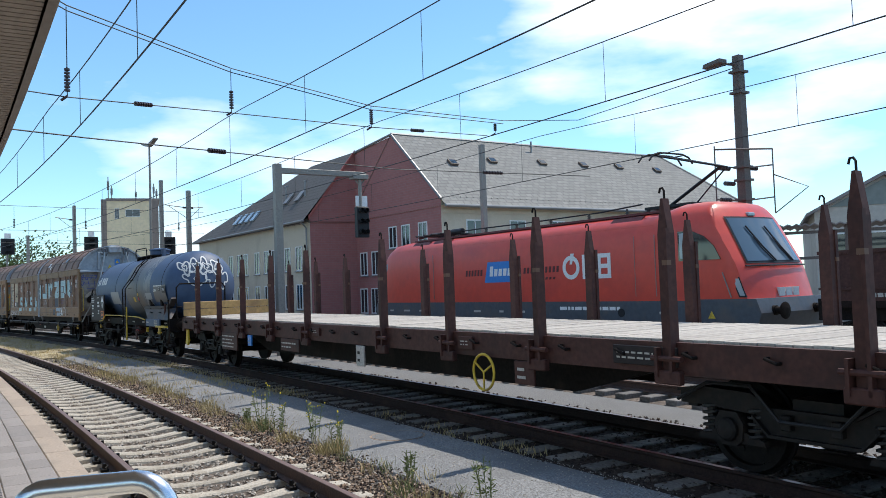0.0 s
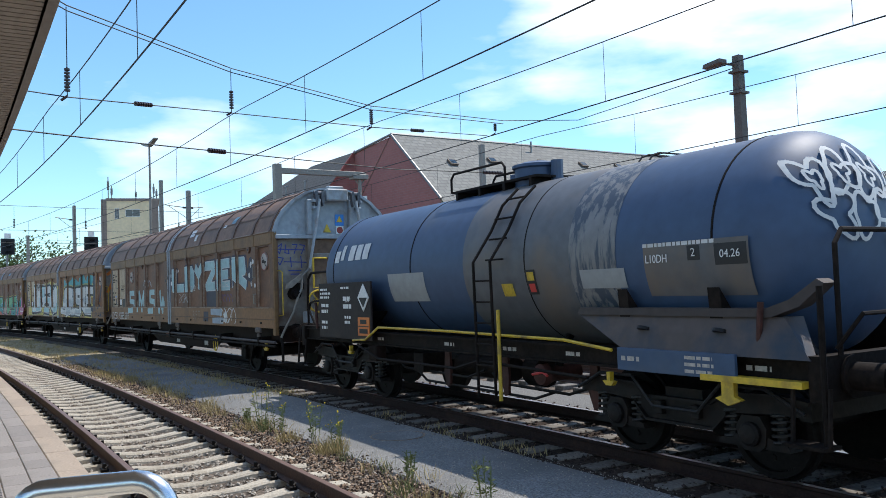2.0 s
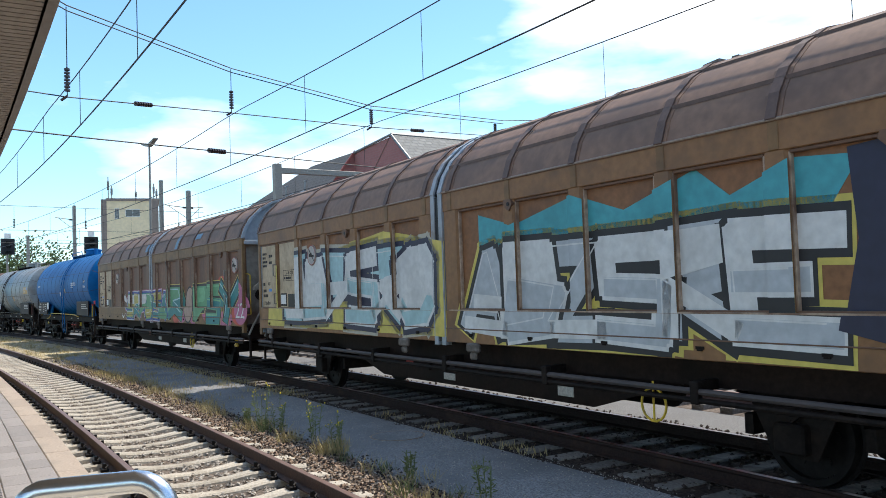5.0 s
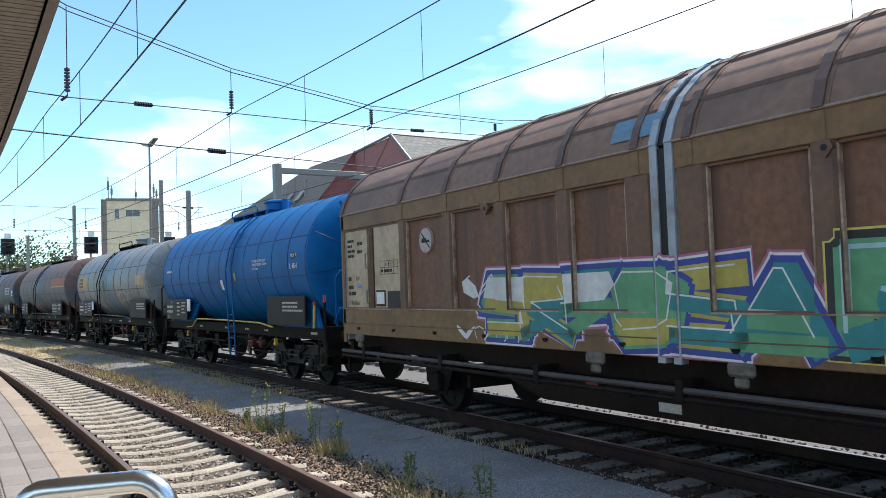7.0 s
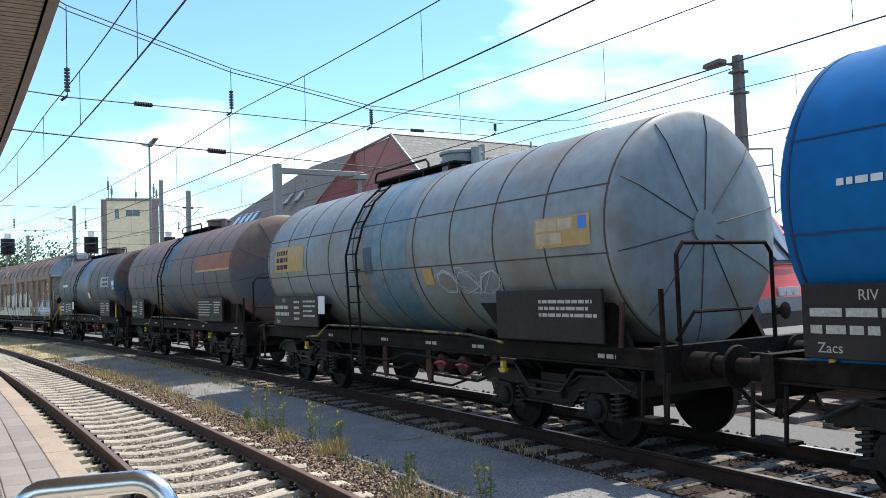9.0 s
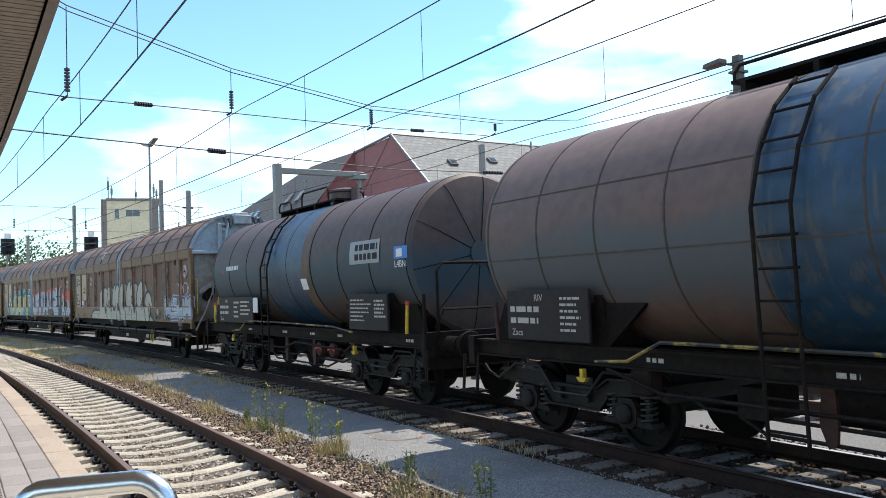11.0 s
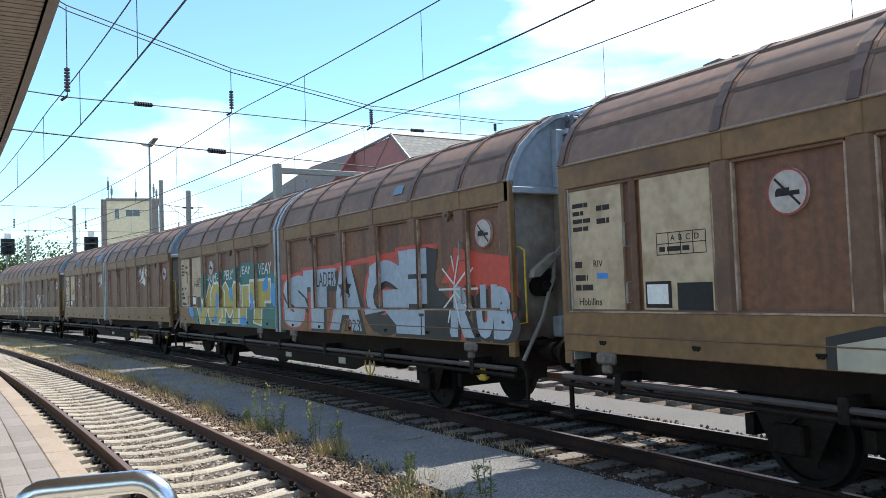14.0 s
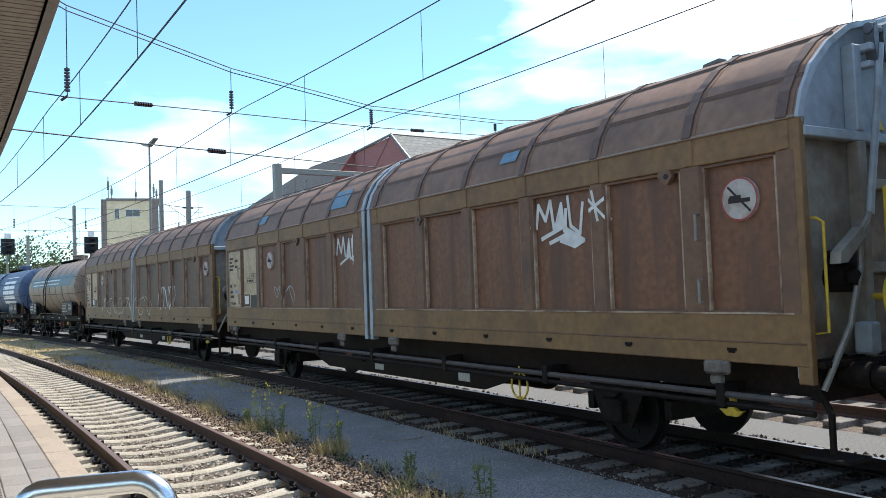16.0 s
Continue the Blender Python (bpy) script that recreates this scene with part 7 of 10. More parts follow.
def shell_bars(parent, r, cz, x0, x1, z0, z1, rows, mat, seed, lift=0.009):
    rng = random.Random(seed)
    bm = bmesh.new()
    h = (z1 - z0) / rows
    for k in range(rows):
        x = x0
        while x < x1 - 0.03:
            w = min(h * rng.uniform(0.5, 1.5), x1 - x)
            pts = []
            for z in (z0 + h * k + h * 0.15, z0 + h * k + h * 0.8):
                y = -math.sqrt(max(0.0, (r + lift) ** 2 - (z - cz) ** 2))
                pts += [(x, y, z), (x + w, y, z)]
            v = [bm.verts.new(p) for p in pts]
            bm.faces.new((v[0], v[1], v[3], v[2]))
            x += w + h * 0.25
    return part("lettering", bm, mat, parent)


def shell_ring(parent, r, cz, x0, x1, mat, label=""):
    bm = bmesh.new()
    seg, rows = 56, []
    for x in (x0, x1):
        rows.append([bm.verts.new((x, (r + 0.004) * math.cos(6.2832 * i / seg), cz + (r + 0.004) * math.sin(6.2832 * i / seg))) for i in range(seg)])
    for i in range(seg):
        bm.faces.new((rows[0][i], rows[0][(i + 1) % seg], rows[1][(i + 1) % seg], rows[1][i]))
    return part("spill_band", bm, mat, parent, label, True)


def shell_scrawl(parent, r, cz, x0, x1, z0, z1, mat, seed, width, n, dish=99.0):
    rng = random.Random(seed)
    bm = bmesh.new()
    w = (x1 - x0) / n
    for i in range(n):
        for _ in range(2):
            pts = curl(rng, x0 + w * i - 0.15 * w, z0 + rng.uniform(0, 0.1), w * 1.3, (z1 - z0) * 0.9, 12)
            fine = []
            for (ax, az), (bx, bz) in zip(pts, pts[1:]):
                fine += [(ax + (bx - ax) * t / 3, az + (bz - az) * t / 3) for t in range(3)]
            for quad in stroke(fine, width):
                v = []
                for x, z in quad:
                    ra = r if x < dish else r * math.sqrt(max(0.02, 1 - ((x - dish) / DISH) ** 2))
                    z = min(max(z, cz - ra * 0.95), cz + ra * 0.95)
                    v.append(bm.verts.new((x + (0.01 if x > dish else 0), -math.sqrt((ra + 0.014) ** 2 - (z - cz) ** 2), z)))
                bm.faces.new(v)
    return tagged(part("graffiti", bm, mat, parent), "white scribbled graffiti", kind="stuff")


M_TANKMID = surface("dark_blue_spill", (0.016, 0.052, 0.095), 0.45, grain=6, vary=0.25, stains=(0.075, 0.082, 0.088), stain_scale=1.3, stain_at=(0.52, 0.66), bump=0.04, streaks=True)
M_GREYMID = surface("blue_streaked_spill", (0.09, 0.17, 0.22), 0.45, grain=6, vary=0.2, stains=(0.19, 0.19, 0.18), stain_scale=1.5, bump=0.04)
M_ORANGESTAIN = surface("orange_rust_stain", (0.30, 0.075, 0.025), 0.6, grain=5, vary=0.25, stains=(0.13, 0.07, 0.05), stain_scale=0.9, bump=0.04)
M_RUSTRING = surface("rust_orange_ring", (0.115, 0.066, 0.042), 0.6, grain=5, vary=0.2, stains=(0.06, 0.055, 0.056), stain_scale=1.5, bump=0.04)
M_BLUEGREY = surface("faded_blue_grey", (0.075, 0.115, 0.14), 0.5, grain=5, vary=0.15, stains=(0.09, 0.085, 0.08), stain_scale=0.9, bump=0.04)
M_OCHRE = surface("ochre_panel", (0.45, 0.28, 0.10), 0.6, grain=8, vary=0.12, bump=0.02)
M_TANKPALE = surface("pale_tank_patch", (0.30, 0.31, 0.31), 0.5, grain=8, vary=0.1, bump=0.02)

def dome_loops(parent, blobs, width, mat, lift, label, filled=False):
    """Painted loops on the tank's front dome, drawn in (y, z) and carried onto the curve."""
    dish = VTG_B1 - DISH

    def carry(yy, z):
        rho = min(0.985, math.hypot(yy, z - VTG_Z) / VTG_R)
        return (dish + (DISH + lift) * math.sqrt(1 - rho * rho) + lift * 0.5, yy * (1 + lift), VTG_Z + (z - VTG_Z) * (1 + lift))
    bm = bmesh.new()
    for cy, cz, ry, rz, turn, seed in blobs:
        rng = random.Random(seed)
        ph, am = rng.uniform(0, 6), rng.uniform(0.16, 0.34)
        pts = []
        for i in range(41):
            a = 6.2832 * i / 40
            k = 1 + am * math.sin(3 * a + ph) + 0.5 * am * math.sin(5 * a - ph)
            u, v = ry * k * math.cos(a), rz * k * math.sin(a)
            pts.append((cy + u * math.cos(turn) - v * math.sin(turn), cz + u * math.sin(turn) + v * math.cos(turn)))
        if filled:
            for j in range(4):
                for p, q in zip(pts, pts[1:]):
                    quad = [(cy + (m[0] - cy) * f, cz + (m[1] - cz) * f) for m, f in ((p, j / 4 + 0.001), (p, (j + 1) / 4), (q, (j + 1) / 4), (q, j / 4 + 0.001))]
                    bm.faces.new([bm.verts.new(carry(*m)) for m in quad])
        else:
            for quad in stroke(pts, width):
                bm.faces.new([bm.verts.new(carry(*m)) for m in quad])
    return tagged(part("graffiti", bm, mat, parent, label), label, kind="stuff")


BUBBLES = [(a + 0.24, b + 0.02, c * 1.05, d, e, f) for a, b, c, d, e, f in [(-0.86, 2.80, 0.13, 0.20, 0.5, 1), (-0.72, 2.48, 0.15, 0.20, 0.2, 2), (-0.56, 2.86, 0.17, 0.19, -0.3, 3), (-0.42, 2.45, 0.15, 0.19, 0.0, 4),
           (-0.24, 2.84, 0.16, 0.24, 0.4, 5), (-0.06, 2.50, 0.18, 0.24, -0.4, 6), (0.12, 2.80, 0.16, 0.22, 0.3, 7), (0.30, 2.45, 0.15, 0.25, 0.2, 8)]]
dome_loops(vtg, BUBBLES, 0.038, P_WHITE, 0.02, "white bubble-letter graffiti outline")
dome_loops(vtg, [(a, b, c * 0.4, d * 0.4, e, f + 20) for a, b, c, d, e, f in BUBBLES[::2]], 0.03, P_WHITE, 0.022, "white inner strokes")
shell_ring(vtg, VTG_R, VTG_Z, 0.15, 2.5, M_CLAD, "brown-grey weathered cladding round the dome")
shell_ring(vtg, VTG_R, VTG_Z, 2.5, 3.3, M_STREAK, "pale streaked cladding")
# the brand mark on the flank: a slanted tick, a dot and three plain blocks
shell_patch(vtg, VTG_R, VTG_Z, -4.40, -4.20, 2.46, 2.68, P_WHITE, "brand_mark", 0.010)
shell_patch(vtg, VTG_R, VTG_Z, -4.14, -4.0, 2.50, 2.78, P_WHITE, "brand_mark", 0.010)
for k in range(3):
    shell_patch(vtg, VTG_R, VTG_Z, -3.80 + 0.29 * k, -3.57 + 0.29 * k, 2.48, 2.76, P_WHITE, "brand_mark", 0.010, "white brand block")
shell_patch(vtg, VTG_R, VTG_Z, -2.2, -1.0, 1.72, 2.18, M_TANKPALE, lift=0.007, label="pale repainted patch")
# hazard and data board over the rear bogie
bm = bmesh.new()
box(bm, -4.72, -2.48, -1.36, -1.32, 1.06, 2.08, 0.01)
board = part("data_board", bm, M_DARKPLATE, vtg, "dark data board with white lettering")
for row, (x0, x1, z0, z1, n) in enumerate(((-4.65, -4.1, 1.78, 2.0, 3), (-4.6, -4.2, 1.5, 1.72, 2), (-4.6, -4.3, 1.2, 1.4, 2), (-3.7, -3.1, 1.95, 2.02, 1), (-3.6, -3.15, 1.58, 1.86, 2), (-3.55, -3.2, 1.32, 1.5, 2))):
    bars("lettering", M_WHITE, board, x0, x1, z0, z1, -1.362, n, random.Random(40 + row), 0.55, 0.03)
writing("lettering", "RIV", 0.13, M_WHITE, board, on_side(-3.42, -1.3625, 1.76))
bm = bmesh.new()
prism(bm, [(-2.97, 1.80), (-2.75, 2.04), (-2.53, 1.80), (-2.75, 1.56)], -1.372, -1.36, "y")
part("hazard_diamond", bm, M_WHITE, board, "white and black hazard diamond")
bm = bmesh.new()
prism(bm, [(-2.91, 1.80), (-2.75, 1.80), (-2.59, 1.80), (-2.75, 1.63)], -1.377, -1.371, "y")
part("diamond_half", bm, M_BLACK, board)
bm = bmesh.new()
box(bm, -2.98, -2.54, -1.372, -1.36, 1.14, 1.46)
orange = part("hazard_plate", bm, M_HAZARD, board, "orange hazard plate")
bm = bmesh.new()
box(bm, -2.96, -2.56, -1.376, -1.371, 1.295, 1.31)
box(bm, -2.88, -2.64, -1.376, -1.371, 1.345, 1.42)
box(bm, -2.92, -2.60, -1.376, -1.371, 1.18, 1.26)
part("plate_marks", bm, M_BLACK, orange)
shell_patch(vtg, VTG_R, VTG_Z, 2.68, 3.42, 1.86, 2.08, M_TANKPALE, lift=0.010)
shell_patch(vtg, VTG_R, VTG_Z, 3.73, 5.08, 1.76, 2.32, M_CLAD, lift=0.008, label="worn lettered panel")
shell_bars(vtg, VTG_R, VTG_Z, 3.73, 4.7, 2.27, 2.33, 1, P_WHITE, 83, 0.012)
shell_patch(vtg, VTG_R, VTG_Z, 4.68, 5.06, 2.06, 2.27, P_BLACK, lift=0.011)
writing("lettering", "04.26", 0.11, M_WHITE, vtg, on_side(4.87, -1.178, 2.165))
shell_patch(vtg, VTG_R, VTG_Z, 4.34, 4.5, 2.12, 2.27, P_BLACK, lift=0.011)
writing("lettering", "2", 0.12, M_WHITE, vtg, on_side(4.42, -1.178, 2.195))
writing("lettering", "L10DH", 0.125, M_WHITE, vtg, on_side(3.92, -1.176, 2.15), squeeze=0.85)
bm = bmesh.new()
v = [bm.verts.new(p) for p in ((2.66, -1.17, 1.56), (5.43, -1.17, 1.56), (5.75, -1.30, 1.2), (3.5, -1.30, 1.2), (2.66, -0.9, 1.56), (5.43, -0.9, 1.56), (5.75, -1.2, 1.2), (3.5, -1.2, 1.2))]
for q in ((0, 1, 2, 3), (7, 6, 5, 4), (0, 4, 5, 1), (1, 5, 6, 2), (2, 6, 7, 3), (3, 7, 4, 0)):
    bm.faces.new([v[i] for i in q])
apron = part("apron", bm, M_APRON, vtg, "brown and blue worn saddle apron")
for x in (3.75, 4.75):
    bm = bmesh.new()
    cyl(bm, (x, -1.222, 1.44), (x, -1.232, 1.41), 0.07, 16)
    part("apron_hole", bm, M_BLACK, apron)
bm = bmesh.new()
prism(bm, [(2.66, 1.56), (5.3, 1.56), (5.6, 1.66), (5.85, 1.86), (5.78, 1.9), (5.5, 1.72), (5.25, 1.64), (2.7, 1.64)], -1.2, -1.02, "y")
part("saddle_flange", bm, M_FLANGE, apron, "riveted saddle flange")
bm = bmesh.new()
box(bm, 3.45, 5.0, -1.345, -1.30, 0.98, 1.22, 0.006)
plate = part("data_plate", bm, M_TANKSLATE, vtg, "blue sill plate with white marks")
bars("lettering", M_PALE, plate, 3.52, 3.9, 1.07, 1.15, -1.347, 1, random.Random(4), 0.6, 0.03)
bars("lettering", M_PALE, plate, 4.4, 4.8, 1.0, 1.2, -1.347, 3, random.Random(5), 0.5, 0.02)
for y in (-1.08, 0.62):
    bm = bmesh.new()
    tube(bm, [(-5.95, y, 1.24), (-5.98, y, 1.75), (-5.92, y, 2.2), (-5.75, y, 2.32), (-4.75, y, 2.32)], 0.026, 8)
    part("platform_rail", bm, M_UNDER, vtg, "grey tube rail of the rear platform")
    bm = bmesh.new()
    tube(bm, [(-5.6, y, 1.24), (-5.92, y, 1.55), (-5.85, y, 1.70), (-5.6, y, 1.74), (-4.75, y, 1.74)], 0.022, 8)
    part("platform_rail", bm, M_UNDER, vtg)
bm = bmesh.new()
box(bm, -5.95, -4.95, -1.2, 1.2, 1.21, 1.245)
part("rear_platform", bm, M_UNDER, vtg)
bm = bmesh.new()
tube(bm, [(1.41, -1.46, 0.45), (1.41, -1.46, 1.62)], 0.025, 6)
part("ladder_foot", bm, M_YELLOW, vtg, "yellow ladder foot")
bm = bmesh.new()
box(bm, 4.6, 5.7, -1.36, -1.24, 0.96, 1.02)
prism(bm, [(4.75, 0.8), (4.9, 0.74), (5.05, 0.8), (4.97, 0.83), (4.97, 0.96), (4.83, 0.96), (4.83, 0.83)], -1.34, -1.28, "y")
part("lifting_lug", bm, M_YELLOW, vtg, "yellow lifting lug")
shell_patch(vtg, VTG_R, VTG_Z, 1.62, 1.82, 1.8, 2.12, P_BLACK, lift=0.010)
shell_patch(vtg, VTG_R, VTG_Z, 1.65, 1.79, 1.98, 2.09, M_YELLOW, lift=0.014)
shell_patch(vtg, VTG_R, VTG_Z, 1.66, 1.78, 1.83, 1.94, M_SIGNRED, lift=0.014)
shell_patch(vtg, VTG_R, VTG_Z, 1.05, 1.3, 1.78, 1.95, M_YELLOW, lift=0.012)

for x0, x1, z0, z1, rows in ((-4.98, -4.45, 2.62, 2.71, 1), (4.92, 4.97, 2.66, 2.76, 1)):
    shell_bars(blue, 1.44, 2.56, x0, x1, z0, z1, rows, P_WHITE, 90)
shell_patch(blue, 1.44, 2.56, 4.68, 4.90, 2.62, 2.76, P_BLACK, lift=0.009)
writing("lettering", "08.26", 0.085, M_WHITE, blue, on_side(4.79, -1.454, 2.69))
writing("lettering", "L 4BH", 0.15, M_WHITE, blue, on_side(4.82, -1.456, 2.47))
for k, line in enumerate(("CISTERNU JE POVOLENO", "VYPRAZDNOVAT TLAKEM", "MAX.: 3 bar")):
    writing("lettering", line, 0.085, M_WHITE, blue, on_side(2.42, -1.456, 2.665 - 0.085 * k), squeeze=0.9, align="LEFT")
shell_patch(blue, 1.44, 2.56, 0.02, 0.2, 2.05, 2.3, M_WHITE, lift=0.012, label="small white warning sign")
shell_patch(blue, 1.44, 2.56, 1.1, 1.22, 2.25, 2.45, M_YELLOW, lift=0.012)

shell_ring(grey, 1.40, 2.53, -0.45, 0.95, M_GREYMID, "blue-streaked spill band under the dome")
shell_patch(grey, 1.40, 2.53, 4.2, 5.2, 2.36, 2.72, M_OCHRE, label="ochre lettered panel")
for x0, x1, z0, z1, mt in ((4.24, 4.62, 2.56, 2.69, M_BEIGE), (4.64, 4.9, 2.56, 2.69, M_BEIGE), (4.24, 4.7, 2.4, 2.53, M_BEIGE), (5.0, 5.14, 2.55, 2.7, M_BLUESIGN)):
    shell_patch(grey, 1.40, 2.53, x0, x1, z0, z1, mt, lift=0.010)
shell_patch(grey, 1.40, 2.53, -4.85, -3.25, 2.36, 2.88, M_OCHRE)
shell_bars(grey, 1.40, 2.53, -4.75, -4.1, 2.4, 2.84, 3, M_DARKPLATE, 95)
shell_patch(grey, 1.40, 2.53, -0.55, -0.25, 2.2, 2.65, M_TANKMID, lift=0.010)
shell_patch(grey, 1.40, 2.53, 1.38, 1.65, 1.98, 2.22, M_OCHRE, lift=0.010)
shell_scrawl(grey, 1.40, 2.53, 1.75, 3.3, 1.78, 2.18, P_SILVER, 96, 0.014, 3)

shell_ring(rusty, 1.40, 2.53, -0.95, 0.25, M_TANKMID, "dark blue spill band under the dome")
shell_patch(rusty, 1.40, 2.53, 2.6, 5.3, 2.62, 3.0, M_ORANGESTAIN, "stain", label="orange rust stain")
shell_patch(rusty, 1.40, 2.53, 2.6, 5.3, 2.565, 2.615, M_OCHRE, "stripe")

shell_ring(dark, 1.34, 2.48, 1.1, 1.5, M_RUSTRING, "rust-orange edge of the spill")
shell_ring(dark, 1.34, 2.48, -1.0, 1.1, M_TANKMID, "dark blue spill band under the dome")
shell_patch(dark, 1.34, 2.48, 3.34, 4.47, 2.39, 2.79, M_TANKPALE, "faded_panel", lift=0.010, label="faded pale lettered panel")
shell_bars(dark, 1.34, 2.48, 3.55, 4.4, 2.43, 2.76, 2, M_DARKPLATE, 99, 0.014)
shell_patch(dark, 1.34, 2.48, 4.98, 5.42, 2.42, 2.62, M_BLUESIGN, lift=0.010)
shell_patch(dark, 1.34, 2.48, 5.06, 5.25, 2.45, 2.58, M_WHITE, lift=0.014)
writing("lettering", "L4BN", 0.16, M_WHITE, dark, on_side(5.18, -1.352, 2.33))
shell_bars(dark, 1.34, 2.48, -3.71, -2.8, 2.50, 2.66, 1, P_WHITE, 97)
shell_patch(dark, 1.34, 2.48, -4.1, -3.9, 2.47, 2.53, M_ORANGESTAIN, "stripe")
shell_patch(dark, 1.34, 2.48, 1.0, 1.3, 1.98, 2.2, M_WHITE, lift=0.012, label="small white warning sign")
shell_patch(tan_tank, 1.36, 2.5, -4.6, 4.6, 2.6, 3.1, M_BLUEGREY, "stripe")
shell_bars(tan_tank, 1.36, 2.5, -4.0, 2.0, 2.65, 3.0, 1, P_WHITE, 98)
shell_patch(last_tank, 1.36, 2.5, 1.0, 4.0, 1.6, 3.4, M_WHITE, "stripe")


# ---- platform, canopy, barrier ----
EDGE_LAT, PLAT_Z = -6.57, 0.55


def make_platform():
    base = thing("platform", "paved station platform with a pale concrete edge", "platform", kind="structure")
    bm = bmesh.new()
    ribbon(bm, -120, 20, 1.5, [(-20, PLAT_Z - 0.012), (EDGE_LAT - 0.05, PLAT_Z - 0.012), (EDGE_LAT - 0.03, PLAT_Z - 0.08), (EDGE_LAT - 0.03, -0.36)])
    part("platform_core", bm, M_CONCRETE, base)
    rng = random.Random(11)
    bm = bmesh.new()
    box(bm, -0.494, 0.494, -0.11, 0.11, -0.09, 0.0, 0.008)
    kerb = mesh_of("kerb_stone", bm, M_KERB)
    bm = bmesh.new()
    box(bm, -0.196, 0.196, -0.097, 0.097, -0.06, 0.0, 0.006)
    paver = mesh_of("paver", bm, M_PAVER)
    bm = bmesh.new()
    box(bm, -0.196, 0.196, -0.097, 0.097, -0.06, 0.002, 0.006)
    for k in range(7):
        box(bm, -0.18 + 0.055 * k, -0.16 + 0.055 * k, -0.085, 0.085, 0.0, 0.012)
    grooved = mesh_of("tactile_paver", bm, M_PAVER)
    for i in range(70):
        s = 4.0 - i * 1.0
        x, y, yaw = on_track(s, EDGE_LAT - 0.11)
        ob = new("kerb_stone", kerb)
        ob.parent, ob.matrix_basis = base, pose(x, y, PLAT_Z + rng.uniform(-0.002, 0.002), 0, 0, yaw)
    for i in range(36):
        for j in range(10):
            s = -4.0 - i * 0.4
            x, y, yaw = on_track(s + 0.2 * (j % 2), EDGE_LAT - 0.322 - 0.2 * j)
            ob = new("paver", grooved if j in (2, 3) else paver)
            ob.parent, ob.matrix_basis = base, pose(x, y, PLAT_Z + rng.uniform(-0.003, 0.002), 0, 0, yaw)
    bm = bmesh.new()
    ribbon(bm, -120, -18.3, 1.5, [(-14, PLAT_Z - 0.003), (EDGE_LAT - 0.225, PLAT_Z - 0.003)])
    ribbon(bm, -18.3, 20, 1.5, [(-14, PLAT_Z - 0.006), (EDGE_LAT - 2.222, PLAT_Z - 0.006)])
    part("far_paving", bm, M_PAVER, base)


def make_canopy():
    base = thing("platform_canopy", "flat platform canopy with a slatted beige soffit", "canopy", kind="structure")
    bm = bmesh.new()
    ribbon(bm, -42, 12, 1.0, [(-6.93, 3.98), (-6.86, 3.98), (-6.86, 4.30), (-6.93, 4.32), (-13, 4.5), (-13, 4.06), (-6.93, 4.06)])
    part("roof_slab", bm, M_CANOPYEDGE, base)
    v, f = [], []
    s = -30.0
    while s < 4:
        a, b = on_track(s, -6.94), on_track(s, -12.8)
        c, d = on_track(s + 0.085, -6.94), on_track(s + 0.085, -12.8)
        k = len(v)
        for p in (a, b, d, c):
            v.append((p[0], p[1], 4.055))
        for p in (a, b, d, c):
            v.append((p[0], p[1], 4.02))
        f += [[k + i for i in q] for q in ((0, 1, 2, 3), (7, 6, 5, 4), (0, 4, 5, 1), (1, 5, 6, 2), (2, 6, 7, 3), (3, 7, 4, 0))]
        s += 0.105
    me = bpy.data.meshes.new("slats")
    me.from_pydata(v, [], f)
    me.materials.append(M_CANOPY)
    ob = new("slats", me)
    ob.parent = base
    tagged(ob, kind="stuff")
    for s in (2.0, -8.0, -18.0, -28.0, -38.0):
        x, y, yaw = on_track(s, -10.5)
        bm = bmesh.new()
        cyl(bm, (x, y, PLAT_Z - 0.01), (x, y, 4.1), 0.12, 16)
        part("column", bm, M_STEEL, base)


def make_barrier():
    base = thing("barrier", "polished stainless steel tube barrier on the platform", "railing")
    bm = bmesh.new()
    a, b = Vector((-2.395, 0.115, 0)), Vector((-2.195, 0.455, 0))
    along = (b - a).normalized()
    pts = [a + Vector((0, 0, PLAT_Z - 0.005)), a + Vector((0, 0, 1.37))]
    for k in range(1, 7):
        t = math.pi / 2 * k / 6
        pts.append(a + along * 0.085 * (1 - math.cos(t)) + Vector((0, 0, 1.365 + 0.095 * math.sin(t))))
    for k in range(0, 6):
        t = math.pi / 2 * k / 6
        pts.append(b - along * 0.085 * (1 - math.sin(t)) + Vector((0, 0, 1.38 + 0.095 * math.cos(t))))
    pts += [b + Vector((0, 0, 1.385)), b + Vector((0, 0, PLAT_Z - 0.005))]
    tube(bm, pts, 0.029, 20)
    part("bent_tube", bm, M_CHROME, base, "", True)
    for p in (a, b):
        bm = bmesh.new()
        cyl(bm, (p.x, p.y, PLAT_Z - 0.006), (p.x, p.y, PLAT_Z + 0.012), 0.06, 20)
        part("foot_plate", bm, M_CHROME, base)
    bm = bmesh.new()
    tube(bm, [a + Vector((0, 0, 1.02)), b + Vector((0, 0, 1.02))], 0.018, 12)
    part("mid_rail", bm, M_CHROME, base, "", True)


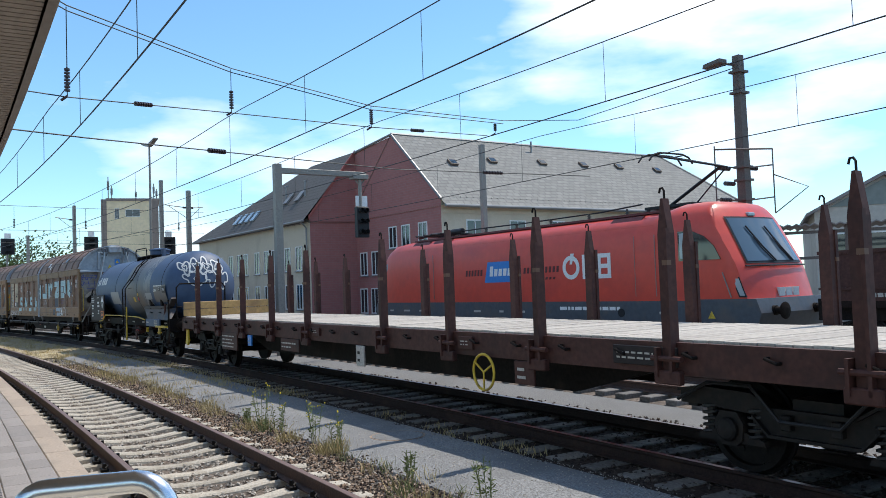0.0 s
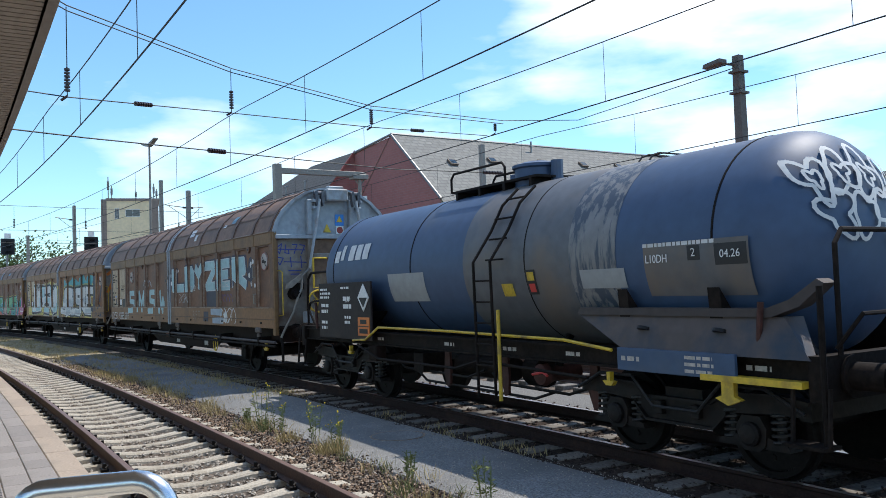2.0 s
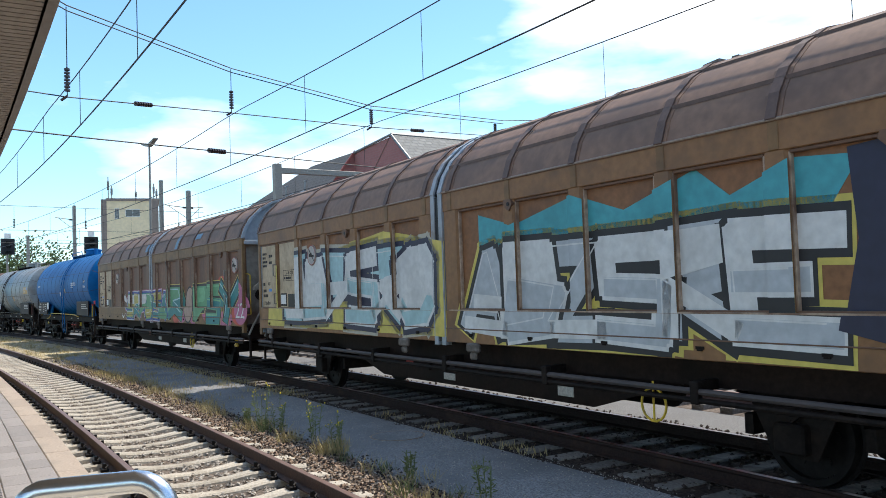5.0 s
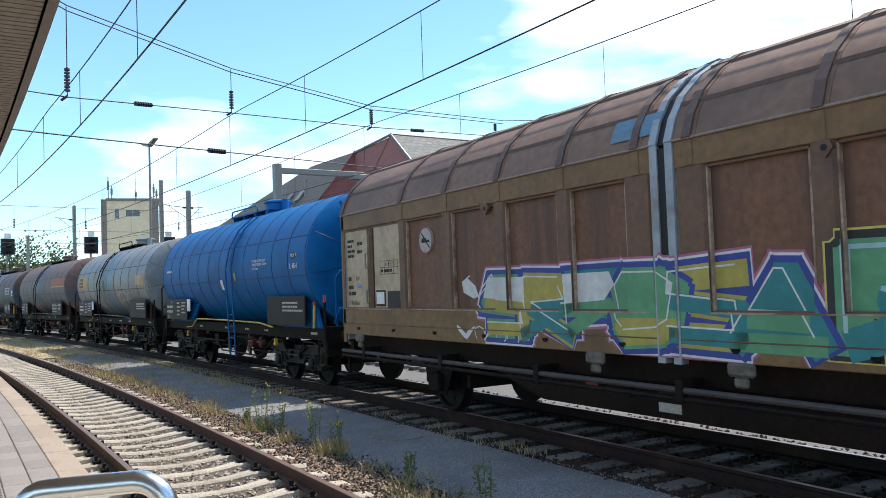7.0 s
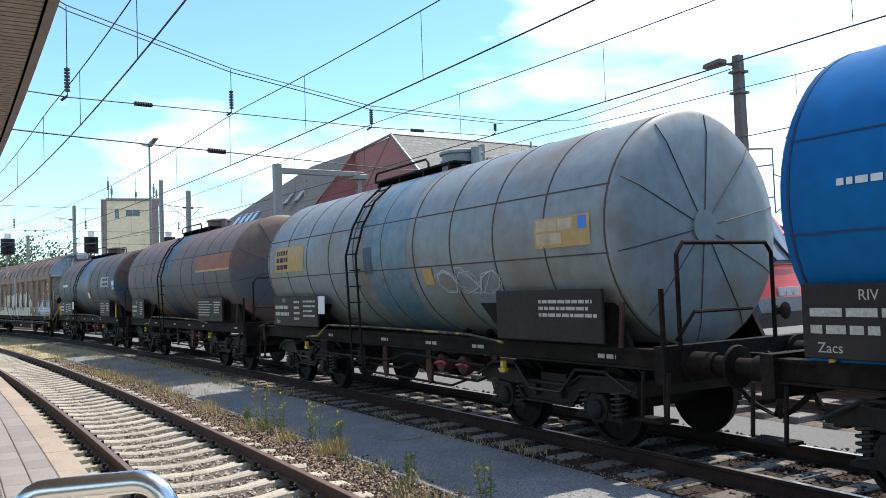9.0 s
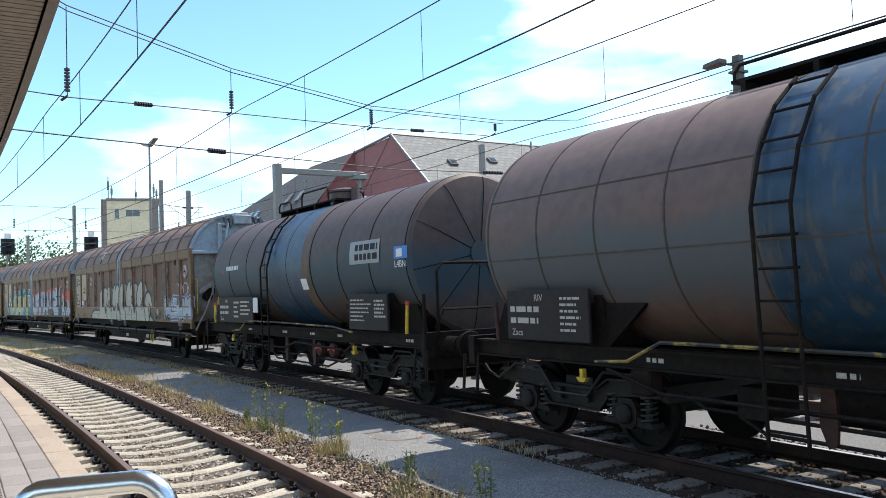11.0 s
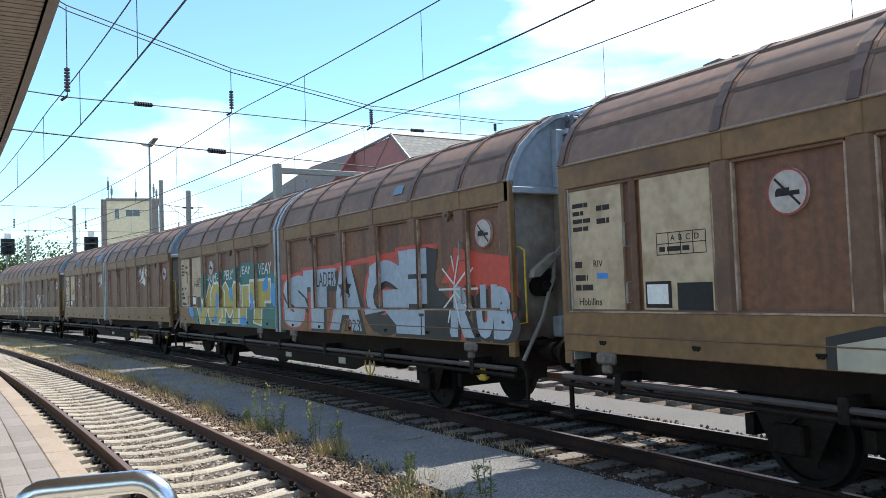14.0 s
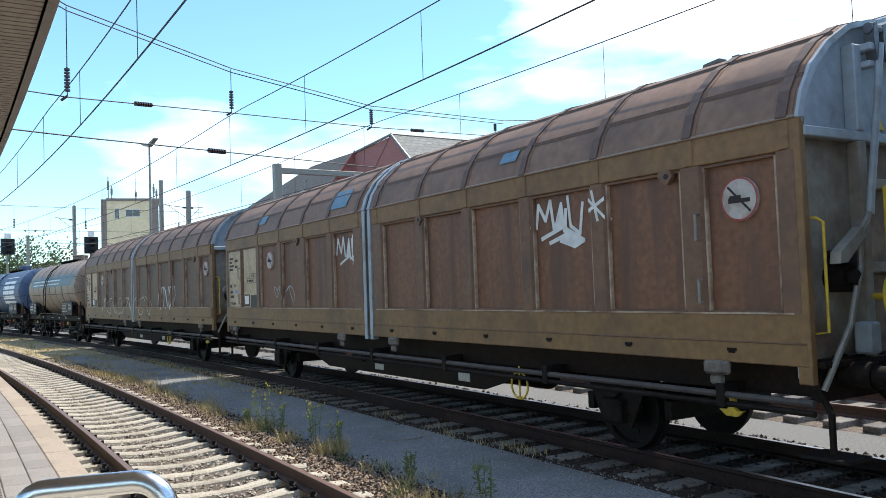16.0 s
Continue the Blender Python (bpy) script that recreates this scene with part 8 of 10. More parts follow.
# ---- locomotive ----
def make_loco():
    x, y, yaw = on_track(-23.1, 11.1)
    L = thing("locomotive", "red electric locomotive with dark grey skirt, standing on a siding", "locomotive", m=pose(x, y, 0, 0, 0, yaw))
    side = [(-1.46, 1.32), (-1.47, 2.6), (-1.42, 3.45), (-1.30, 3.68), (-0.98, 3.88)]
    crown_x, crown_z = [-9.35, -6.9, 6.2, 6.9, 9.5], [3.9, 3.9, 3.9, 4.06, 4.06]
    nose_x = [7.0, 7.7, 8.05, 8.2, 8.32, 8.42, 9.12, 9.22, 9.32, 9.40]
    nose_z = [4.06, 4.03, 3.93, 3.80, 3.64, 3.50, 2.27, 1.95, 1.62, 1.30]
    tail_x = [-9.38, -9.3, -9.15, -8.75, -8.2, -7.6]
    tail_z = [1.60, 1.95, 2.45, 3.2, 3.7, 3.95]
    half_prof = [(0, 3.9), (0.35, 3.885), (0.7, 3.86), (0.95, 3.80), (1.15, 3.72), (1.28, 3.61), (1.36, 3.5), (1.41, 3.35), (1.44, 3.2), (1.46, 2.85), (1.475, 2.5), (1.475, 1.8), (1.46, 1.32)]
    prof = [(-a, b) for a, b in reversed(half_prof)] + half_prof[1:]

    def roll_back(yy):
        return 0.22 * (abs(yy) / 1.4) ** 2.4

    def nose_at(yy, z):
        """How far forward the nose reaches at a height."""
        return float(np.interp(-z, [-v for v in nose_z], nose_x)) - roll_back(yy)
    secs = [-9.38, -9.3, -9.2, -9.05, -8.85, -8.6, -8.3, -8.0, -7.6, -6.9, 0.0, 6.2, 6.55, 6.9, 7.3, 7.6] + [7.8 + 0.05 * k for k in range(33)]
    bm = bmesh.new()
    loops = []
    for xx in secs:
        row = []
        wf = float(np.interp(xx, [-9.38, -8.9, -8.0, 7.6, 8.6, 9.4], [0.90, 0.96, 1.0, 1.0, 0.985, 0.955]))
        crown = float(np.interp(xx, crown_x, crown_z))
        for a, b in prof:
            z = 1.32 + (b - 1.32) * (crown - 1.32) / 2.58 if b > 2.5 else b
            if xx > 7:
                z = min(z, max(1.3, float(np.interp(xx + roll_back(a), nose_x, nose_z))))
            elif xx < -7:
                z = min(z, max(1.3, float(np.interp(xx - roll_back(a), tail_x, tail_z))))
            row.append(bm.verts.new((xx, a * wf, z)))
        loops.append(row)
    for a, b in zip(loops, loops[1:]):
        for i in range(len(a) - 1):
            bm.faces.new((a[i], a[i + 1], b[i + 1], b[i]))
        bm.faces.new((a[-1], a[0], b[0], b[-1]))
    bm.faces.new(loops[0])
    bm.faces.new(loops[-1][::-1])
    part("body", bm, M_LOCORED, L, "glossy red body shell", True)
    bm = bmesh.new()
    prism(bm, [(-9.3, 1.3), (-9.45, 1.05), (-9.3, 0.62), (-8.0, 0.5), (8.2, 0.5), (9.4, 0.6), (9.55, 1.0), (9.42, 1.36), (-9.3, 1.32)], -1.46, 1.46, "y")
    part("skirt", bm, M_LOCOGREY, L, "dark grey skirt")
    # windows
    def nose_sheet(half_low, half_top, z0, z1, lift):
        bm = bmesh.new()
        rows = []
        for u in range(9):
            z = z0 + (z1 - z0) * u / 8
            h = half_low + (half_top - half_low) * u / 8
            rows.append([bm.verts.new((nose_at(h * v / 8, z) + lift, h * v / 8, z + lift * 0.5)) for v in range(-8, 9)])
        for a, b in zip(rows, rows[1:]):
            for i in range(16):
                bm.faces.new((a[i], a[i + 1], b[i + 1], b[i]))
        return bm
    rim = part("windscreen_frame", nose_sheet(1.16, 1.06, 2.25, 3.53, 0.016), M_BLACK, L, "black windscreen frame", True)
    wind = part("windscreen", nose_sheet(1.11, 1.01, 2.31, 3.48, 0.026), M_WINDSCREEN, L, "sloping windscreen with bluish sky reflection in its colour", True)
    for y0 in (-0.15, 0.62):
        bm = bmesh.new()
        tube(bm, [(nose_at(y0 + dy, z) + 0.06, y0 + dy, z + 0.02) for dy, z in ((0, 2.3), (-0.22, 2.7), (-0.42, 3.25))], 0.022, 6)
        tube(bm, [(nose_at(y0 + dy, z) + 0.07, y0 + dy, z + 0.02) for dy, z in ((-0.1, 2.3), (-0.3, 2.65), (-0.36, 2.95))], 0.016, 6)
        part("wiper", bm, M_BLACK, wind)
    bm = bmesh.new()
    tube(bm, [(nose_at(yy, 2.2) + 0.06, yy, 2.2) for yy in (-1.25, -0.9, -0.4, 0.0, 0.4, 0.9, 1.25)], 0.024, 6)
    part("front_rail", bm, M_BLACK, L)
    bm = bmesh.new()
    box(bm, 8.30, 8.42, -0.14, 0.14, 3.56, 3.66, 0.02)
    part("top_lamp", bm, M_PANE, L)
    bm = bmesh.new()
    prism(bm, [(7.15, 2.40), (7.15, 3.22), (7.6, 3.2), (7.98, 3.04), (8.28, 2.76), (8.47, 2.40)], -1.482, -1.40, "y")
    part("side_window", bm, M_GLASS, L)
    bm = bmesh.new()
    prism(bm, [(7.2, 2.47), (7.2, 3.16), (7.6, 3.15), (7.6, 2.47)], -1.486, -1.41, "y")
    part("side_window", bm, M_PANE, L, "cab window with a bright reflection in its colour")
    bm = bmesh.new()
    prism(bm, [(-8.75, 2.35), (-8.62, 3.0), (-8.35, 3.0), (-8.35, 2.35)], -1.44, -1.36, "y")
    part("side_window", bm, M_PANE, L)
    bm = bmesh.new()
    prism(bm, [(8.93, 1.40), (8.72, 1.92), (8.96, 1.92), (9.14, 1.40)], -1.435, -1.25, "y")
    head = part("headlight", bm, M_BLACK, L, "black-framed slanted headlight")
    bm = bmesh.new()
    prism(bm, [(8.96, 1.44), (8.77, 1.88), (8.94, 1.88), (9.10, 1.44)], -1.439, -1.25, "y")
    part("lens", bm, M_PANE, head)
    # grilles, doors, seams
    for xx in (-6.1, -4.6, 5.0):
        bm = bmesh.new()
        prism(bm, [(xx - 0.65, 3.46), (xx - 0.45, 3.80), (xx + 0.7, 3.80), (xx + 0.7, 3.46)], -1.36, -1.28, "y")
        for v in bm.verts:
            v.co.y += (v.co.z - 3.46) * 0.72
        part("air_grille", bm, M_LOCOVENT, L, "dark louvred air intake")
    for xx in (-4.75, 6.35):
        bm = bmesh.new()
        tube(bm, [(xx, -1.485, 1.45), (xx, -1.485, 3.2)], 0.012, 6)
        tube(bm, [(xx - 0.75, -1.482, 1.45), (xx - 0.75, -1.482, 3.2)], 0.008, 6)
        part("door_rail", bm, M_STEEL, L)
    bm = bmesh.new()
    tube(bm, [(8.5, -1.475, 2.05), (8.72, -1.46, 1.4)], 0.018, 6)
    part("hand_rail", bm, M_STEEL, L)
    bm = bmesh.new()
    box(bm, -7.6, 6.5, -1.372, -1.35, 3.44, 3.475)
    part("roof_gutter", bm, M_LOCORED, L)
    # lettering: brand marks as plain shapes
    bm = bmesh.new()
    prism(bm, [(-1.45, 2.02), (-1.25, 2.76), (0.35, 2.76), (0.15, 2.02)], -1.486, -1.48, "y")
    part("blue_panel", bm, M_BLUESIGN, L, "slanted blue panel")
    bm = bmesh.new()
    for k in range(5):
        xx = -1.15 + 0.25 * k
        h = 0.36 if k == 0 else 0.26
        prism(bm, [(xx, 2.24), (xx + 0.04, 2.24 + h), (xx + 0.22, 2.24 + h), (xx + 0.18, 2.24)], -1.489, -1.484, "y")
    part("panel_mark", bm, M_WHITE, L)
    bm = bmesh.new()
    for x0, x1, z0, z1 in ((-2.6, -1.6, 2.28, 2.5), (0.7, 2.4, 2.28, 2.48), (1.6, 2.2, 2.05, 2.13)):
        k = x0
        while k < x1:
            prism(bm, [(k, z0), (k + 0.03, z1), (k + 0.13, z1), (k + 0.1, z0)], -1.486, -1.48, "y")
            k += 0.18
    part("side_mark", bm, M_LOCOVENT, L)
    bm = bmesh.new()
    ring_flat(bm, 3.0, -1.482, 2.40, 0.24, 0.38, 0.005, 24)
    part("emblem_ring", bm, M_WHITE, L, "large white ring")
    for x0 in (3.5, 4.15):
        bm = bmesh.new()
        for dx in (0, 0.40):
            box(bm, x0 + dx, x0 + dx + 0.13, -1.487, -1.48, 2.02, 2.78)
        for z in (2.02, 2.33, 2.65):
            box(bm, x0 + 0.12, x0 + 0.41, -1.4868, -1.48, z, z + 0.13)
        part("emblem_block", bm, M_WHITE, L, "white emblem block")
    bm = bmesh.new()
    prism(bm, [(3.0, 2.84), (3.15, 2.84), (3.05, 2.5), (2.95, 2.5)], -1.488, -1.482, "y")
    part("side_emblem", bm, M_WHITE, L, "large pale railway emblem")
    bm = bmesh.new()
    for k in range(3):
        box(bm, 9.28, nose_at(0.4, 1.5) + 0.035, -0.42 + 0.3 * k, -0.17 + 0.3 * k, 1.40, 1.62)
    part("front_emblem", bm, M_WHITE, L)
    bars("lettering", M_WHITE, L, 2.4, 5.0, 1.02, 1.17, -1.462, 1, random.Random(2), 0.7, 0.05)
    rng = random.Random(8)
    for xx in (-8.2, -7.1, -5.9, -2.2, -0.7, 0.4, 6.4):
        bm = bmesh.new()
        box(bm, xx, xx + rng.uniform(0.2, 0.5), -1.464, -1.45, 0.95, 1.02)
        part("small_mark", bm, M_PALE, L)
    for xx in (5.0, 7.6, -5.6):
        bm = bmesh.new()
        disc(bm, xx, -1.462, 0.98, 0.13, 0.01)
        part("skirt_socket", bm, M_BLACK, L)
    bm = bmesh.new()
    prism(bm, [(8.0, 0.85), (8.22, 0.85), (8.11, 1.05)], -1.468, -1.46, "y")
    part("warning_triangle", bm, M_YELLOW, L)
    # bogies
    for xc in (-4.95, 4.95):
        bm = bmesh.new()
        box(bm, xc - 2.4, xc + 2.4, -1.2, 1.2, 0.35, 0.75)
        b = part("bogie", bm, M_UNDER, L)
        for dx in (-1.5, 1.5):
            bm = bmesh.new()
            for sg in (-1, 1):
                lathe(bm, [(0.70 * sg, 0.2), (0.70 * sg, 0.6), (0.82 * sg, 0.575), (0.82 * sg, 0.2)], 28, "y", (xc + dx, 0, 0.575))
            part("wheel", bm, M_WHEEL, b, "", True)
    for end in (1, -1):
        for yy in (-0.875, 0.875):
            ob = new("buffer", BUFFER)
            ob.parent, ob.matrix_basis = L, pose(end * 9.25, yy, 1.05, 0, 0, 0 if end > 0 else 180)
    # roof gear
    bm = bmesh.new()
    box(bm, -7.0, 6.6, -0.85, 0.85, 3.86, 3.93)
    part("roof_deck", bm, M_LOCOVENT, L)
    bm = bmesh.new()
    tube(bm, [(-5.0, -0.6, 4.1), (-3.0, -0.6, 4.12), (0, -0.6, 4.1), (3.5, -0.6, 4.12), (5.2, -0.6, 4.2)], 0.025, 6)
    part("roof_busbar", bm, M_BLACK, L)
    for xx in (-4.2, -2.4, -0.6, 1.2, 3.0, 4.6):
        bm = bmesh.new()
        for k in range(3):
            cyl(bm, (xx, -0.6, 3.92 + 0.06 * k), (xx, -0.6, 3.95 + 0.06 * k), 0.07, 10)
        cyl(bm, (xx, -0.6, 3.9), (xx, -0.6, 4.12), 0.035, 8)
        part("roof_insulator", bm, M_INSUL, L)
    bm = bmesh.new()
    tube(bm, [(-7.2, -0.5, 4.05), (-6.2, -0.45, 4.15), (-5.0, -0.5, 4.1)], 0.05, 8)
    tube(bm, [(-7.2, 0.5, 4.05), (-6.2, 0.45, 4.15), (-5.0, 0.5, 4.1)], 0.05, 8)
    cyl(bm, (-4.6, -0.6, 4.12), (-3.9, -0.6, 4.12), 0.12, 12)
    for xx in (-7.0, -6.4, -5.8, -5.2):
        cyl(bm, (xx, -0.8, 4.12), (xx, 0.8, 4.12), 0.04, 8)
    part("folded_pantograph", bm, M_BLACK, L)
    # raised pantograph
    bm = bmesh.new()
    box(bm, 5.2, 6.9, -0.5, 0.5, 4.02, 4.1)
    for xx in (5.3, 6.8):
        for yy in (-0.45, 0.45):
            cyl(bm, (xx, yy, 3.88), (xx, yy, 4.05), 0.06, 8)
    pan = part("pantograph", bm, M_BLACK, L, "raised black single-arm pantograph")
    for name, pts, r in (("lower_arm", [(5.75, 0, 4.12), (7.55, 0, 5.05)], 0.05), ("thrust_rod", [(6.7, 0, 4.12), (7.65, 0, 4.95)], 0.022),
                         ("upper_arm", [(7.7, -0.05, 5.0), (7.45, -0.1, 5.08), (5.6, -0.28, 5.62)], 0.028), ("upper_arm", [(7.7, 0.05, 5.0), (7.45, 0.1, 5.08), (5.6, 0.28, 5.62)], 0.028)):
        bm = bmesh.new()
        tube(bm, pts, r, 8)
        part(name, bm, M_BLACK, pan)
    bm = bmesh.new()
    for xx in (5.45, 5.85):
        tube(bm, [(xx, -0.95, 5.42), (xx, -0.78, 5.6), (xx, -0.5, 5.68), (xx, 0.5, 5.68), (xx, 0.78, 5.6), (xx, 0.95, 5.42)], 0.028, 6)
    tube(bm, [(5.45, -0.5, 5.64), (5.85, -0.5, 5.64)], 0.02, 6)
    tube(bm, [(5.45, 0.5, 5.64), (5.85, 0.5, 5.64)], 0.02, 6)
    part("collector_head", bm, M_BLACK, pan)
    stretch = 1.045
    done = set()
    for ob in L.children_recursive:
        if ob.data is BUFFER:
            ob.location.x *= stretch
        elif ob.data.name not in done:
            done.add(ob.data.name)
            ob.data.transform(Matrix.Diagonal((stretch, 1, 1, 1)))
    return L


def make_gondola():
    x, y, yaw = on_track(-6.7, 11.1)
    g = thing("open_wagon", "rusty brown open wagon coupled to the locomotive", "freight wagon", m=pose(x, y, 0, 0, 0, yaw))
    bm = bmesh.new()
    box(bm, -5.2, 6.5, -1.4, 1.4, 1.15, 1.3)
    part("floor_frame", bm, M_UNDERBROWN, g)
    for yy in (-1.4, 1.36):
        bm = bmesh.new()
        box(bm, -5.2, 6.5, yy, yy + 0.04, 1.3, 2.38)
        part("side_wall", bm, M_RUSTBROWN, g)
    bm = bmesh.new()
    box(bm, -5.2, -5.16, -1.36, 1.36, 1.3, 2.38)
    box(bm, 6.46, 6.5, -1.36, 1.36, 1.3, 2.38)
    part("end_wall", bm, M_RUSTBROWN, g)
    for k in range(8):
        bm = bmesh.new()
        xx = -5.1 + k * 1.63
        box(bm, xx, xx + 0.12, -1.46, -1.4, 1.15, 2.38, 0.01)
        part("post", bm, M_RUSTBROWN, g)
    bm = bmesh.new()
    box(bm, -5.22, 6.52, -1.44, -1.34, 2.36, 2.44)
    box(bm, -5.22, 6.52, -1.45, -1.41, 1.55, 1.60)
    part("top_rail", bm, M_RUSTBROWN, g)
    bm = bmesh.new()
    box(bm, -5.0, 6.3, -1.2, 1.2, 0.85, 1.15)
    part("frame", bm, M_UNDER, g)
    bars("lettering", M_PALE, g, -4.2, -3.2, 1.35, 1.5, -1.403, 1, random.Random(4))
    for xx in (-3.4, 4.2):
        add_bogie(g, xx)
    bm = bmesh.new()
    box(bm, -5.35, -5.2, -1.3, 1.3, 0.85, 1.35)
    part("headstock", bm, M_UNDER, g)


# ---- buildings ----
def brick_surface(name, a, b, joint, w, h, bumpy=0.3, depth=0.02):
    """Small regular units too far off to pick apart: courses with joints."""
    m = surface(name, a, 0.9, grain=3.0, vary=0.12, bump=0)
    n, l = m.node_tree.nodes, m.node_tree.links
    bs = n["Principled BSDF"]
    t = n.new("ShaderNodeTexBrick")
    t.inputs["Color1"].default_value, t.inputs["Color2"].default_value, t.inputs["Mortar"].default_value = (*a, 1), (*b, 1), (*joint, 1)
    t.inputs["Scale"].default_value = 1.0
    t.inputs["Brick Width"].default_value, t.inputs["Row Height"].default_value = w, h
    t.inputs["Mortar Size"].default_value = h * 0.09
    uv = n.new("ShaderNodeUVMap")
    l.new(uv.outputs[0], t.inputs["Vector"])
    old = bs.inputs["Base Color"].links[0].from_socket
    mx = n.new("ShaderNodeMixRGB")
    mx.blend_type, mx.inputs[0].default_value = "MIX", 0.55
    l.new(old, mx.inputs[1])
    l.new(t.outputs["Color"], mx.inputs[2])
    l.new(mx.outputs[0], bs.inputs["Base Color"])
    bn = n.new("ShaderNodeBump")
    bn.inputs["Strength"].default_value, bn.inputs["Distance"].default_value, bn.invert = bumpy, depth, True
    l.new(t.outputs["Fac"], bn.inputs["Height"])
    l.new(bn.outputs[0], bs.inputs["Normal"])
    return m


def lay_uv(ob):
    """Metre-true coordinates on every face: along its level line and up its slope."""
    me = ob.data
    uv = me.uv_layers.new(name="UVMap")
    for p in me.polygons:
        nrm = p.normal
        u = Vector((0, 0, 1)).cross(nrm)
        u = Vector((1, 0, 0)) if u.length < 1e-4 else u.normalized()
        v = nrm.cross(u)
        for li in p.loop_indices:
            co = me.vertices[me.loops[li].vertex_index].co
            uv.data[li].uv = (co.dot(u), co.dot(v))
    return ob


def window_on(parent, origin, along, out, u0, u1, z0, z1, frame_mat=None, panes=2, sill=True):
    """A recessed-looking casement on a wall: frame, panes and a sill. along, out: unit vectors of the wall."""
    def bx(bm, a0, a1, d0, d1, b0, b1):
        pts = [origin + along * a + out * d + Vector((0, 0, b)) for a in (a0, a1) for d in (d0, d1) for b in (b0, b1)]
        v = [bm.verts.new(p) for p in pts]
        for q in ((0, 1, 3, 2), (4, 6, 7, 5), (0, 4, 5, 1), (2, 3, 7, 6), (0, 2, 6, 4), (1, 5, 7, 3)):
            bm.faces.new([v[i] for i in q])
    fm = frame_mat or M_WHITE
    bm = bmesh.new()
    t = 0.07
    bx(bm, u0, u1, 0.0, 0.05, z1 - t, z1)
    bx(bm, u0, u1, 0.0, 0.05, z0, z0 + t)
    bx(bm, u0, u0 + t, 0.0, 0.05, z0 + t, z1 - t)
    bx(bm, u1 - t, u1, 0.0, 0.05, z0 + t, z1 - t)
    for k in range(1, panes):
        c = u0 + (u1 - u0) * k / panes
        bx(bm, c - 0.03, c + 0.03, 0.0, 0.045, z0 + t, z1 - t)
    win = part("window", bm, fm, parent)
    for k in range(panes):
        bm = bmesh.new()
        a = u0 + (u1 - u0) * k / panes + 0.03
        b = u0 + (u1 - u0) * (k + 1) / panes - 0.03
        bx(bm, a, b, 0.004, 0.015, z0 + t, z1 - t)
        part("pane", bm, M_GLASS, win)
    if sill:
        bm = bmesh.new()
        bx(bm, u0 - 0.06, u1 + 0.06, 0.0, 0.12, z0 - 0.07, z0 - 0.002)
        part("sill", bm, M_ZINC, win)
    return win


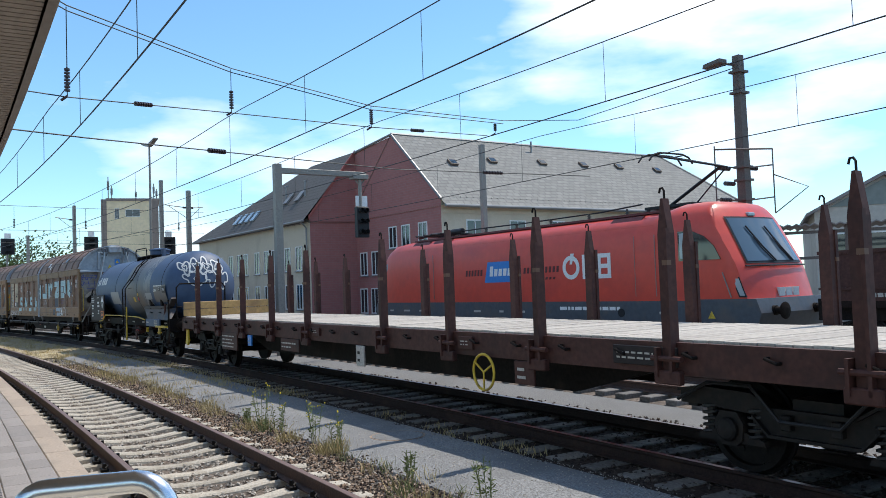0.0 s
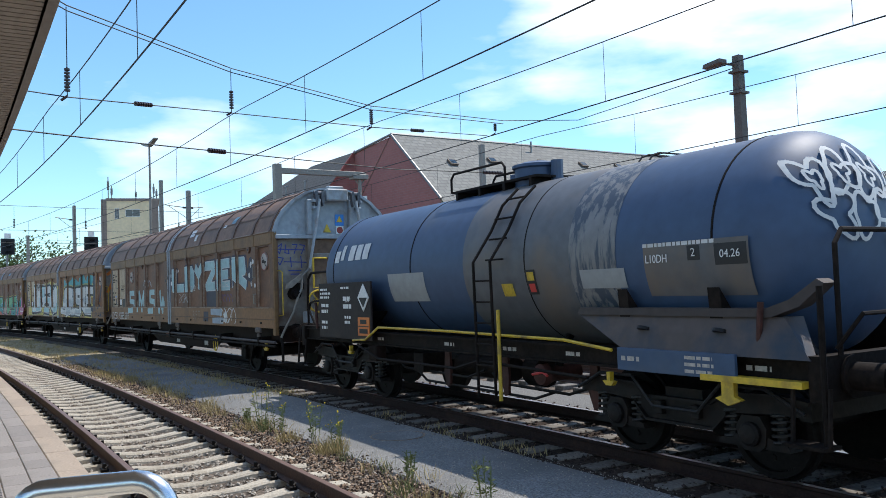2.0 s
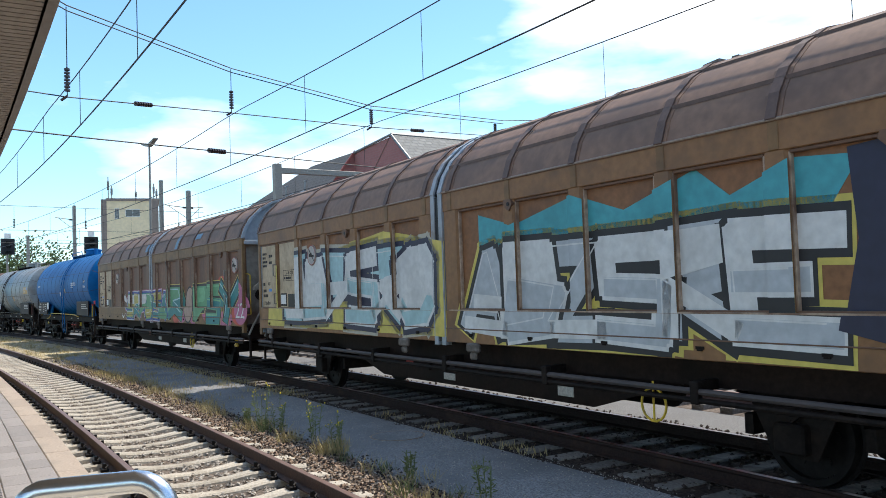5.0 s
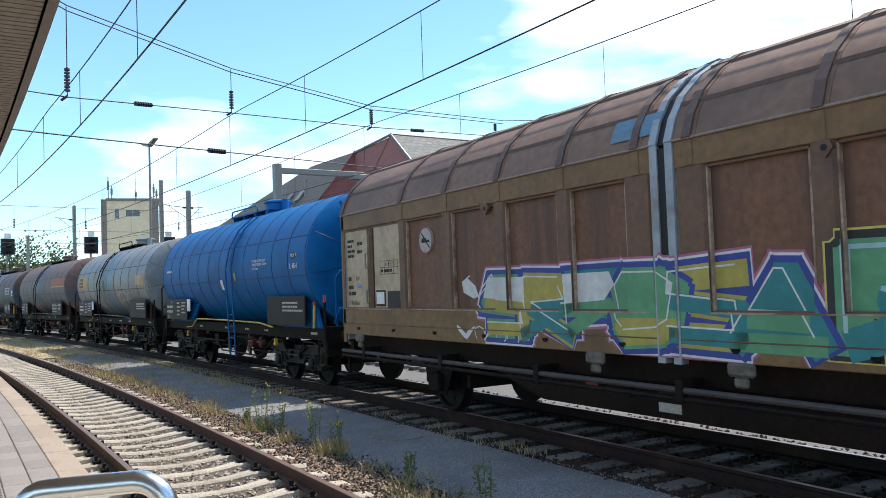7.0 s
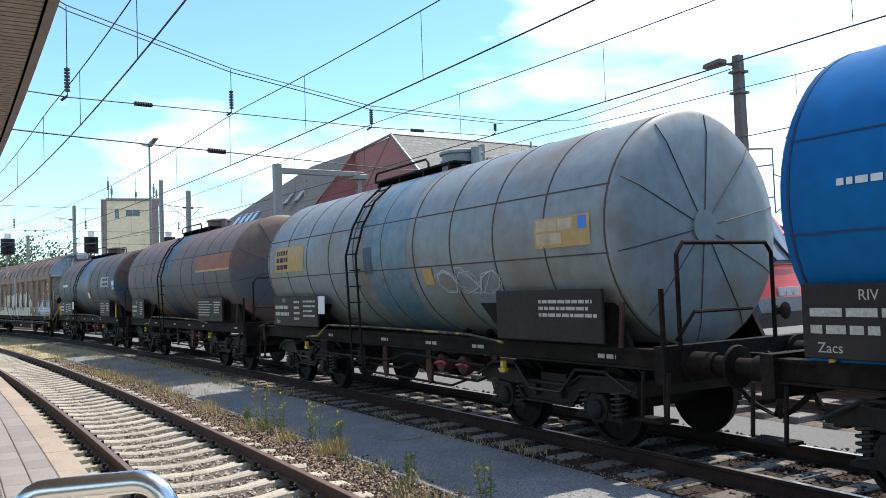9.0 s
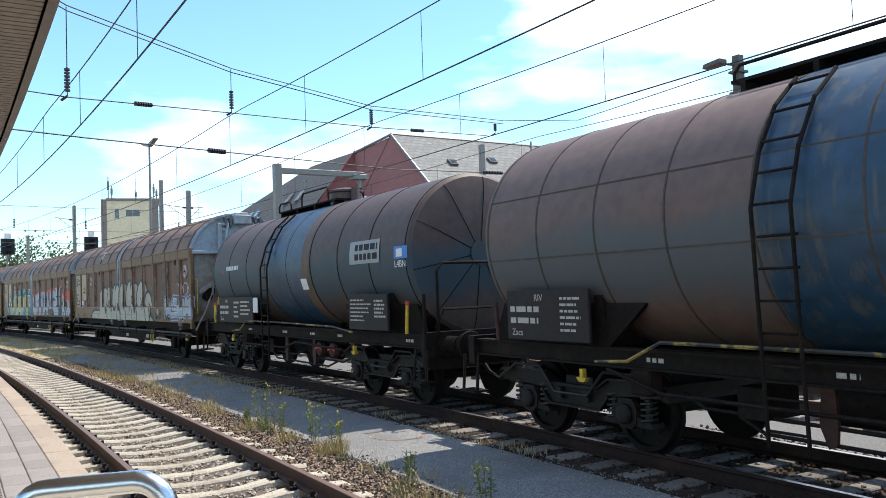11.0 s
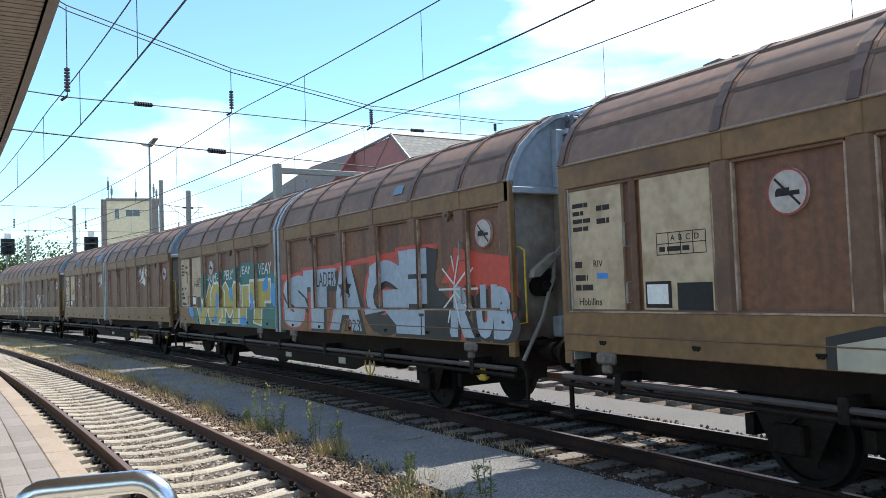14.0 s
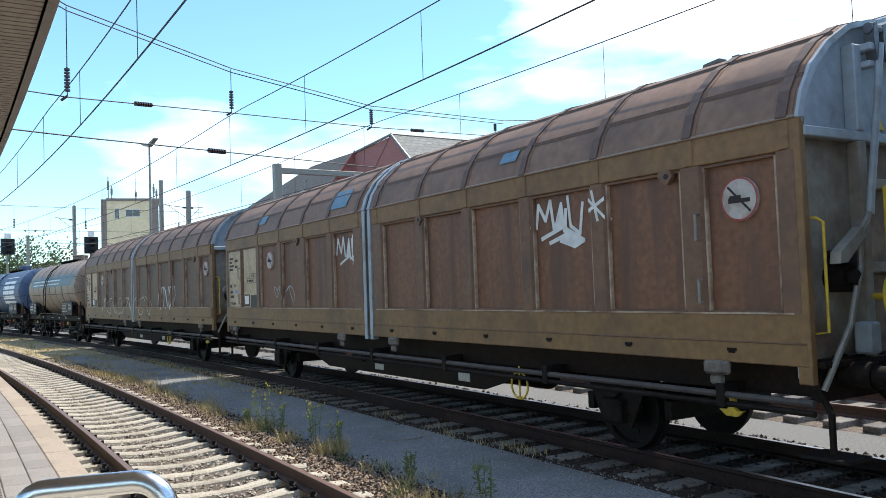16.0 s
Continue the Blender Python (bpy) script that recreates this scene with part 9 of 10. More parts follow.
def make_building():
    yaw = radians(3.4)
    ex, ey = Vector((math.cos(yaw), math.sin(yaw), 0)), Vector((-math.sin(yaw), math.cos(yaw), 0))
    A = Vector((-51.76, 20.15, 0))
    B = thing("brick_building", "two-storey station building with red brick gable and slate roofs", "building")

    def P(a, b, z):
        return A + ex * a + ey * b + Vector((0, 0, z))

    def face(bm, *pts):
        bm.faces.new([bm.verts.new(P(*p)) for p in pts])
    W, G, LEFT = 3.49, -0.34, -24.0
    brick = brick_surface("brick_courses", (0.36, 0.145, 0.13), (0.305, 0.125, 0.115), (0.29, 0.19, 0.175), 0.5, 0.16)
    slate = brick_surface("slate_courses", (0.255, 0.245, 0.22), (0.165, 0.158, 0.145), (0.09, 0.086, 0.078), 0.52, 0.36, 0.6, 0.05)
    dslate = brick_surface("dark_slate_courses", (0.105, 0.10, 0.095), (0.085, 0.08, 0.078), (0.05, 0.048, 0.045), 0.5, 0.34, 0.6, 0.04)
    # left wing: long plastered front, red end wall
    bm = bmesh.new()
    face(bm, (LEFT, 0, G), (0, 0, G), (0, 0, 6.85), (LEFT, 0, 6.85))
    face(bm, (LEFT, 0.35, 6.85), (0, 0.35, 6.85), (0, 0.35, G), (LEFT, 0.35, G))
    face(bm, (LEFT, 12, G), (LEFT, 0, G), (LEFT, 0, 6.85), (LEFT, 12, 6.85))
    part("front_wall", bm, M_PLASTER, B, "beige plastered front wall")
    bm = bmesh.new()
    face(bm, (0, 0, G), (0, W, G), (0, W, 11.37), (0, 0.0, 6.88))
    face(bm, (-0.35, W, G), (-0.35, 0, G), (-0.35, 0, 6.88), (-0.35, W, 11.37))
    lay_uv(part("end_wall", bm, brick, B, "red brick end wall"))
    bm = bmesh.new()
    hip = LEFT * 0.29
    top = {"a": (0.12, -0.5, 6.72), "b": (LEFT - 0.5, -0.5, 6.72), "c": (hip, W, 11.5), "d": (0.12, W, 11.5), "e": (LEFT - 0.5, 12.5, 6.72), "f": (0.12, 12.5, 6.72)}
    for q in (("a", "d", "c", "b"), ("b", "c", "e"), ("d", "f", "e", "c")):
        face(bm, *[top[k] for k in q])
    face(bm, (0.12, -0.5, 6.6), (LEFT - 0.5, -0.5, 6.6), (LEFT - 0.5, 12.5, 6.6), (0.12, 12.5, 6.6))
    face(bm, (0.12, -0.5, 6.6), (0.12, -0.5, 6.72), (LEFT - 0.5, -0.5, 6.72), (LEFT - 0.5, -0.5, 6.6))
    lay_uv(part("roof", bm, dslate, B, "steep dark slate roof"))
    bm = bmesh.new()
    tube(bm, [P(LEFT, -0.52, 6.66), P(0.1, -0.52, 6.66)], 0.08, 8)
    tube(bm, [P(-0.35, -0.5, 6.6), P(-0.35, -0.12, 6.2), P(-0.35, -0.12, G)], 0.06, 8)
    part("gutter", bm, M_ZINC, B)
    bm = bmesh.new()
    prism(bm, [(-0.13, 6.7), (-0.13, 6.98), (W, 11.62), (W, 11.4)], 0.0, 0.13)
    for v in bm.verts:
        v.co = P(v.co.x, v.co.y, v.co.z)
    part("verge_board", bm, M_BRICK, B)
    # right wing
    bm = bmesh.new()
    face(bm, (0, W, G), (10.63, W, G), (10.63, W, 7.09), (5.2, W, 11.73), (0, W, 11.37))
    face(bm, (0, W + 0.4, 11.37), (5.2, W + 0.4, 11.73), (10.63, W + 0.4, 7.09), (10.63, W + 0.4, G), (0, W + 0.4, G))
    lay_uv(part("gable_wall", bm, brick, B, "red brick gable wall"))
    bm = bmesh.new()
    face(bm, (10.63, W, G), (10.63, 31, G), (10.63, 31, 7.05), (10.63, W, 7.05))
    face(bm, (10.25, 31, G), (10.25, W, G), (10.25, W, 7.05), (10.25, 31, 7.05))
    part("side_wall", bm, M_PLASTER, B, "beige plastered side wall")
    for zz, dd in ((6.25, 0.05), (3.3, 0.05)):
        bm = bmesh.new()
        prism(bm, [(10.62, zz), (10.63 + dd, zz), (10.63 + dd, zz + 0.22), (10.62, zz + 0.22)], W + 0.05, 31, "y")
        for v in bm.verts:
            v.co = P(v.co.x, v.co.y, v.co.z)
        part("string_course", bm, M_PLASTER, B)
    bm = bmesh.new()
    r0, r1 = W - 0.05, 28.6
    pts = {"a": (11.15, r0, 6.72), "b": (5.2, r0, 11.86), "c": (5.2, r1, 11.86), "d": (11.15, 33.6, 6.72), "e": (-1.0, 33.6, 6.72), "f": (-1.0, r0, 6.72)}
    for q in (("a", "d", "c", "b"), ("d", "e", "c"), ("b", "c", "e", "f")):
        face(bm, *[pts[k] for k in q])
    roof = lay_uv(part("roof", bm, slate, B, "pale grey slate roof with small hatches"))
    bm = bmesh.new()
    face(bm, (11.15, r0, 6.68), (11.15, 33.6, 6.68), (-1.0, 33.6, 6.68), (-1.0, r0, 6.68))
    part("eaves_soffit", bm, M_PLASTER, B)
    bm = bmesh.new()
    tube(bm, [P(11.2, r0, 6.66), P(11.2, 33.6, 6.66)], 0.1, 8)
    part("gutter", bm, M_ZINC, B)
    bm = bmesh.new()
    tube(bm, [P(5.2, r0, 11.87), P(5.2, r1, 11.87), P(11.15, 33.6, 6.76)], 0.09, 6)
    part("ridge_cap", bm, M_ZINC, B)
    bm = bmesh.new()
    tube(bm, [P(0, W - 0.05, 11.42), P(5.2, W - 0.05, 11.82), P(10.75, W - 0.05, 7.08)], 0.09, 6)
    part("verge_flashing", bm, M_ZINC, B)
    bm = bmesh.new()
    slope = Vector((5.95, 0, -5.14)).normalized()
    nrm = Vector((5.14, 0, 5.95)).normalized()

    def on_roof(bm, b, down, w, h, t):
        c = Vector((5.2, b, 11.86)) + slope * down
        v = []
        for dd in (0, t):
            for du, dv in ((-h, -w), (h, -w), (h, w), (-h, w)):
                q = c + slope * du + nrm * dd + Vector((0, dv, 0))
                v.append(bm.verts.new(P(q.x, q.y, q.z)))
        for q in ((0, 1, 2, 3), (7, 6, 5, 4), (0, 4, 5, 1), (1, 5, 6, 2), (2, 6, 7, 3), (3, 7, 4, 0)):
            bm.faces.new([v[i] for i in q])
    bm.free()
    for b, down in ((6.5, 3.2), (10.0, 2.6), (14.5, 2.4), (18.5, 2.3), (22.2, 2.2), (26.3, 2.3)):
        bm = bmesh.new()
        on_roof(bm, b, down, 0.30, 0.27, 0.16)
        hatch = part("roof_hatch", bm, M_HATCH, roof, "small metal roof hatch")
        bm = bmesh.new()
        on_roof(bm, b, down, 0.22, 0.2, 0.175)
        part("hatch_glass", bm, M_GLASS, hatch)
    for b in (14.5, 30.5):
        bm = bmesh.new()
        p = Vector((5.2, b, 11.86)) + slope * 1.0
        if b < 20:
            tube(bm, [P(p.x, p.y, p.z - 0.2), P(p.x, p.y, p.z + 0.8)], 0.06, 8)
            tube(bm, [P(p.x, p.y - 0.3, p.z + 0.45), P(p.x, p.y + 0.3, p.z + 0.45)], 0.03, 6)
            part("vent_pipe", bm, M_ZINC, roof)
        else:
            bm.free()
    # snow guards along the eaves, as a row of small studs
    bm = bmesh.new()
    for k in range(60):
        on_roof(bm, 4.5 + 0.46 * k, 7.1, 0.025, 0.02, 0.07)
    part("snow_guard", bm, M_ZINC, roof)
    # windows
    o = P(0, 0, 0)
    for k in range(11):
        u = -1.9 - 1.95 * k - (0.5 if k % 3 == 2 else 0)
        for z0, z1 in ((3.35, 5.05), (0.7, 2.45)):
            window_on(B, o, ex, -ey, u - 0.5, u + 0.5, z0, z1)
    o = P(0, W, 0)
    for u, z0, z1 in ((1.0, 2.85, 4.45), (2.6, 2.85, 4.45), (5.0, 4.5, 5.9), (6.6, 4.5, 5.9), (8.6, 4.5, 5.9), (0.9, 0.3, 2.0), (2.4, 0.3, 2.0)):
        window_on(B, o, ex, -ey, u - 0.5, u + 0.5, z0, z1)
    o = P(10.63, 0, 0)
    for k in range(8):
        u = W + 2.4 + 3.3 * k
        window_on(B, o, ey, ex, u - 0.65, u + 0.65, 4.3, 5.9, panes=2)
    # roof lights and pipes on the dark roof
    for a in (-4.0, -6.0, -11.0, -12.3, -13.6, -14.9):
        bm = bmesh.new()
        s2 = Vector((0, W + 0.5, 4.77)).normalized()
        n2 = Vector((0, -4.77, W + 0.5)).normalized()
        c = Vector((a, -0.5, 6.78)) + s2 * (1.5 if a < -10 else 2.6)
        v = []
        for dd in (0, 0.12):
            for du, dv in ((-0.5, -0.35), (0.5, -0.35), (0.5, 0.35), (-0.5, 0.35)):
                q = c + s2 * du + n2 * dd + Vector((dv, 0, 0))
                v.append(bm.verts.new(P(q.x, q.y, q.z)))
        for q in ((0, 1, 2, 3), (7, 6, 5, 4), (0, 4, 5, 1), (1, 5, 6, 2), (2, 6, 7, 3), (3, 7, 4, 0)):
            bm.faces.new([v[i] for i in q])
        part("roof_light", bm, M_ZINC if a > -10 else M_PANE, B)
    for a in (-3.2, -6.6):
        bm = bmesh.new()
        tube(bm, [P(a, 1.2, 8.3), P(a, 1.2, 9.8)], 0.09, 8)
        tube(bm, [P(a - 0.25, 1.2, 9.8), P(a + 0.25, 1.2, 9.8)], 0.06, 6)
        part("vent_pipe", bm, M_ZINC, B)


def plain_house(name, label, centre, yaw, w, d, h, roof_h, wall_mat, roof_mat, windows=(), category="building"):
    """A house with a gabled roof; centre on the ground, w along its front, d deep."""
    H = thing(name, label, category, m=pose(centre[0], centre[1], -0.35, 0, 0, yaw))
    bm = bmesh.new()
    prism(bm, [(-w / 2, 0), (w / 2, 0), (w / 2, h), (0, h + roof_h), (-w / 2, h)] if roof_h else [(-w / 2, 0), (w / 2, 0), (w / 2, h), (-w / 2, h)], -d / 2, d / 2, "y")
    part("wall", bm, wall_mat, H)
    if roof_h:
        for sg in (-1, 1):
            bm = bmesh.new()
            k = roof_h / (w / 2)
            prism(bm, [(sg * (w / 2 + 0.5), h - 0.5 * k), (0, h + roof_h + 0.02), (0, h + roof_h + 0.25), (sg * (w / 2 + 0.5), h - 0.5 * k + 0.2)], -d / 2 - 0.4, d / 2 + 0.4, "y")
            part("roof", bm, roof_mat, H)
    else:
        bm = bmesh.new()
        box(bm, -w / 2 - 0.15, w / 2 + 0.15, -d / 2 - 0.15, d / 2 + 0.15, h, h + 0.5)
        part("roof", bm, roof_mat, H)
    for u, z0, z1, ww in windows:
        window_on(H, Vector((0, -d / 2, 0)), Vector((1, 0, 0)), Vector((0, -1, 0)), u - ww / 2, u + ww / 2, z0, z1, sill=False)
    return H


def make_town():
    tower = plain_house("tower_block", "tall beige concrete tower block with sunlight in its colour and brown corner", (-168.0, 29.0), 79, 9.2, 9.0, 20.6, 0, M_TOWER, M_TOWERSIDE,
                        [(0.0, 17.6, 19.0, 2.6), (-2.8, 17.2, 19.2, 0.8)])
    for u0, u1, mt in ((-5.6, -4.6, M_TOWERSIDE), (3.1, 4.62, M_TOWERSIDE)):
        bm = bmesh.new()
        box(bm, u0, u1, -4.6, 4.4, 0, 20.9)
        part("corner_shaft", bm, mt, tower)
    for u, h in ((-4.3, 4.2), (-3.7, 2.5), (0.6, 1.6), (3.2, 4.6), (3.8, 3.0), (4.3, 2.0)):
        bm = bmesh.new()
        tube(bm, [(u, -4.0, 20.5), (u, -4.0, 21 + h)], 0.09, 6)
        box(bm, u - 0.2, u + 0.2, -4.25, -4.05, 20.6 + h * 0.5, 21 + h * 0.8)
        part("antenna", bm, M_STEEL, tower)
    # sheds beyond the locomotive
    shed = plain_house("gabled_shed", "grey-green gabled shed with cream walls", (-36.4, 58.0), 38, 8.2, 20, 6.2, 2.1, M_SHED, M_SHEDROOF, [(0, 3.6, 4.8, 6.5)])
    bm = bmesh.new()
    prism(bm, [(-3.2, 6.5), (3.2, 6.5), (0, 8.1)], -10.06, -10.0, "y")
    part("gable_panel", bm, M_SHEDGREEN, shed)
    canopy = thing("corrugated_canopy", "rusty corrugated canopy on steel posts", "canopy", m=pose(-27.5, 37.5, -0.35, 0, 0, 38))
    bm = bmesh.new()
    for k in range(40):
        x = -1.0 + 0.4 * k
        prism(bm, [(x, 4.72), (x + 0.2, 4.82), (x + 0.4, 4.72), (x + 0.4, 4.66), (x + 0.2, 4.76), (x, 4.66)], -1.5, 2.5, "y")
    part("corrugated_roof", bm, M_SHEDROOF, canopy)
    for k in range(6):
        bm = bmesh.new()
        box(bm, -0.8 + 3.0 * k, -0.62 + 3.0 * k, -1.2, -1.02, 0, 4.7)
        part("post", bm, M_MAST, canopy)
    for z in (3.0, 4.3):
        bm = bmesh.new()
        box(bm, -1.0, 15, -1.14, -1.06, z, z + 0.15)
        part("beam", bm, M_MAST, canopy)
    plain_house("pale_hall", "large pale hall with a shallow roof", (-45.0, 96.0), 38, 22, 20, 10.5, 5.0, M_SHED, M_SHEDROOF, [(-6, 8.0, 9.8, 2.2), (-2, 8.0, 9.8, 2.2)])
    plain_house("low_house", "low beige house behind the yard", (-150.0, 2.0), 90, 26, 10, 5.0, 2.5, M_PLASTER, M_DARKSLATE, [(-8, 1.5, 3.2, 1.2), (-3, 1.5, 3.2, 1.2), (2, 1.5, 3.2, 1.2)])
    plain_house("low_house", "low plastered house with a dark roof", (-190.0, 16.0), 86, 26, 12, 7.0, 3.0, M_PLASTER, M_SHEDROOF)


def make_tree(x, y, h, seed):
    rng = random.Random(seed)
    T = thing("tree", "leafy green tree beyond the tracks", "tree", "trees", m=pose(x, y, -0.36))
    bm = bmesh.new()
    cyl(bm, (0, 0, 0), (0.1, 0, h * 0.5), 0.28, 8, 0.16)
    limbs = []
    for k in range(9):
        a = 6.2832 * k / 9 + rng.uniform(-0.3, 0.3)
        z = h * rng.uniform(0.3, 0.55)
        tip = Vector((math.cos(a) * h * 0.28, math.sin(a) * h * 0.28, z + h * rng.uniform(0.15, 0.4)))
        tube(bm, [(0.05, 0, z), tip * 0.5 + Vector((0, 0, z * 0.5)), tip], 0.06, 5)
        limbs.append(tip)
    part("trunk", bm, M_MAST, T)
    v, f = [], []
    for k in range(1500):
        c = rng.choice(limbs) + Vector((rng.gauss(0, 1), rng.gauss(0, 1), rng.gauss(0, 0.9))) * h * 0.12
        n = Vector((rng.gauss(0, 1), rng.gauss(0, 1), rng.gauss(0, 1))).normalized()
        u = n.orthogonal().normalized() * rng.uniform(0.12, 0.28)
        w = n.cross(u)
        i = len(v)
        v += [c - u, c + w * 0.6, c + u, c - w * 0.6 + n * 0.05]
        f.append((i, i + 1, i + 2, i + 3))
    me = bpy.data.meshes.new("crown")
    me.from_pydata([tuple(p) for p in v], [], f)
    me.materials.append(M_LEAF)
    ob = new("crown", me)
    ob.parent = T


# ---- masts, signals, wires ----
def mast(name, s, lat, h, label, w=0.30, top=0.2, mat=None, arms=()):
    x, y, yaw = on_track(s, lat)
    T = thing(name, label, "mast", "catenary masts", m=pose(x, y, -0.36, 0, 0, yaw))
    bm = bmesh.new()
    v = [bm.verts.new((a * w / 2, b * w / 2, 0)) for a, b in ((-1, -1), (1, -1), (1, 1), (-1, 1))]
    u = [bm.verts.new((a * top / 2, b * top / 2, h)) for a, b in ((-1, -1), (1, -1), (1, 1), (-1, 1))]
    for i in range(4):
        bm.faces.new((v[i], v[(i + 1) % 4], u[(i + 1) % 4], u[i]))
    bm.faces.new(u)
    part("shaft", bm, mat or M_MAST, T)
    for z, ln, d in arms:
        bm = bmesh.new()
        tube(bm, [(0, 0, z), (0, ln, z + d)], 0.035, 6)
        tube(bm, [(0, 0, z - 0.9), (0, ln * 0.85, z + d * 0.85)], 0.022, 6)
        part("bracket_arm", bm, M_STEEL, T)
        bm = bmesh.new()
        for k in range(5):
            cyl(bm, (0, ln * 0.12 + 0.05 * k * (1 if ln > 0 else -1), z + d * 0.12), (0, ln * 0.12 + 0.03 * (1 if ln > 0 else -1) + 0.05 * k * (1 if ln > 0 else -1), z + d * 0.12), 0.08, 10)
        part("insulator", bm, M_INSUL, T)
    return T


def insulator(bm, a, b, r=0.07, n=7):
    a, b = Vector(a), Vector(b)
    for k in range(n):
        p, q = a.lerp(b, (k + 0.15) / n), a.lerp(b, (k + 0.7) / n)
        cyl(bm, p, q, r, 8)
    cyl(bm, a, b, r * 0.4, 6)


def make_catenary(lat, name_label, s0=-115, s1=14, z_contact=5.75, z_top=7.0, thick=0.014):
    c = thing("overhead_line", name_label, "overhead line", "overhead lines")
    bm = bmesh.new()
    span = 55.0

    def top(s):
        u = ((s + 23.5) % span) / span
        return z_top + 0.35 * (abs(2 * u - 1) ** 2) - 0.1
    n = 70
    tube(bm, [(*on_track(s0 + (s1 - s0) * i / n, lat)[:2], z_contact) for i in range(n + 1)], thick, 5)
    part("contact_wire", bm, M_WIRE, c)
    bm = bmesh.new()
    tube(bm, [(*on_track(s0 + (s1 - s0) * i / n, lat)[:2], top(s0 + (s1 - s0) * i / n)) for i in range(n + 1)], thick * 0.85, 5)
    part("messenger_wire", bm, M_WIRE, c)
    s = s0 + 3
    while s < s1:
        x, y, _ = on_track(s, lat)
        bm = bmesh.new()
        tube(bm, [(x, y, z_contact), (x, y, top(s))], 0.007, 4)
        part("dropper", bm, M_WIRE, c)
        s += 5.5


def make_headspan(nodes, label, ins=True):
    """A cross-span: (s, lat, z) nodes of each wire, and insulators on the verticals."""
    c = thing("cross_span", label, "overhead line", "overhead lines")
    for pts in nodes:
        bm = bmesh.new()
        tube(bm, [(*on_track(s, lat)[:2], z) for s, lat, z in pts], 0.015, 5)
        part("span_wire", bm, M_WIRE, c)
    return c


def make_signal(T, x, y, z, h=1.3, w=0.5):
    bm = bmesh.new()
    box(bm, x - 0.12, x + 0.12, y - w / 2, y + w / 2, z, z + h, 0.02)
    sig = part("signal_head", bm, M_BLACK, T, "black colour-light signal head")
    for k in range(3):
        for dy in (-0.11, 0.11):
            bm = bmesh.new()
            cyl(bm, (x + 0.12, y + dy, z + 0.2 + 0.4 * k), (x + 0.26, y + dy, z + 0.22 + 0.4 * k), 0.085, 10, caps=False)
            part("lamp_hood", bm, M_BLACK, sig)
    bm = bmesh.new()
    box(bm, x - 0.02, x + 0.03, y - 0.24, y + 0.24, z + h + 0.02, z + h + 0.42)
    part("number_board", bm, M_WHITE, sig)


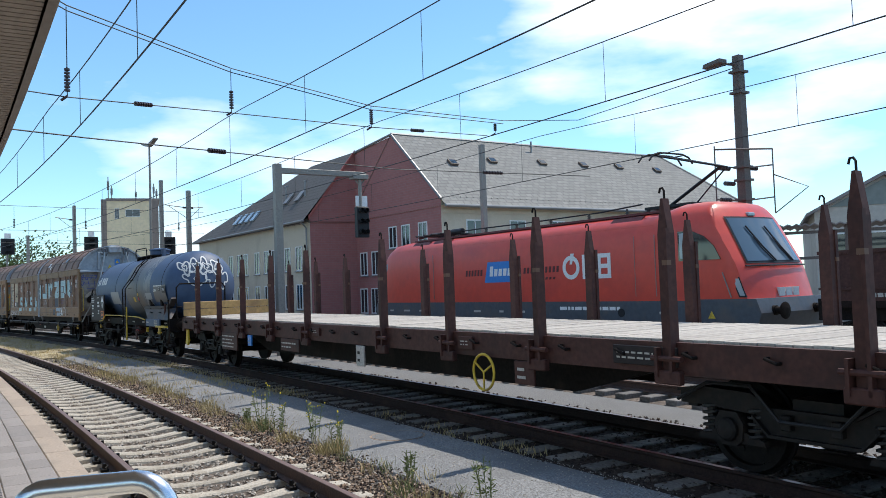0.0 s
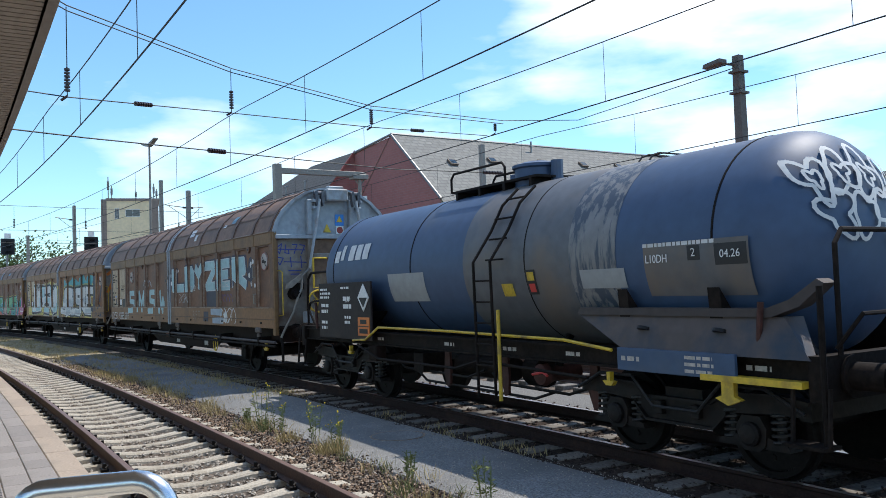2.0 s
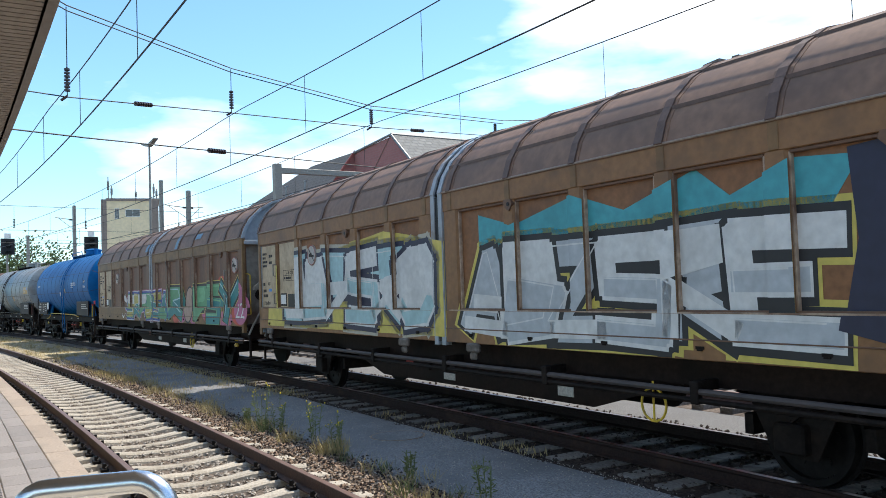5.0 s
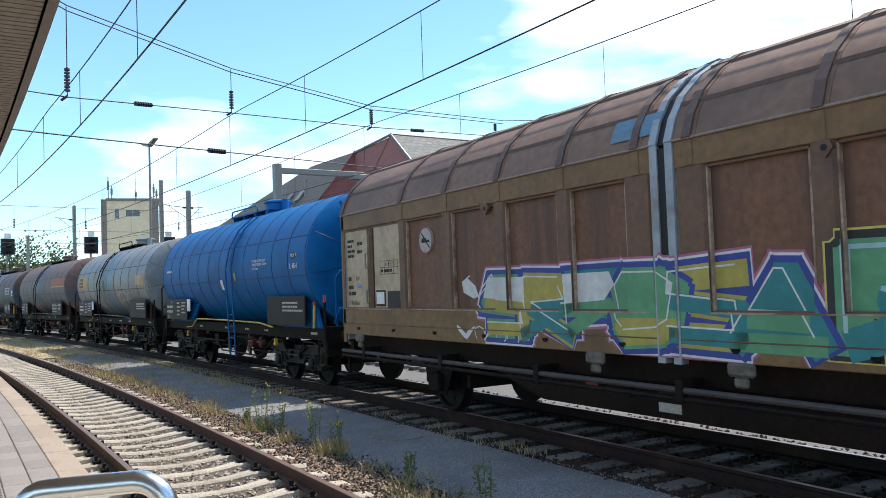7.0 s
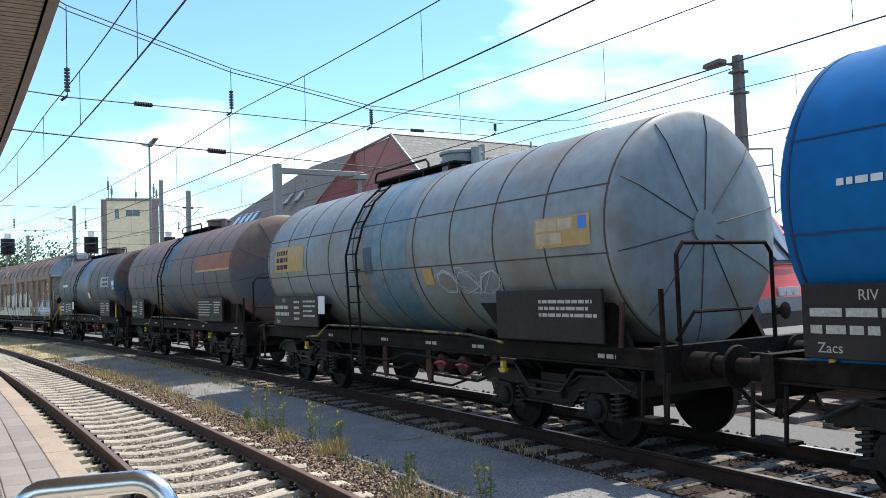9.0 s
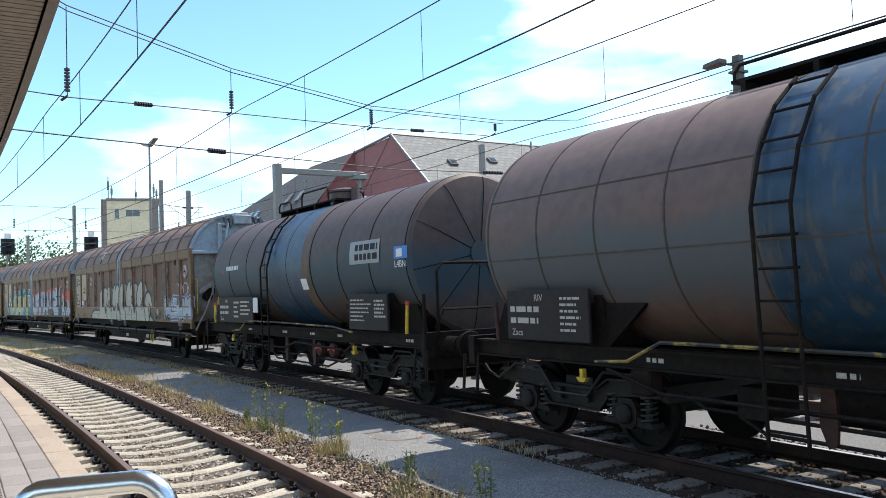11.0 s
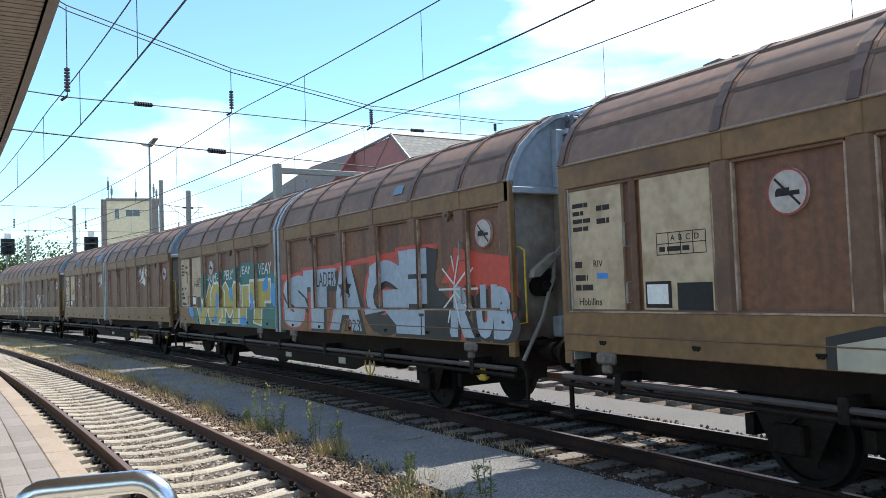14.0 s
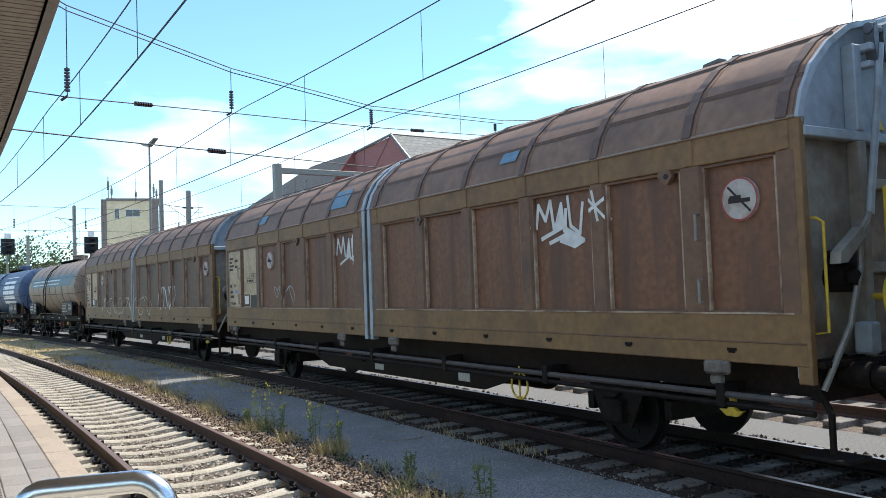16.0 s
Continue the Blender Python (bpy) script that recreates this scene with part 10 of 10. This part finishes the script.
def make_yard_masts():
    T = mast("catenary_mast", -16.45, 13.5, 9.1, "tall weathered steel mast with a lamp", 0.36, 0.24, M_MAST)
    bm = bmesh.new()
    tube(bm, [(0, 0, 8.8), (-0.2, -0.5, 8.85)], 0.04, 6)
    prism(bm, [(-0.75, 8.78), (-0.1, 8.84), (-0.1, 8.96), (-0.7, 8.9)], -0.75, -0.4, "y")
    part("flood_lamp", bm, M_MAST, T)
    for z in (8.55, 7.9, 5.6, 5.2, 4.6):
        bm = bmesh.new()
        box(bm, -0.2, 0.2, -0.22, 0.22, z, z + 0.07)
        part("clamp", bm, M_MAST, T)
    bm = bmesh.new()
    for z in (4.6, 5.6):
        tube(bm, [(0, -1.3, z), (0, 0, z), (0.4, 0.9, z + 0.1)], 0.025, 6)
    tube(bm, [(0, -1.3, 4.0), (0, -1.3, 6.2)], 0.022, 6)
    tube(bm, [(0.4, 0.9, 4.2), (0.4, 0.9, 6.2)], 0.022, 6)
    tube(bm, [(0, -1.3, 6.1), (0.4, 0.9, 6.2)], 0.03, 6)
    tube(bm, [(0.4, 0.9, 5.4), (0.9, 1.9, 5.0), (0.4, 0.9, 4.2)], 0.02, 6)
    part("bracket_frame", bm, M_MAST, T)
    bm = bmesh.new()
    for y0, z in ((-1.1, 5.55), (-1.1, 4.6), (0.2, 5.62), (-0.9, 5.1)):
        insulator(bm, (0, y0, z), (0, y0 + 0.45, z), 0.07, 6)
    part("insulator", bm, M_INSUL, T)
    mast("catenary_mast", -29.46, 13.5, 8.55, "grey lattice-free steel mast behind the locomotive", 0.24, 0.2, M_STEEL)
    mast("catenary_mast", -64.8, 13.5, 10.7, "grey steel mast with cross arms", 0.36, 0.3, M_STEEL, ((9.3, -2.0, 0.2), (9.3, 1.2, 0.1)))
    mast("catenary_mast", -78.4, 9.0, 10.7, "slender grey steel mast", 0.3, 0.24, M_STEEL, ((9.4, -1.6, 0.2),))
    mast("catenary_mast", -92.0, 9.2, 9.0, "far grey steel mast", 0.3, 0.24, M_STEEL)
    mast("catenary_mast", -62.0, 10.2, 11.0, "grey steel mast beside the yard lamp", 0.3, 0.24, M_STEEL)
    # yard lamp
    x, y, yaw = on_track(-54.8, 6.8)
    lamp = thing("yard_lamp", "tall slim yard lamp with two heads", "street lamp", m=pose(x, y, -0.36, 0, 0, yaw))
    bm = bmesh.new()
    cyl(bm, (0, 0, 0), (0, 0, 12.2), 0.11, 10, 0.06)
    part("pole", bm, M_STEEL, lamp)
    for sg in (-1, 1):
        bm = bmesh.new()
        prism(bm, [(0, 12.1), (sg * 0.5, 12.2), (sg * 1.25, 12.42), (sg * 1.25, 12.5), (sg * 0.4, 12.36), (0, 12.25)], -0.14, 0.14, "y")
        part("lamp_head", bm, M_STEEL, lamp)
    # signal gantry
    x, y, yaw = on_track(-27.7, 3.0)
    G = thing("signal_gantry", "steel signal gantry arm with a hanging signal", "signal", m=pose(x, y, -0.36, 0, 0, yaw))
    bm = bmesh.new()
    box(bm, -0.13, 0.13, -0.13, 0.13, 0, 6.85, 0.01)
    part("post", bm, M_STEEL, G)
    bm = bmesh.new()
    box(bm, -0.09, 0.09, 0.13, 3.55, 6.52, 6.72, 0.01)
    part("arm", bm, M_STEEL, G)
    bm = bmesh.new()
    box(bm, -0.16, 0.16, 2.95, 3.6, 6.44, 6.62, 0.01)
    cyl(bm, (0, 3.3, 5.0), (0, 3.3, 6.46), 0.07, 10)
    tube(bm, [(0, 3.1, 6.44), (0, 3.3, 6.2), (0, 3.5, 6.44)], 0.03, 6)
    part("hanger", bm, M_STEEL, G)
    make_signal(G, 0.0, 3.35, 4.25, 1.15, 0.5)
    for s, lat, h in ((-67.6, 6.8, 6.0), (-62.9, 11.0, 5.7), (-74.7, 2.6, 6.3)):
        x, y, yaw = on_track(s, lat)
        S = thing("signal", "dark colour-light signal on a post", "signal", "yard signals", m=pose(x, y, -0.36, 0, 0, yaw))
        bm = bmesh.new()
        cyl(bm, (0, 0, 0), (0, 0, h), 0.08, 8)
        part("post", bm, M_STEEL, S)
        make_signal(S, 0.15, 0, h - 0.2, 1.3, 1.0)
    x, y, yaw = on_track(-57.0, -1.9)
    K = thing("marker_post", "pale concrete marker post beside the track", "post", m=pose(x, y, -0.25, 0, 0, yaw))
    bm = bmesh.new()
    box(bm, -0.2, 0.2, -0.2, 0.2, 0, 1.0, 0.03)
    part("block", bm, M_CONCRETE, K)


def make_wires():
    make_catenary(LAT_NEAR, "overhead line of the platform track", z_contact=5.55, z_top=6.55)
    make_catenary(0.0, "overhead line of the train's track")
    make_catenary(4.5, "overhead line of the siding")
    make_catenary(11.1, "overhead line above the locomotive", z_contact=5.72)
    up = [(-17.5, -10.5, 10.2), (-20.07, -5.02, 8.55), (-23.7, 0.0, 8.58), (-23.45, 4.5, 7.83), (-25.0, 11.1, 8.2), (-25.0, 15.0, 8.55), (-16.45, 13.5, 8.4)]
    lo = [(-18.5, -10.5, 6.5), (-20.26, -5.02, 6.51), (-23.9, 0.0, 7.3), (-23.5, 4.5, 7.15), (-26.0, 11.1, 7.8)]
    st = [(-15.0, -9.5, 4.9), (-18.0, -5.02, 5.2), (-20.8, 0.0, 5.52), (-22.05, 4.5, 5.58), (-23.0, 13.5, 5.9)]
    c = make_headspan([up, [(s, l, z - 0.12) for s, l, z in up[:5]], lo, st], "cross-span wires with insulators over the tracks")
    for (s, l, z1), (s2, l2, z0) in zip(up[1:5], lo[1:5]):
        x, y, _ = on_track((s + s2) / 2, l)
        bm = bmesh.new()
        tube(bm, [(x, y, z0), (x, y, z1)], 0.012, 5)
        part("hanger", bm, M_WIRE, c)
        bm = bmesh.new()
        insulator(bm, (x, y, z0 + 0.1), (x, y, z0 + 0.1 + min(0.55, (z1 - z0) * 0.7)), 0.065, 7)
        tube(bm, [(x, y, z0), (x - 0.1, y - 0.12, z0 - 0.08)], 0.03, 6)
        part("insulator", bm, M_INSUL, c)
    for line, (i, u) in ((lo, (1, 0.35)), (lo, (3, 0.3)), (st, (1, 0.6)), (st, (3, 0.4))):
        a, b = line[i], line[i + 1]
        p = [a[k] + (b[k] - a[k]) * u for k in range(3)]
        q = [a[k] + (b[k] - a[k]) * (u + 0.1) for k in range(3)]
        bm = bmesh.new()
        insulator(bm, (*on_track(p[0], p[1])[:2], p[2]), (*on_track(q[0], q[1])[:2], q[2]), 0.06, 7)
        part("insulator", bm, M_INSUL, c)
    far = [[(-60, -8, 8.2), (-62, 13.5, 8.3)], [(-60, -8, 6.6), (-62, 13.5, 6.7)], [(-60, -8, 5.8), (-62, 13.5, 5.8)],
           [(-92, -8, 8.0), (-92, 13.5, 8.2)], [(-92, -8, 6.3), (-92, 13.5, 6.3)]]
    c2 = make_headspan(far, "distant cross-span wires over the tracks")
    for l in (-5.02, 0, 4.5, 11.1):
        x, y, _ = on_track(-61, l)
        bm = bmesh.new()
        insulator(bm, (x, y, 6.8), (x, y, 7.4), 0.07, 6)
        tube(bm, [(x, y, 7.4), (x, y, 8.2)], 0.012, 4)
        part("insulator", bm, M_INSUL, c2)


# ---- small growth and clutter ----
def blades(name, clumps, mat, label, seed, kind="stuff", spread=0.12):
    """Grass blades: thin bent strips; clumps are (s, lat, z, count, height)."""
    rng = random.Random(seed)
    v, f = [], []
    for s, lat, z, n, h in clumps:
        x0, y0, _ = on_track(s, lat)
        for _ in range(n):
            a = rng.uniform(0, 6.2832)
            r = spread * math.sqrt(rng.random())
            x, y = x0 + r * math.cos(a), y0 + r * math.sin(a)
            hh = h * rng.uniform(0.4, 1.1)
            lean = Vector((rng.gauss(0, 0.35), rng.gauss(0, 0.35), 1)).normalized()
            wd = Vector((math.cos(a * 3), math.sin(a * 3), 0)) * rng.uniform(0.003, 0.006)
            p0 = Vector((x, y, z))
            p1 = p0 + lean * hh * 0.55
            p2 = p1 + (lean + Vector((rng.gauss(0, 0.3), rng.gauss(0, 0.3), -0.1))) * hh * 0.45
            i = len(v)
            v += [p0 - wd, p0 + wd, p1 + wd * 0.8, p1 - wd * 0.8, p2]
            f += [(i, i + 1, i + 2, i + 3), (i + 3, i + 2, i + 4)]
    me = bpy.data.meshes.new(name)
    me.from_pydata([tuple(p) for p in v], [], f)
    me.materials.append(mat)
    return tagged(new(name, me), label, "grass", "", kind)


def weed(s, lat, h, seed, flowers=True):
    rng = random.Random(seed)
    x, y, _ = on_track(s, lat)
    W = thing("weed", "tall green weed with small yellow flowers" if flowers else "green weed growing beside the asphalt", "plant", "weeds", m=pose(x, y, -0.2))
    bm = bmesh.new()
    tips = []
    v, f = [], []
    for k in range(7):
        a = rng.uniform(0, 6.28)
        hh = h * rng.uniform(0.6, 1.0)
        tip = Vector((math.cos(a) * 0.18 * h + rng.gauss(0, 0.05), math.sin(a) * 0.18 * h, hh))
        base = Vector((math.cos(a) * 0.05, math.sin(a) * 0.05, 0))
        mid = base.lerp(tip, 0.5) + Vector((0, 0, 0.04))
        tube(bm, [base, mid, tip], 0.004, 4)
        tips.append(tip)
        for j in range(16):
            c = base.lerp(tip, rng.uniform(0.1, 0.95))
            d = Vector((rng.gauss(0, 1), rng.gauss(0, 1), rng.uniform(0.1, 0.9))).normalized() * rng.uniform(0.04, 0.09)
            n = d.cross(Vector((rng.gauss(0, 1), rng.gauss(0, 1), rng.gauss(0, 1)))).normalized() * 0.008
            i = len(v)
            v += [c, c + d * 0.5 + n, c + d, c + d * 0.5 - n]
            f.append((i, i + 1, i + 2, i + 3))
    tagged(part("stem", bm, M_WEED, W), kind="stuff")
    me = bpy.data.meshes.new("leaves")
    me.from_pydata([tuple(p) for p in v], [], f)
    me.materials.append(M_WEED)
    ob = new("leaves", me)
    ob.parent = W
    tagged(ob, kind="stuff")
    if flowers:
        bm = bmesh.new()
        for t in tips:
            for _ in range(2):
                p = t + Vector((rng.gauss(0, 0.02), rng.gauss(0, 0.02), rng.gauss(0, 0.015)))
                bmesh.ops.create_icosphere(bm, subdivisions=1, radius=rng.uniform(0.007, 0.013), matrix=Matrix.Translation(p))
        tagged(part("flowers", bm, M_FLOWER, W), kind="stuff")


def make_growth():
    rng = random.Random(21)
    for s, lat, h, fl in ((-12.6, -3.35, 0.78, True), (-12.3, -3.2, 0.62, True), (-11.1, -3.1, 0.62, True), (-10.6, -3.0, 0.5, True), (-8.3, -3.1, 0.35, False),
                          (-7.0, -2.95, 0.5, False), (-13.4, -3.3, 0.3, False)):
        weed(s, lat, h, rng.randrange(999), fl)
    green = [(rng.uniform(-14, -6), rng.uniform(-3.6, -3.1), -0.22, 26, 0.22) for _ in range(14)]
    blades("green_grass", green, M_WEED, "tufts of green grass beside the asphalt", 5)
    dry = [(rng.uniform(-26, -6), rng.uniform(-3.6, -3.05), -0.22, 30, 0.24) for _ in range(46)]
    dry += [(-10.2, -3.2, -0.22, 120, 0.34), (-10.35, -3.25, -0.22, 90, 0.3), (-11.6, -3.3, -0.22, 80, 0.26), (-12.8, -3.4, -0.22, 80, 0.26)]
    dry += [(rng.uniform(-60, -16), rng.uniform(-3.7, -1.4), -0.19, 26, 0.16) for _ in range(420)]
    dry += [(rng.uniform(-30, -8), rng.uniform(-1.45, -1.25), -0.2, 22, 0.16) for _ in range(40)]
    blades("dry_grass", dry, M_GRASS, "straw-dry grass along the track edges", 6, spread=0.2)
    # manhole cover in the asphalt
    x, y, yaw = on_track(-10.6, -2.05)
    mh = thing("manhole_cover", "rusty round manhole cover in the asphalt", "manhole cover", m=pose(x, y, -0.158, 0, 0, yaw))
    bm = bmesh.new()
    cyl(bm, (0, 0, -0.02), (0, 0, 0.006), 0.36, 28)
    part("lid", bm, M_ASPHALT, mh)
    bm = bmesh.new()
    lathe(bm, [(-0.02, 0.37), (0.004, 0.37), (0.004, 0.395), (-0.02, 0.395)], 28, "z")
    part("frame", bm, M_DEBRIS, mh)


def make_fastenings():
    """Rail clips on the near track's sleepers."""
    bm = bmesh.new()
    for side in (-0.7535, 0.7535):
        for dy in (-0.13, 0.13):
            box(bm, -0.07, 0.07, side + dy - 0.045, side + dy + 0.045, -0.17, -0.125, 0.008)
            cyl(bm, (0, side + dy, -0.13), (0, side + dy, -0.07), 0.024, 8)
            tube(bm, [(-0.06, side + dy, -0.12), (-0.03, side + dy * 0.75, -0.10), (0.03, side + dy * 0.75, -0.10), (0.06, side + dy, -0.12)], 0.012, 5)
    clips = mesh_of("rail_clips", bm, M_WHEEL)
    for i in range(60):
        x, y, yaw = on_track(1.0 - 0.6 * i, LAT_NEAR)
        s0 = -170 + 0.6 * round((1.0 - 0.6 * i + 170) / 0.6)
        x, y, yaw = on_track(s0, LAT_NEAR)
        ob = new("rail_clips", clips)
        ob.parent, ob.matrix_basis = near_track, pose(x, y, 0, 0, 0, yaw)


# pale base colour paints in the bright reflection
M_PANE = glass("pale_reflection_pane", (0.30, 0.36, 0.40), 0.08)
M_LOCOVENT = surface("dark_red_vent", (0.10, 0.02, 0.02), 0.6, grain=40, vary=0.3, bump=0.3)
# beige raised towards yellow: sunlight on the tower's face is in the colour
M_TOWER = surface("sunlit_render", (0.84, 0.66, 0.42), 0.9, grain=2, vary=0.1, stains=(0.72, 0.56, 0.35), stain_scale=0.25, bump=0)
M_TOWERSIDE = surface("brown_concrete", (0.26, 0.20, 0.165), 0.9, grain=2, vary=0.1, bump=0)
M_SHED = surface("cream_shed_wall", (0.46, 0.43, 0.38), 0.9, grain=3, vary=0.1, stains=(0.38, 0.35, 0.31), stain_scale=0.4, bump=0)
M_SHEDGREEN = surface("grey_green_cladding", (0.20, 0.23, 0.215), 0.8, grain=3, vary=0.1, bump=0)
M_SHEDROOF = surface("grey_shed_roof", (0.22, 0.20, 0.19), 0.8, grain=3, vary=0.15, bump=0)
make_platform()
make_canopy()
make_barrier()
make_loco()
make_gondola()
make_building()
make_town()
make_tree(-122.0, 8.5, 10.5, 1)
make_tree(-124.0, 4.5, 9.0, 2)
make_tree(-131.0, 2.0, 9.5, 3)
make_tree(-140.0, -3.0, 9.5, 4)
make_yard_masts()
make_wires()
make_growth()
make_fastenings()
stones("ballast_stones", 16000, -45, -3, LAT_NEAR - 1.5, LAT_NEAR + 1.85, -0.225, 0.032, M_STONE, 1, near_track)
stones("loose_stones", 9000, -30, -3, -3.95, -3.1, -0.205, 0.028, M_DEBRIS, 2, near_track)
stones("dark_stones", 5000, -30, -3, -3.95, -2.95, -0.19, 0.022, M_DARKSTONE, 6, near_track)
# dark stones here carry the shade under the train in their colour
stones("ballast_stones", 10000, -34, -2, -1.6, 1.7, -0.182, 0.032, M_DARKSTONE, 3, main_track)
stones("scattered_pebbles", 6500, -26, -3, -3.2, -1.4, -0.157, 0.010, M_STONE, 4, None, "small pale pebbles scattered on the asphalt")


# ---- what moves ----
def motions():
    """The whole train rolls by; every wheelset turns with it."""
    for ob, s in moving:
        rows = []
        for k in range(33):
            t = 0.5 * k
            x, y, yaw = on_track(s + travelled(t))
            rows.append((t, pose(x, y, 0, 0, 0, yaw)))
        walk(ob, rows)
        for part_ob in ob.children_recursive:
            if part_ob.name.startswith("wheelset"):
                x = part_ob.location.x
                walk(part_ob, [(f / FPS, pose(x, 0, WHEEL_R, 0, math.degrees(travelled(f / FPS) / WHEEL_R) % 360.0, 0)) for f in range(481)])


motions()
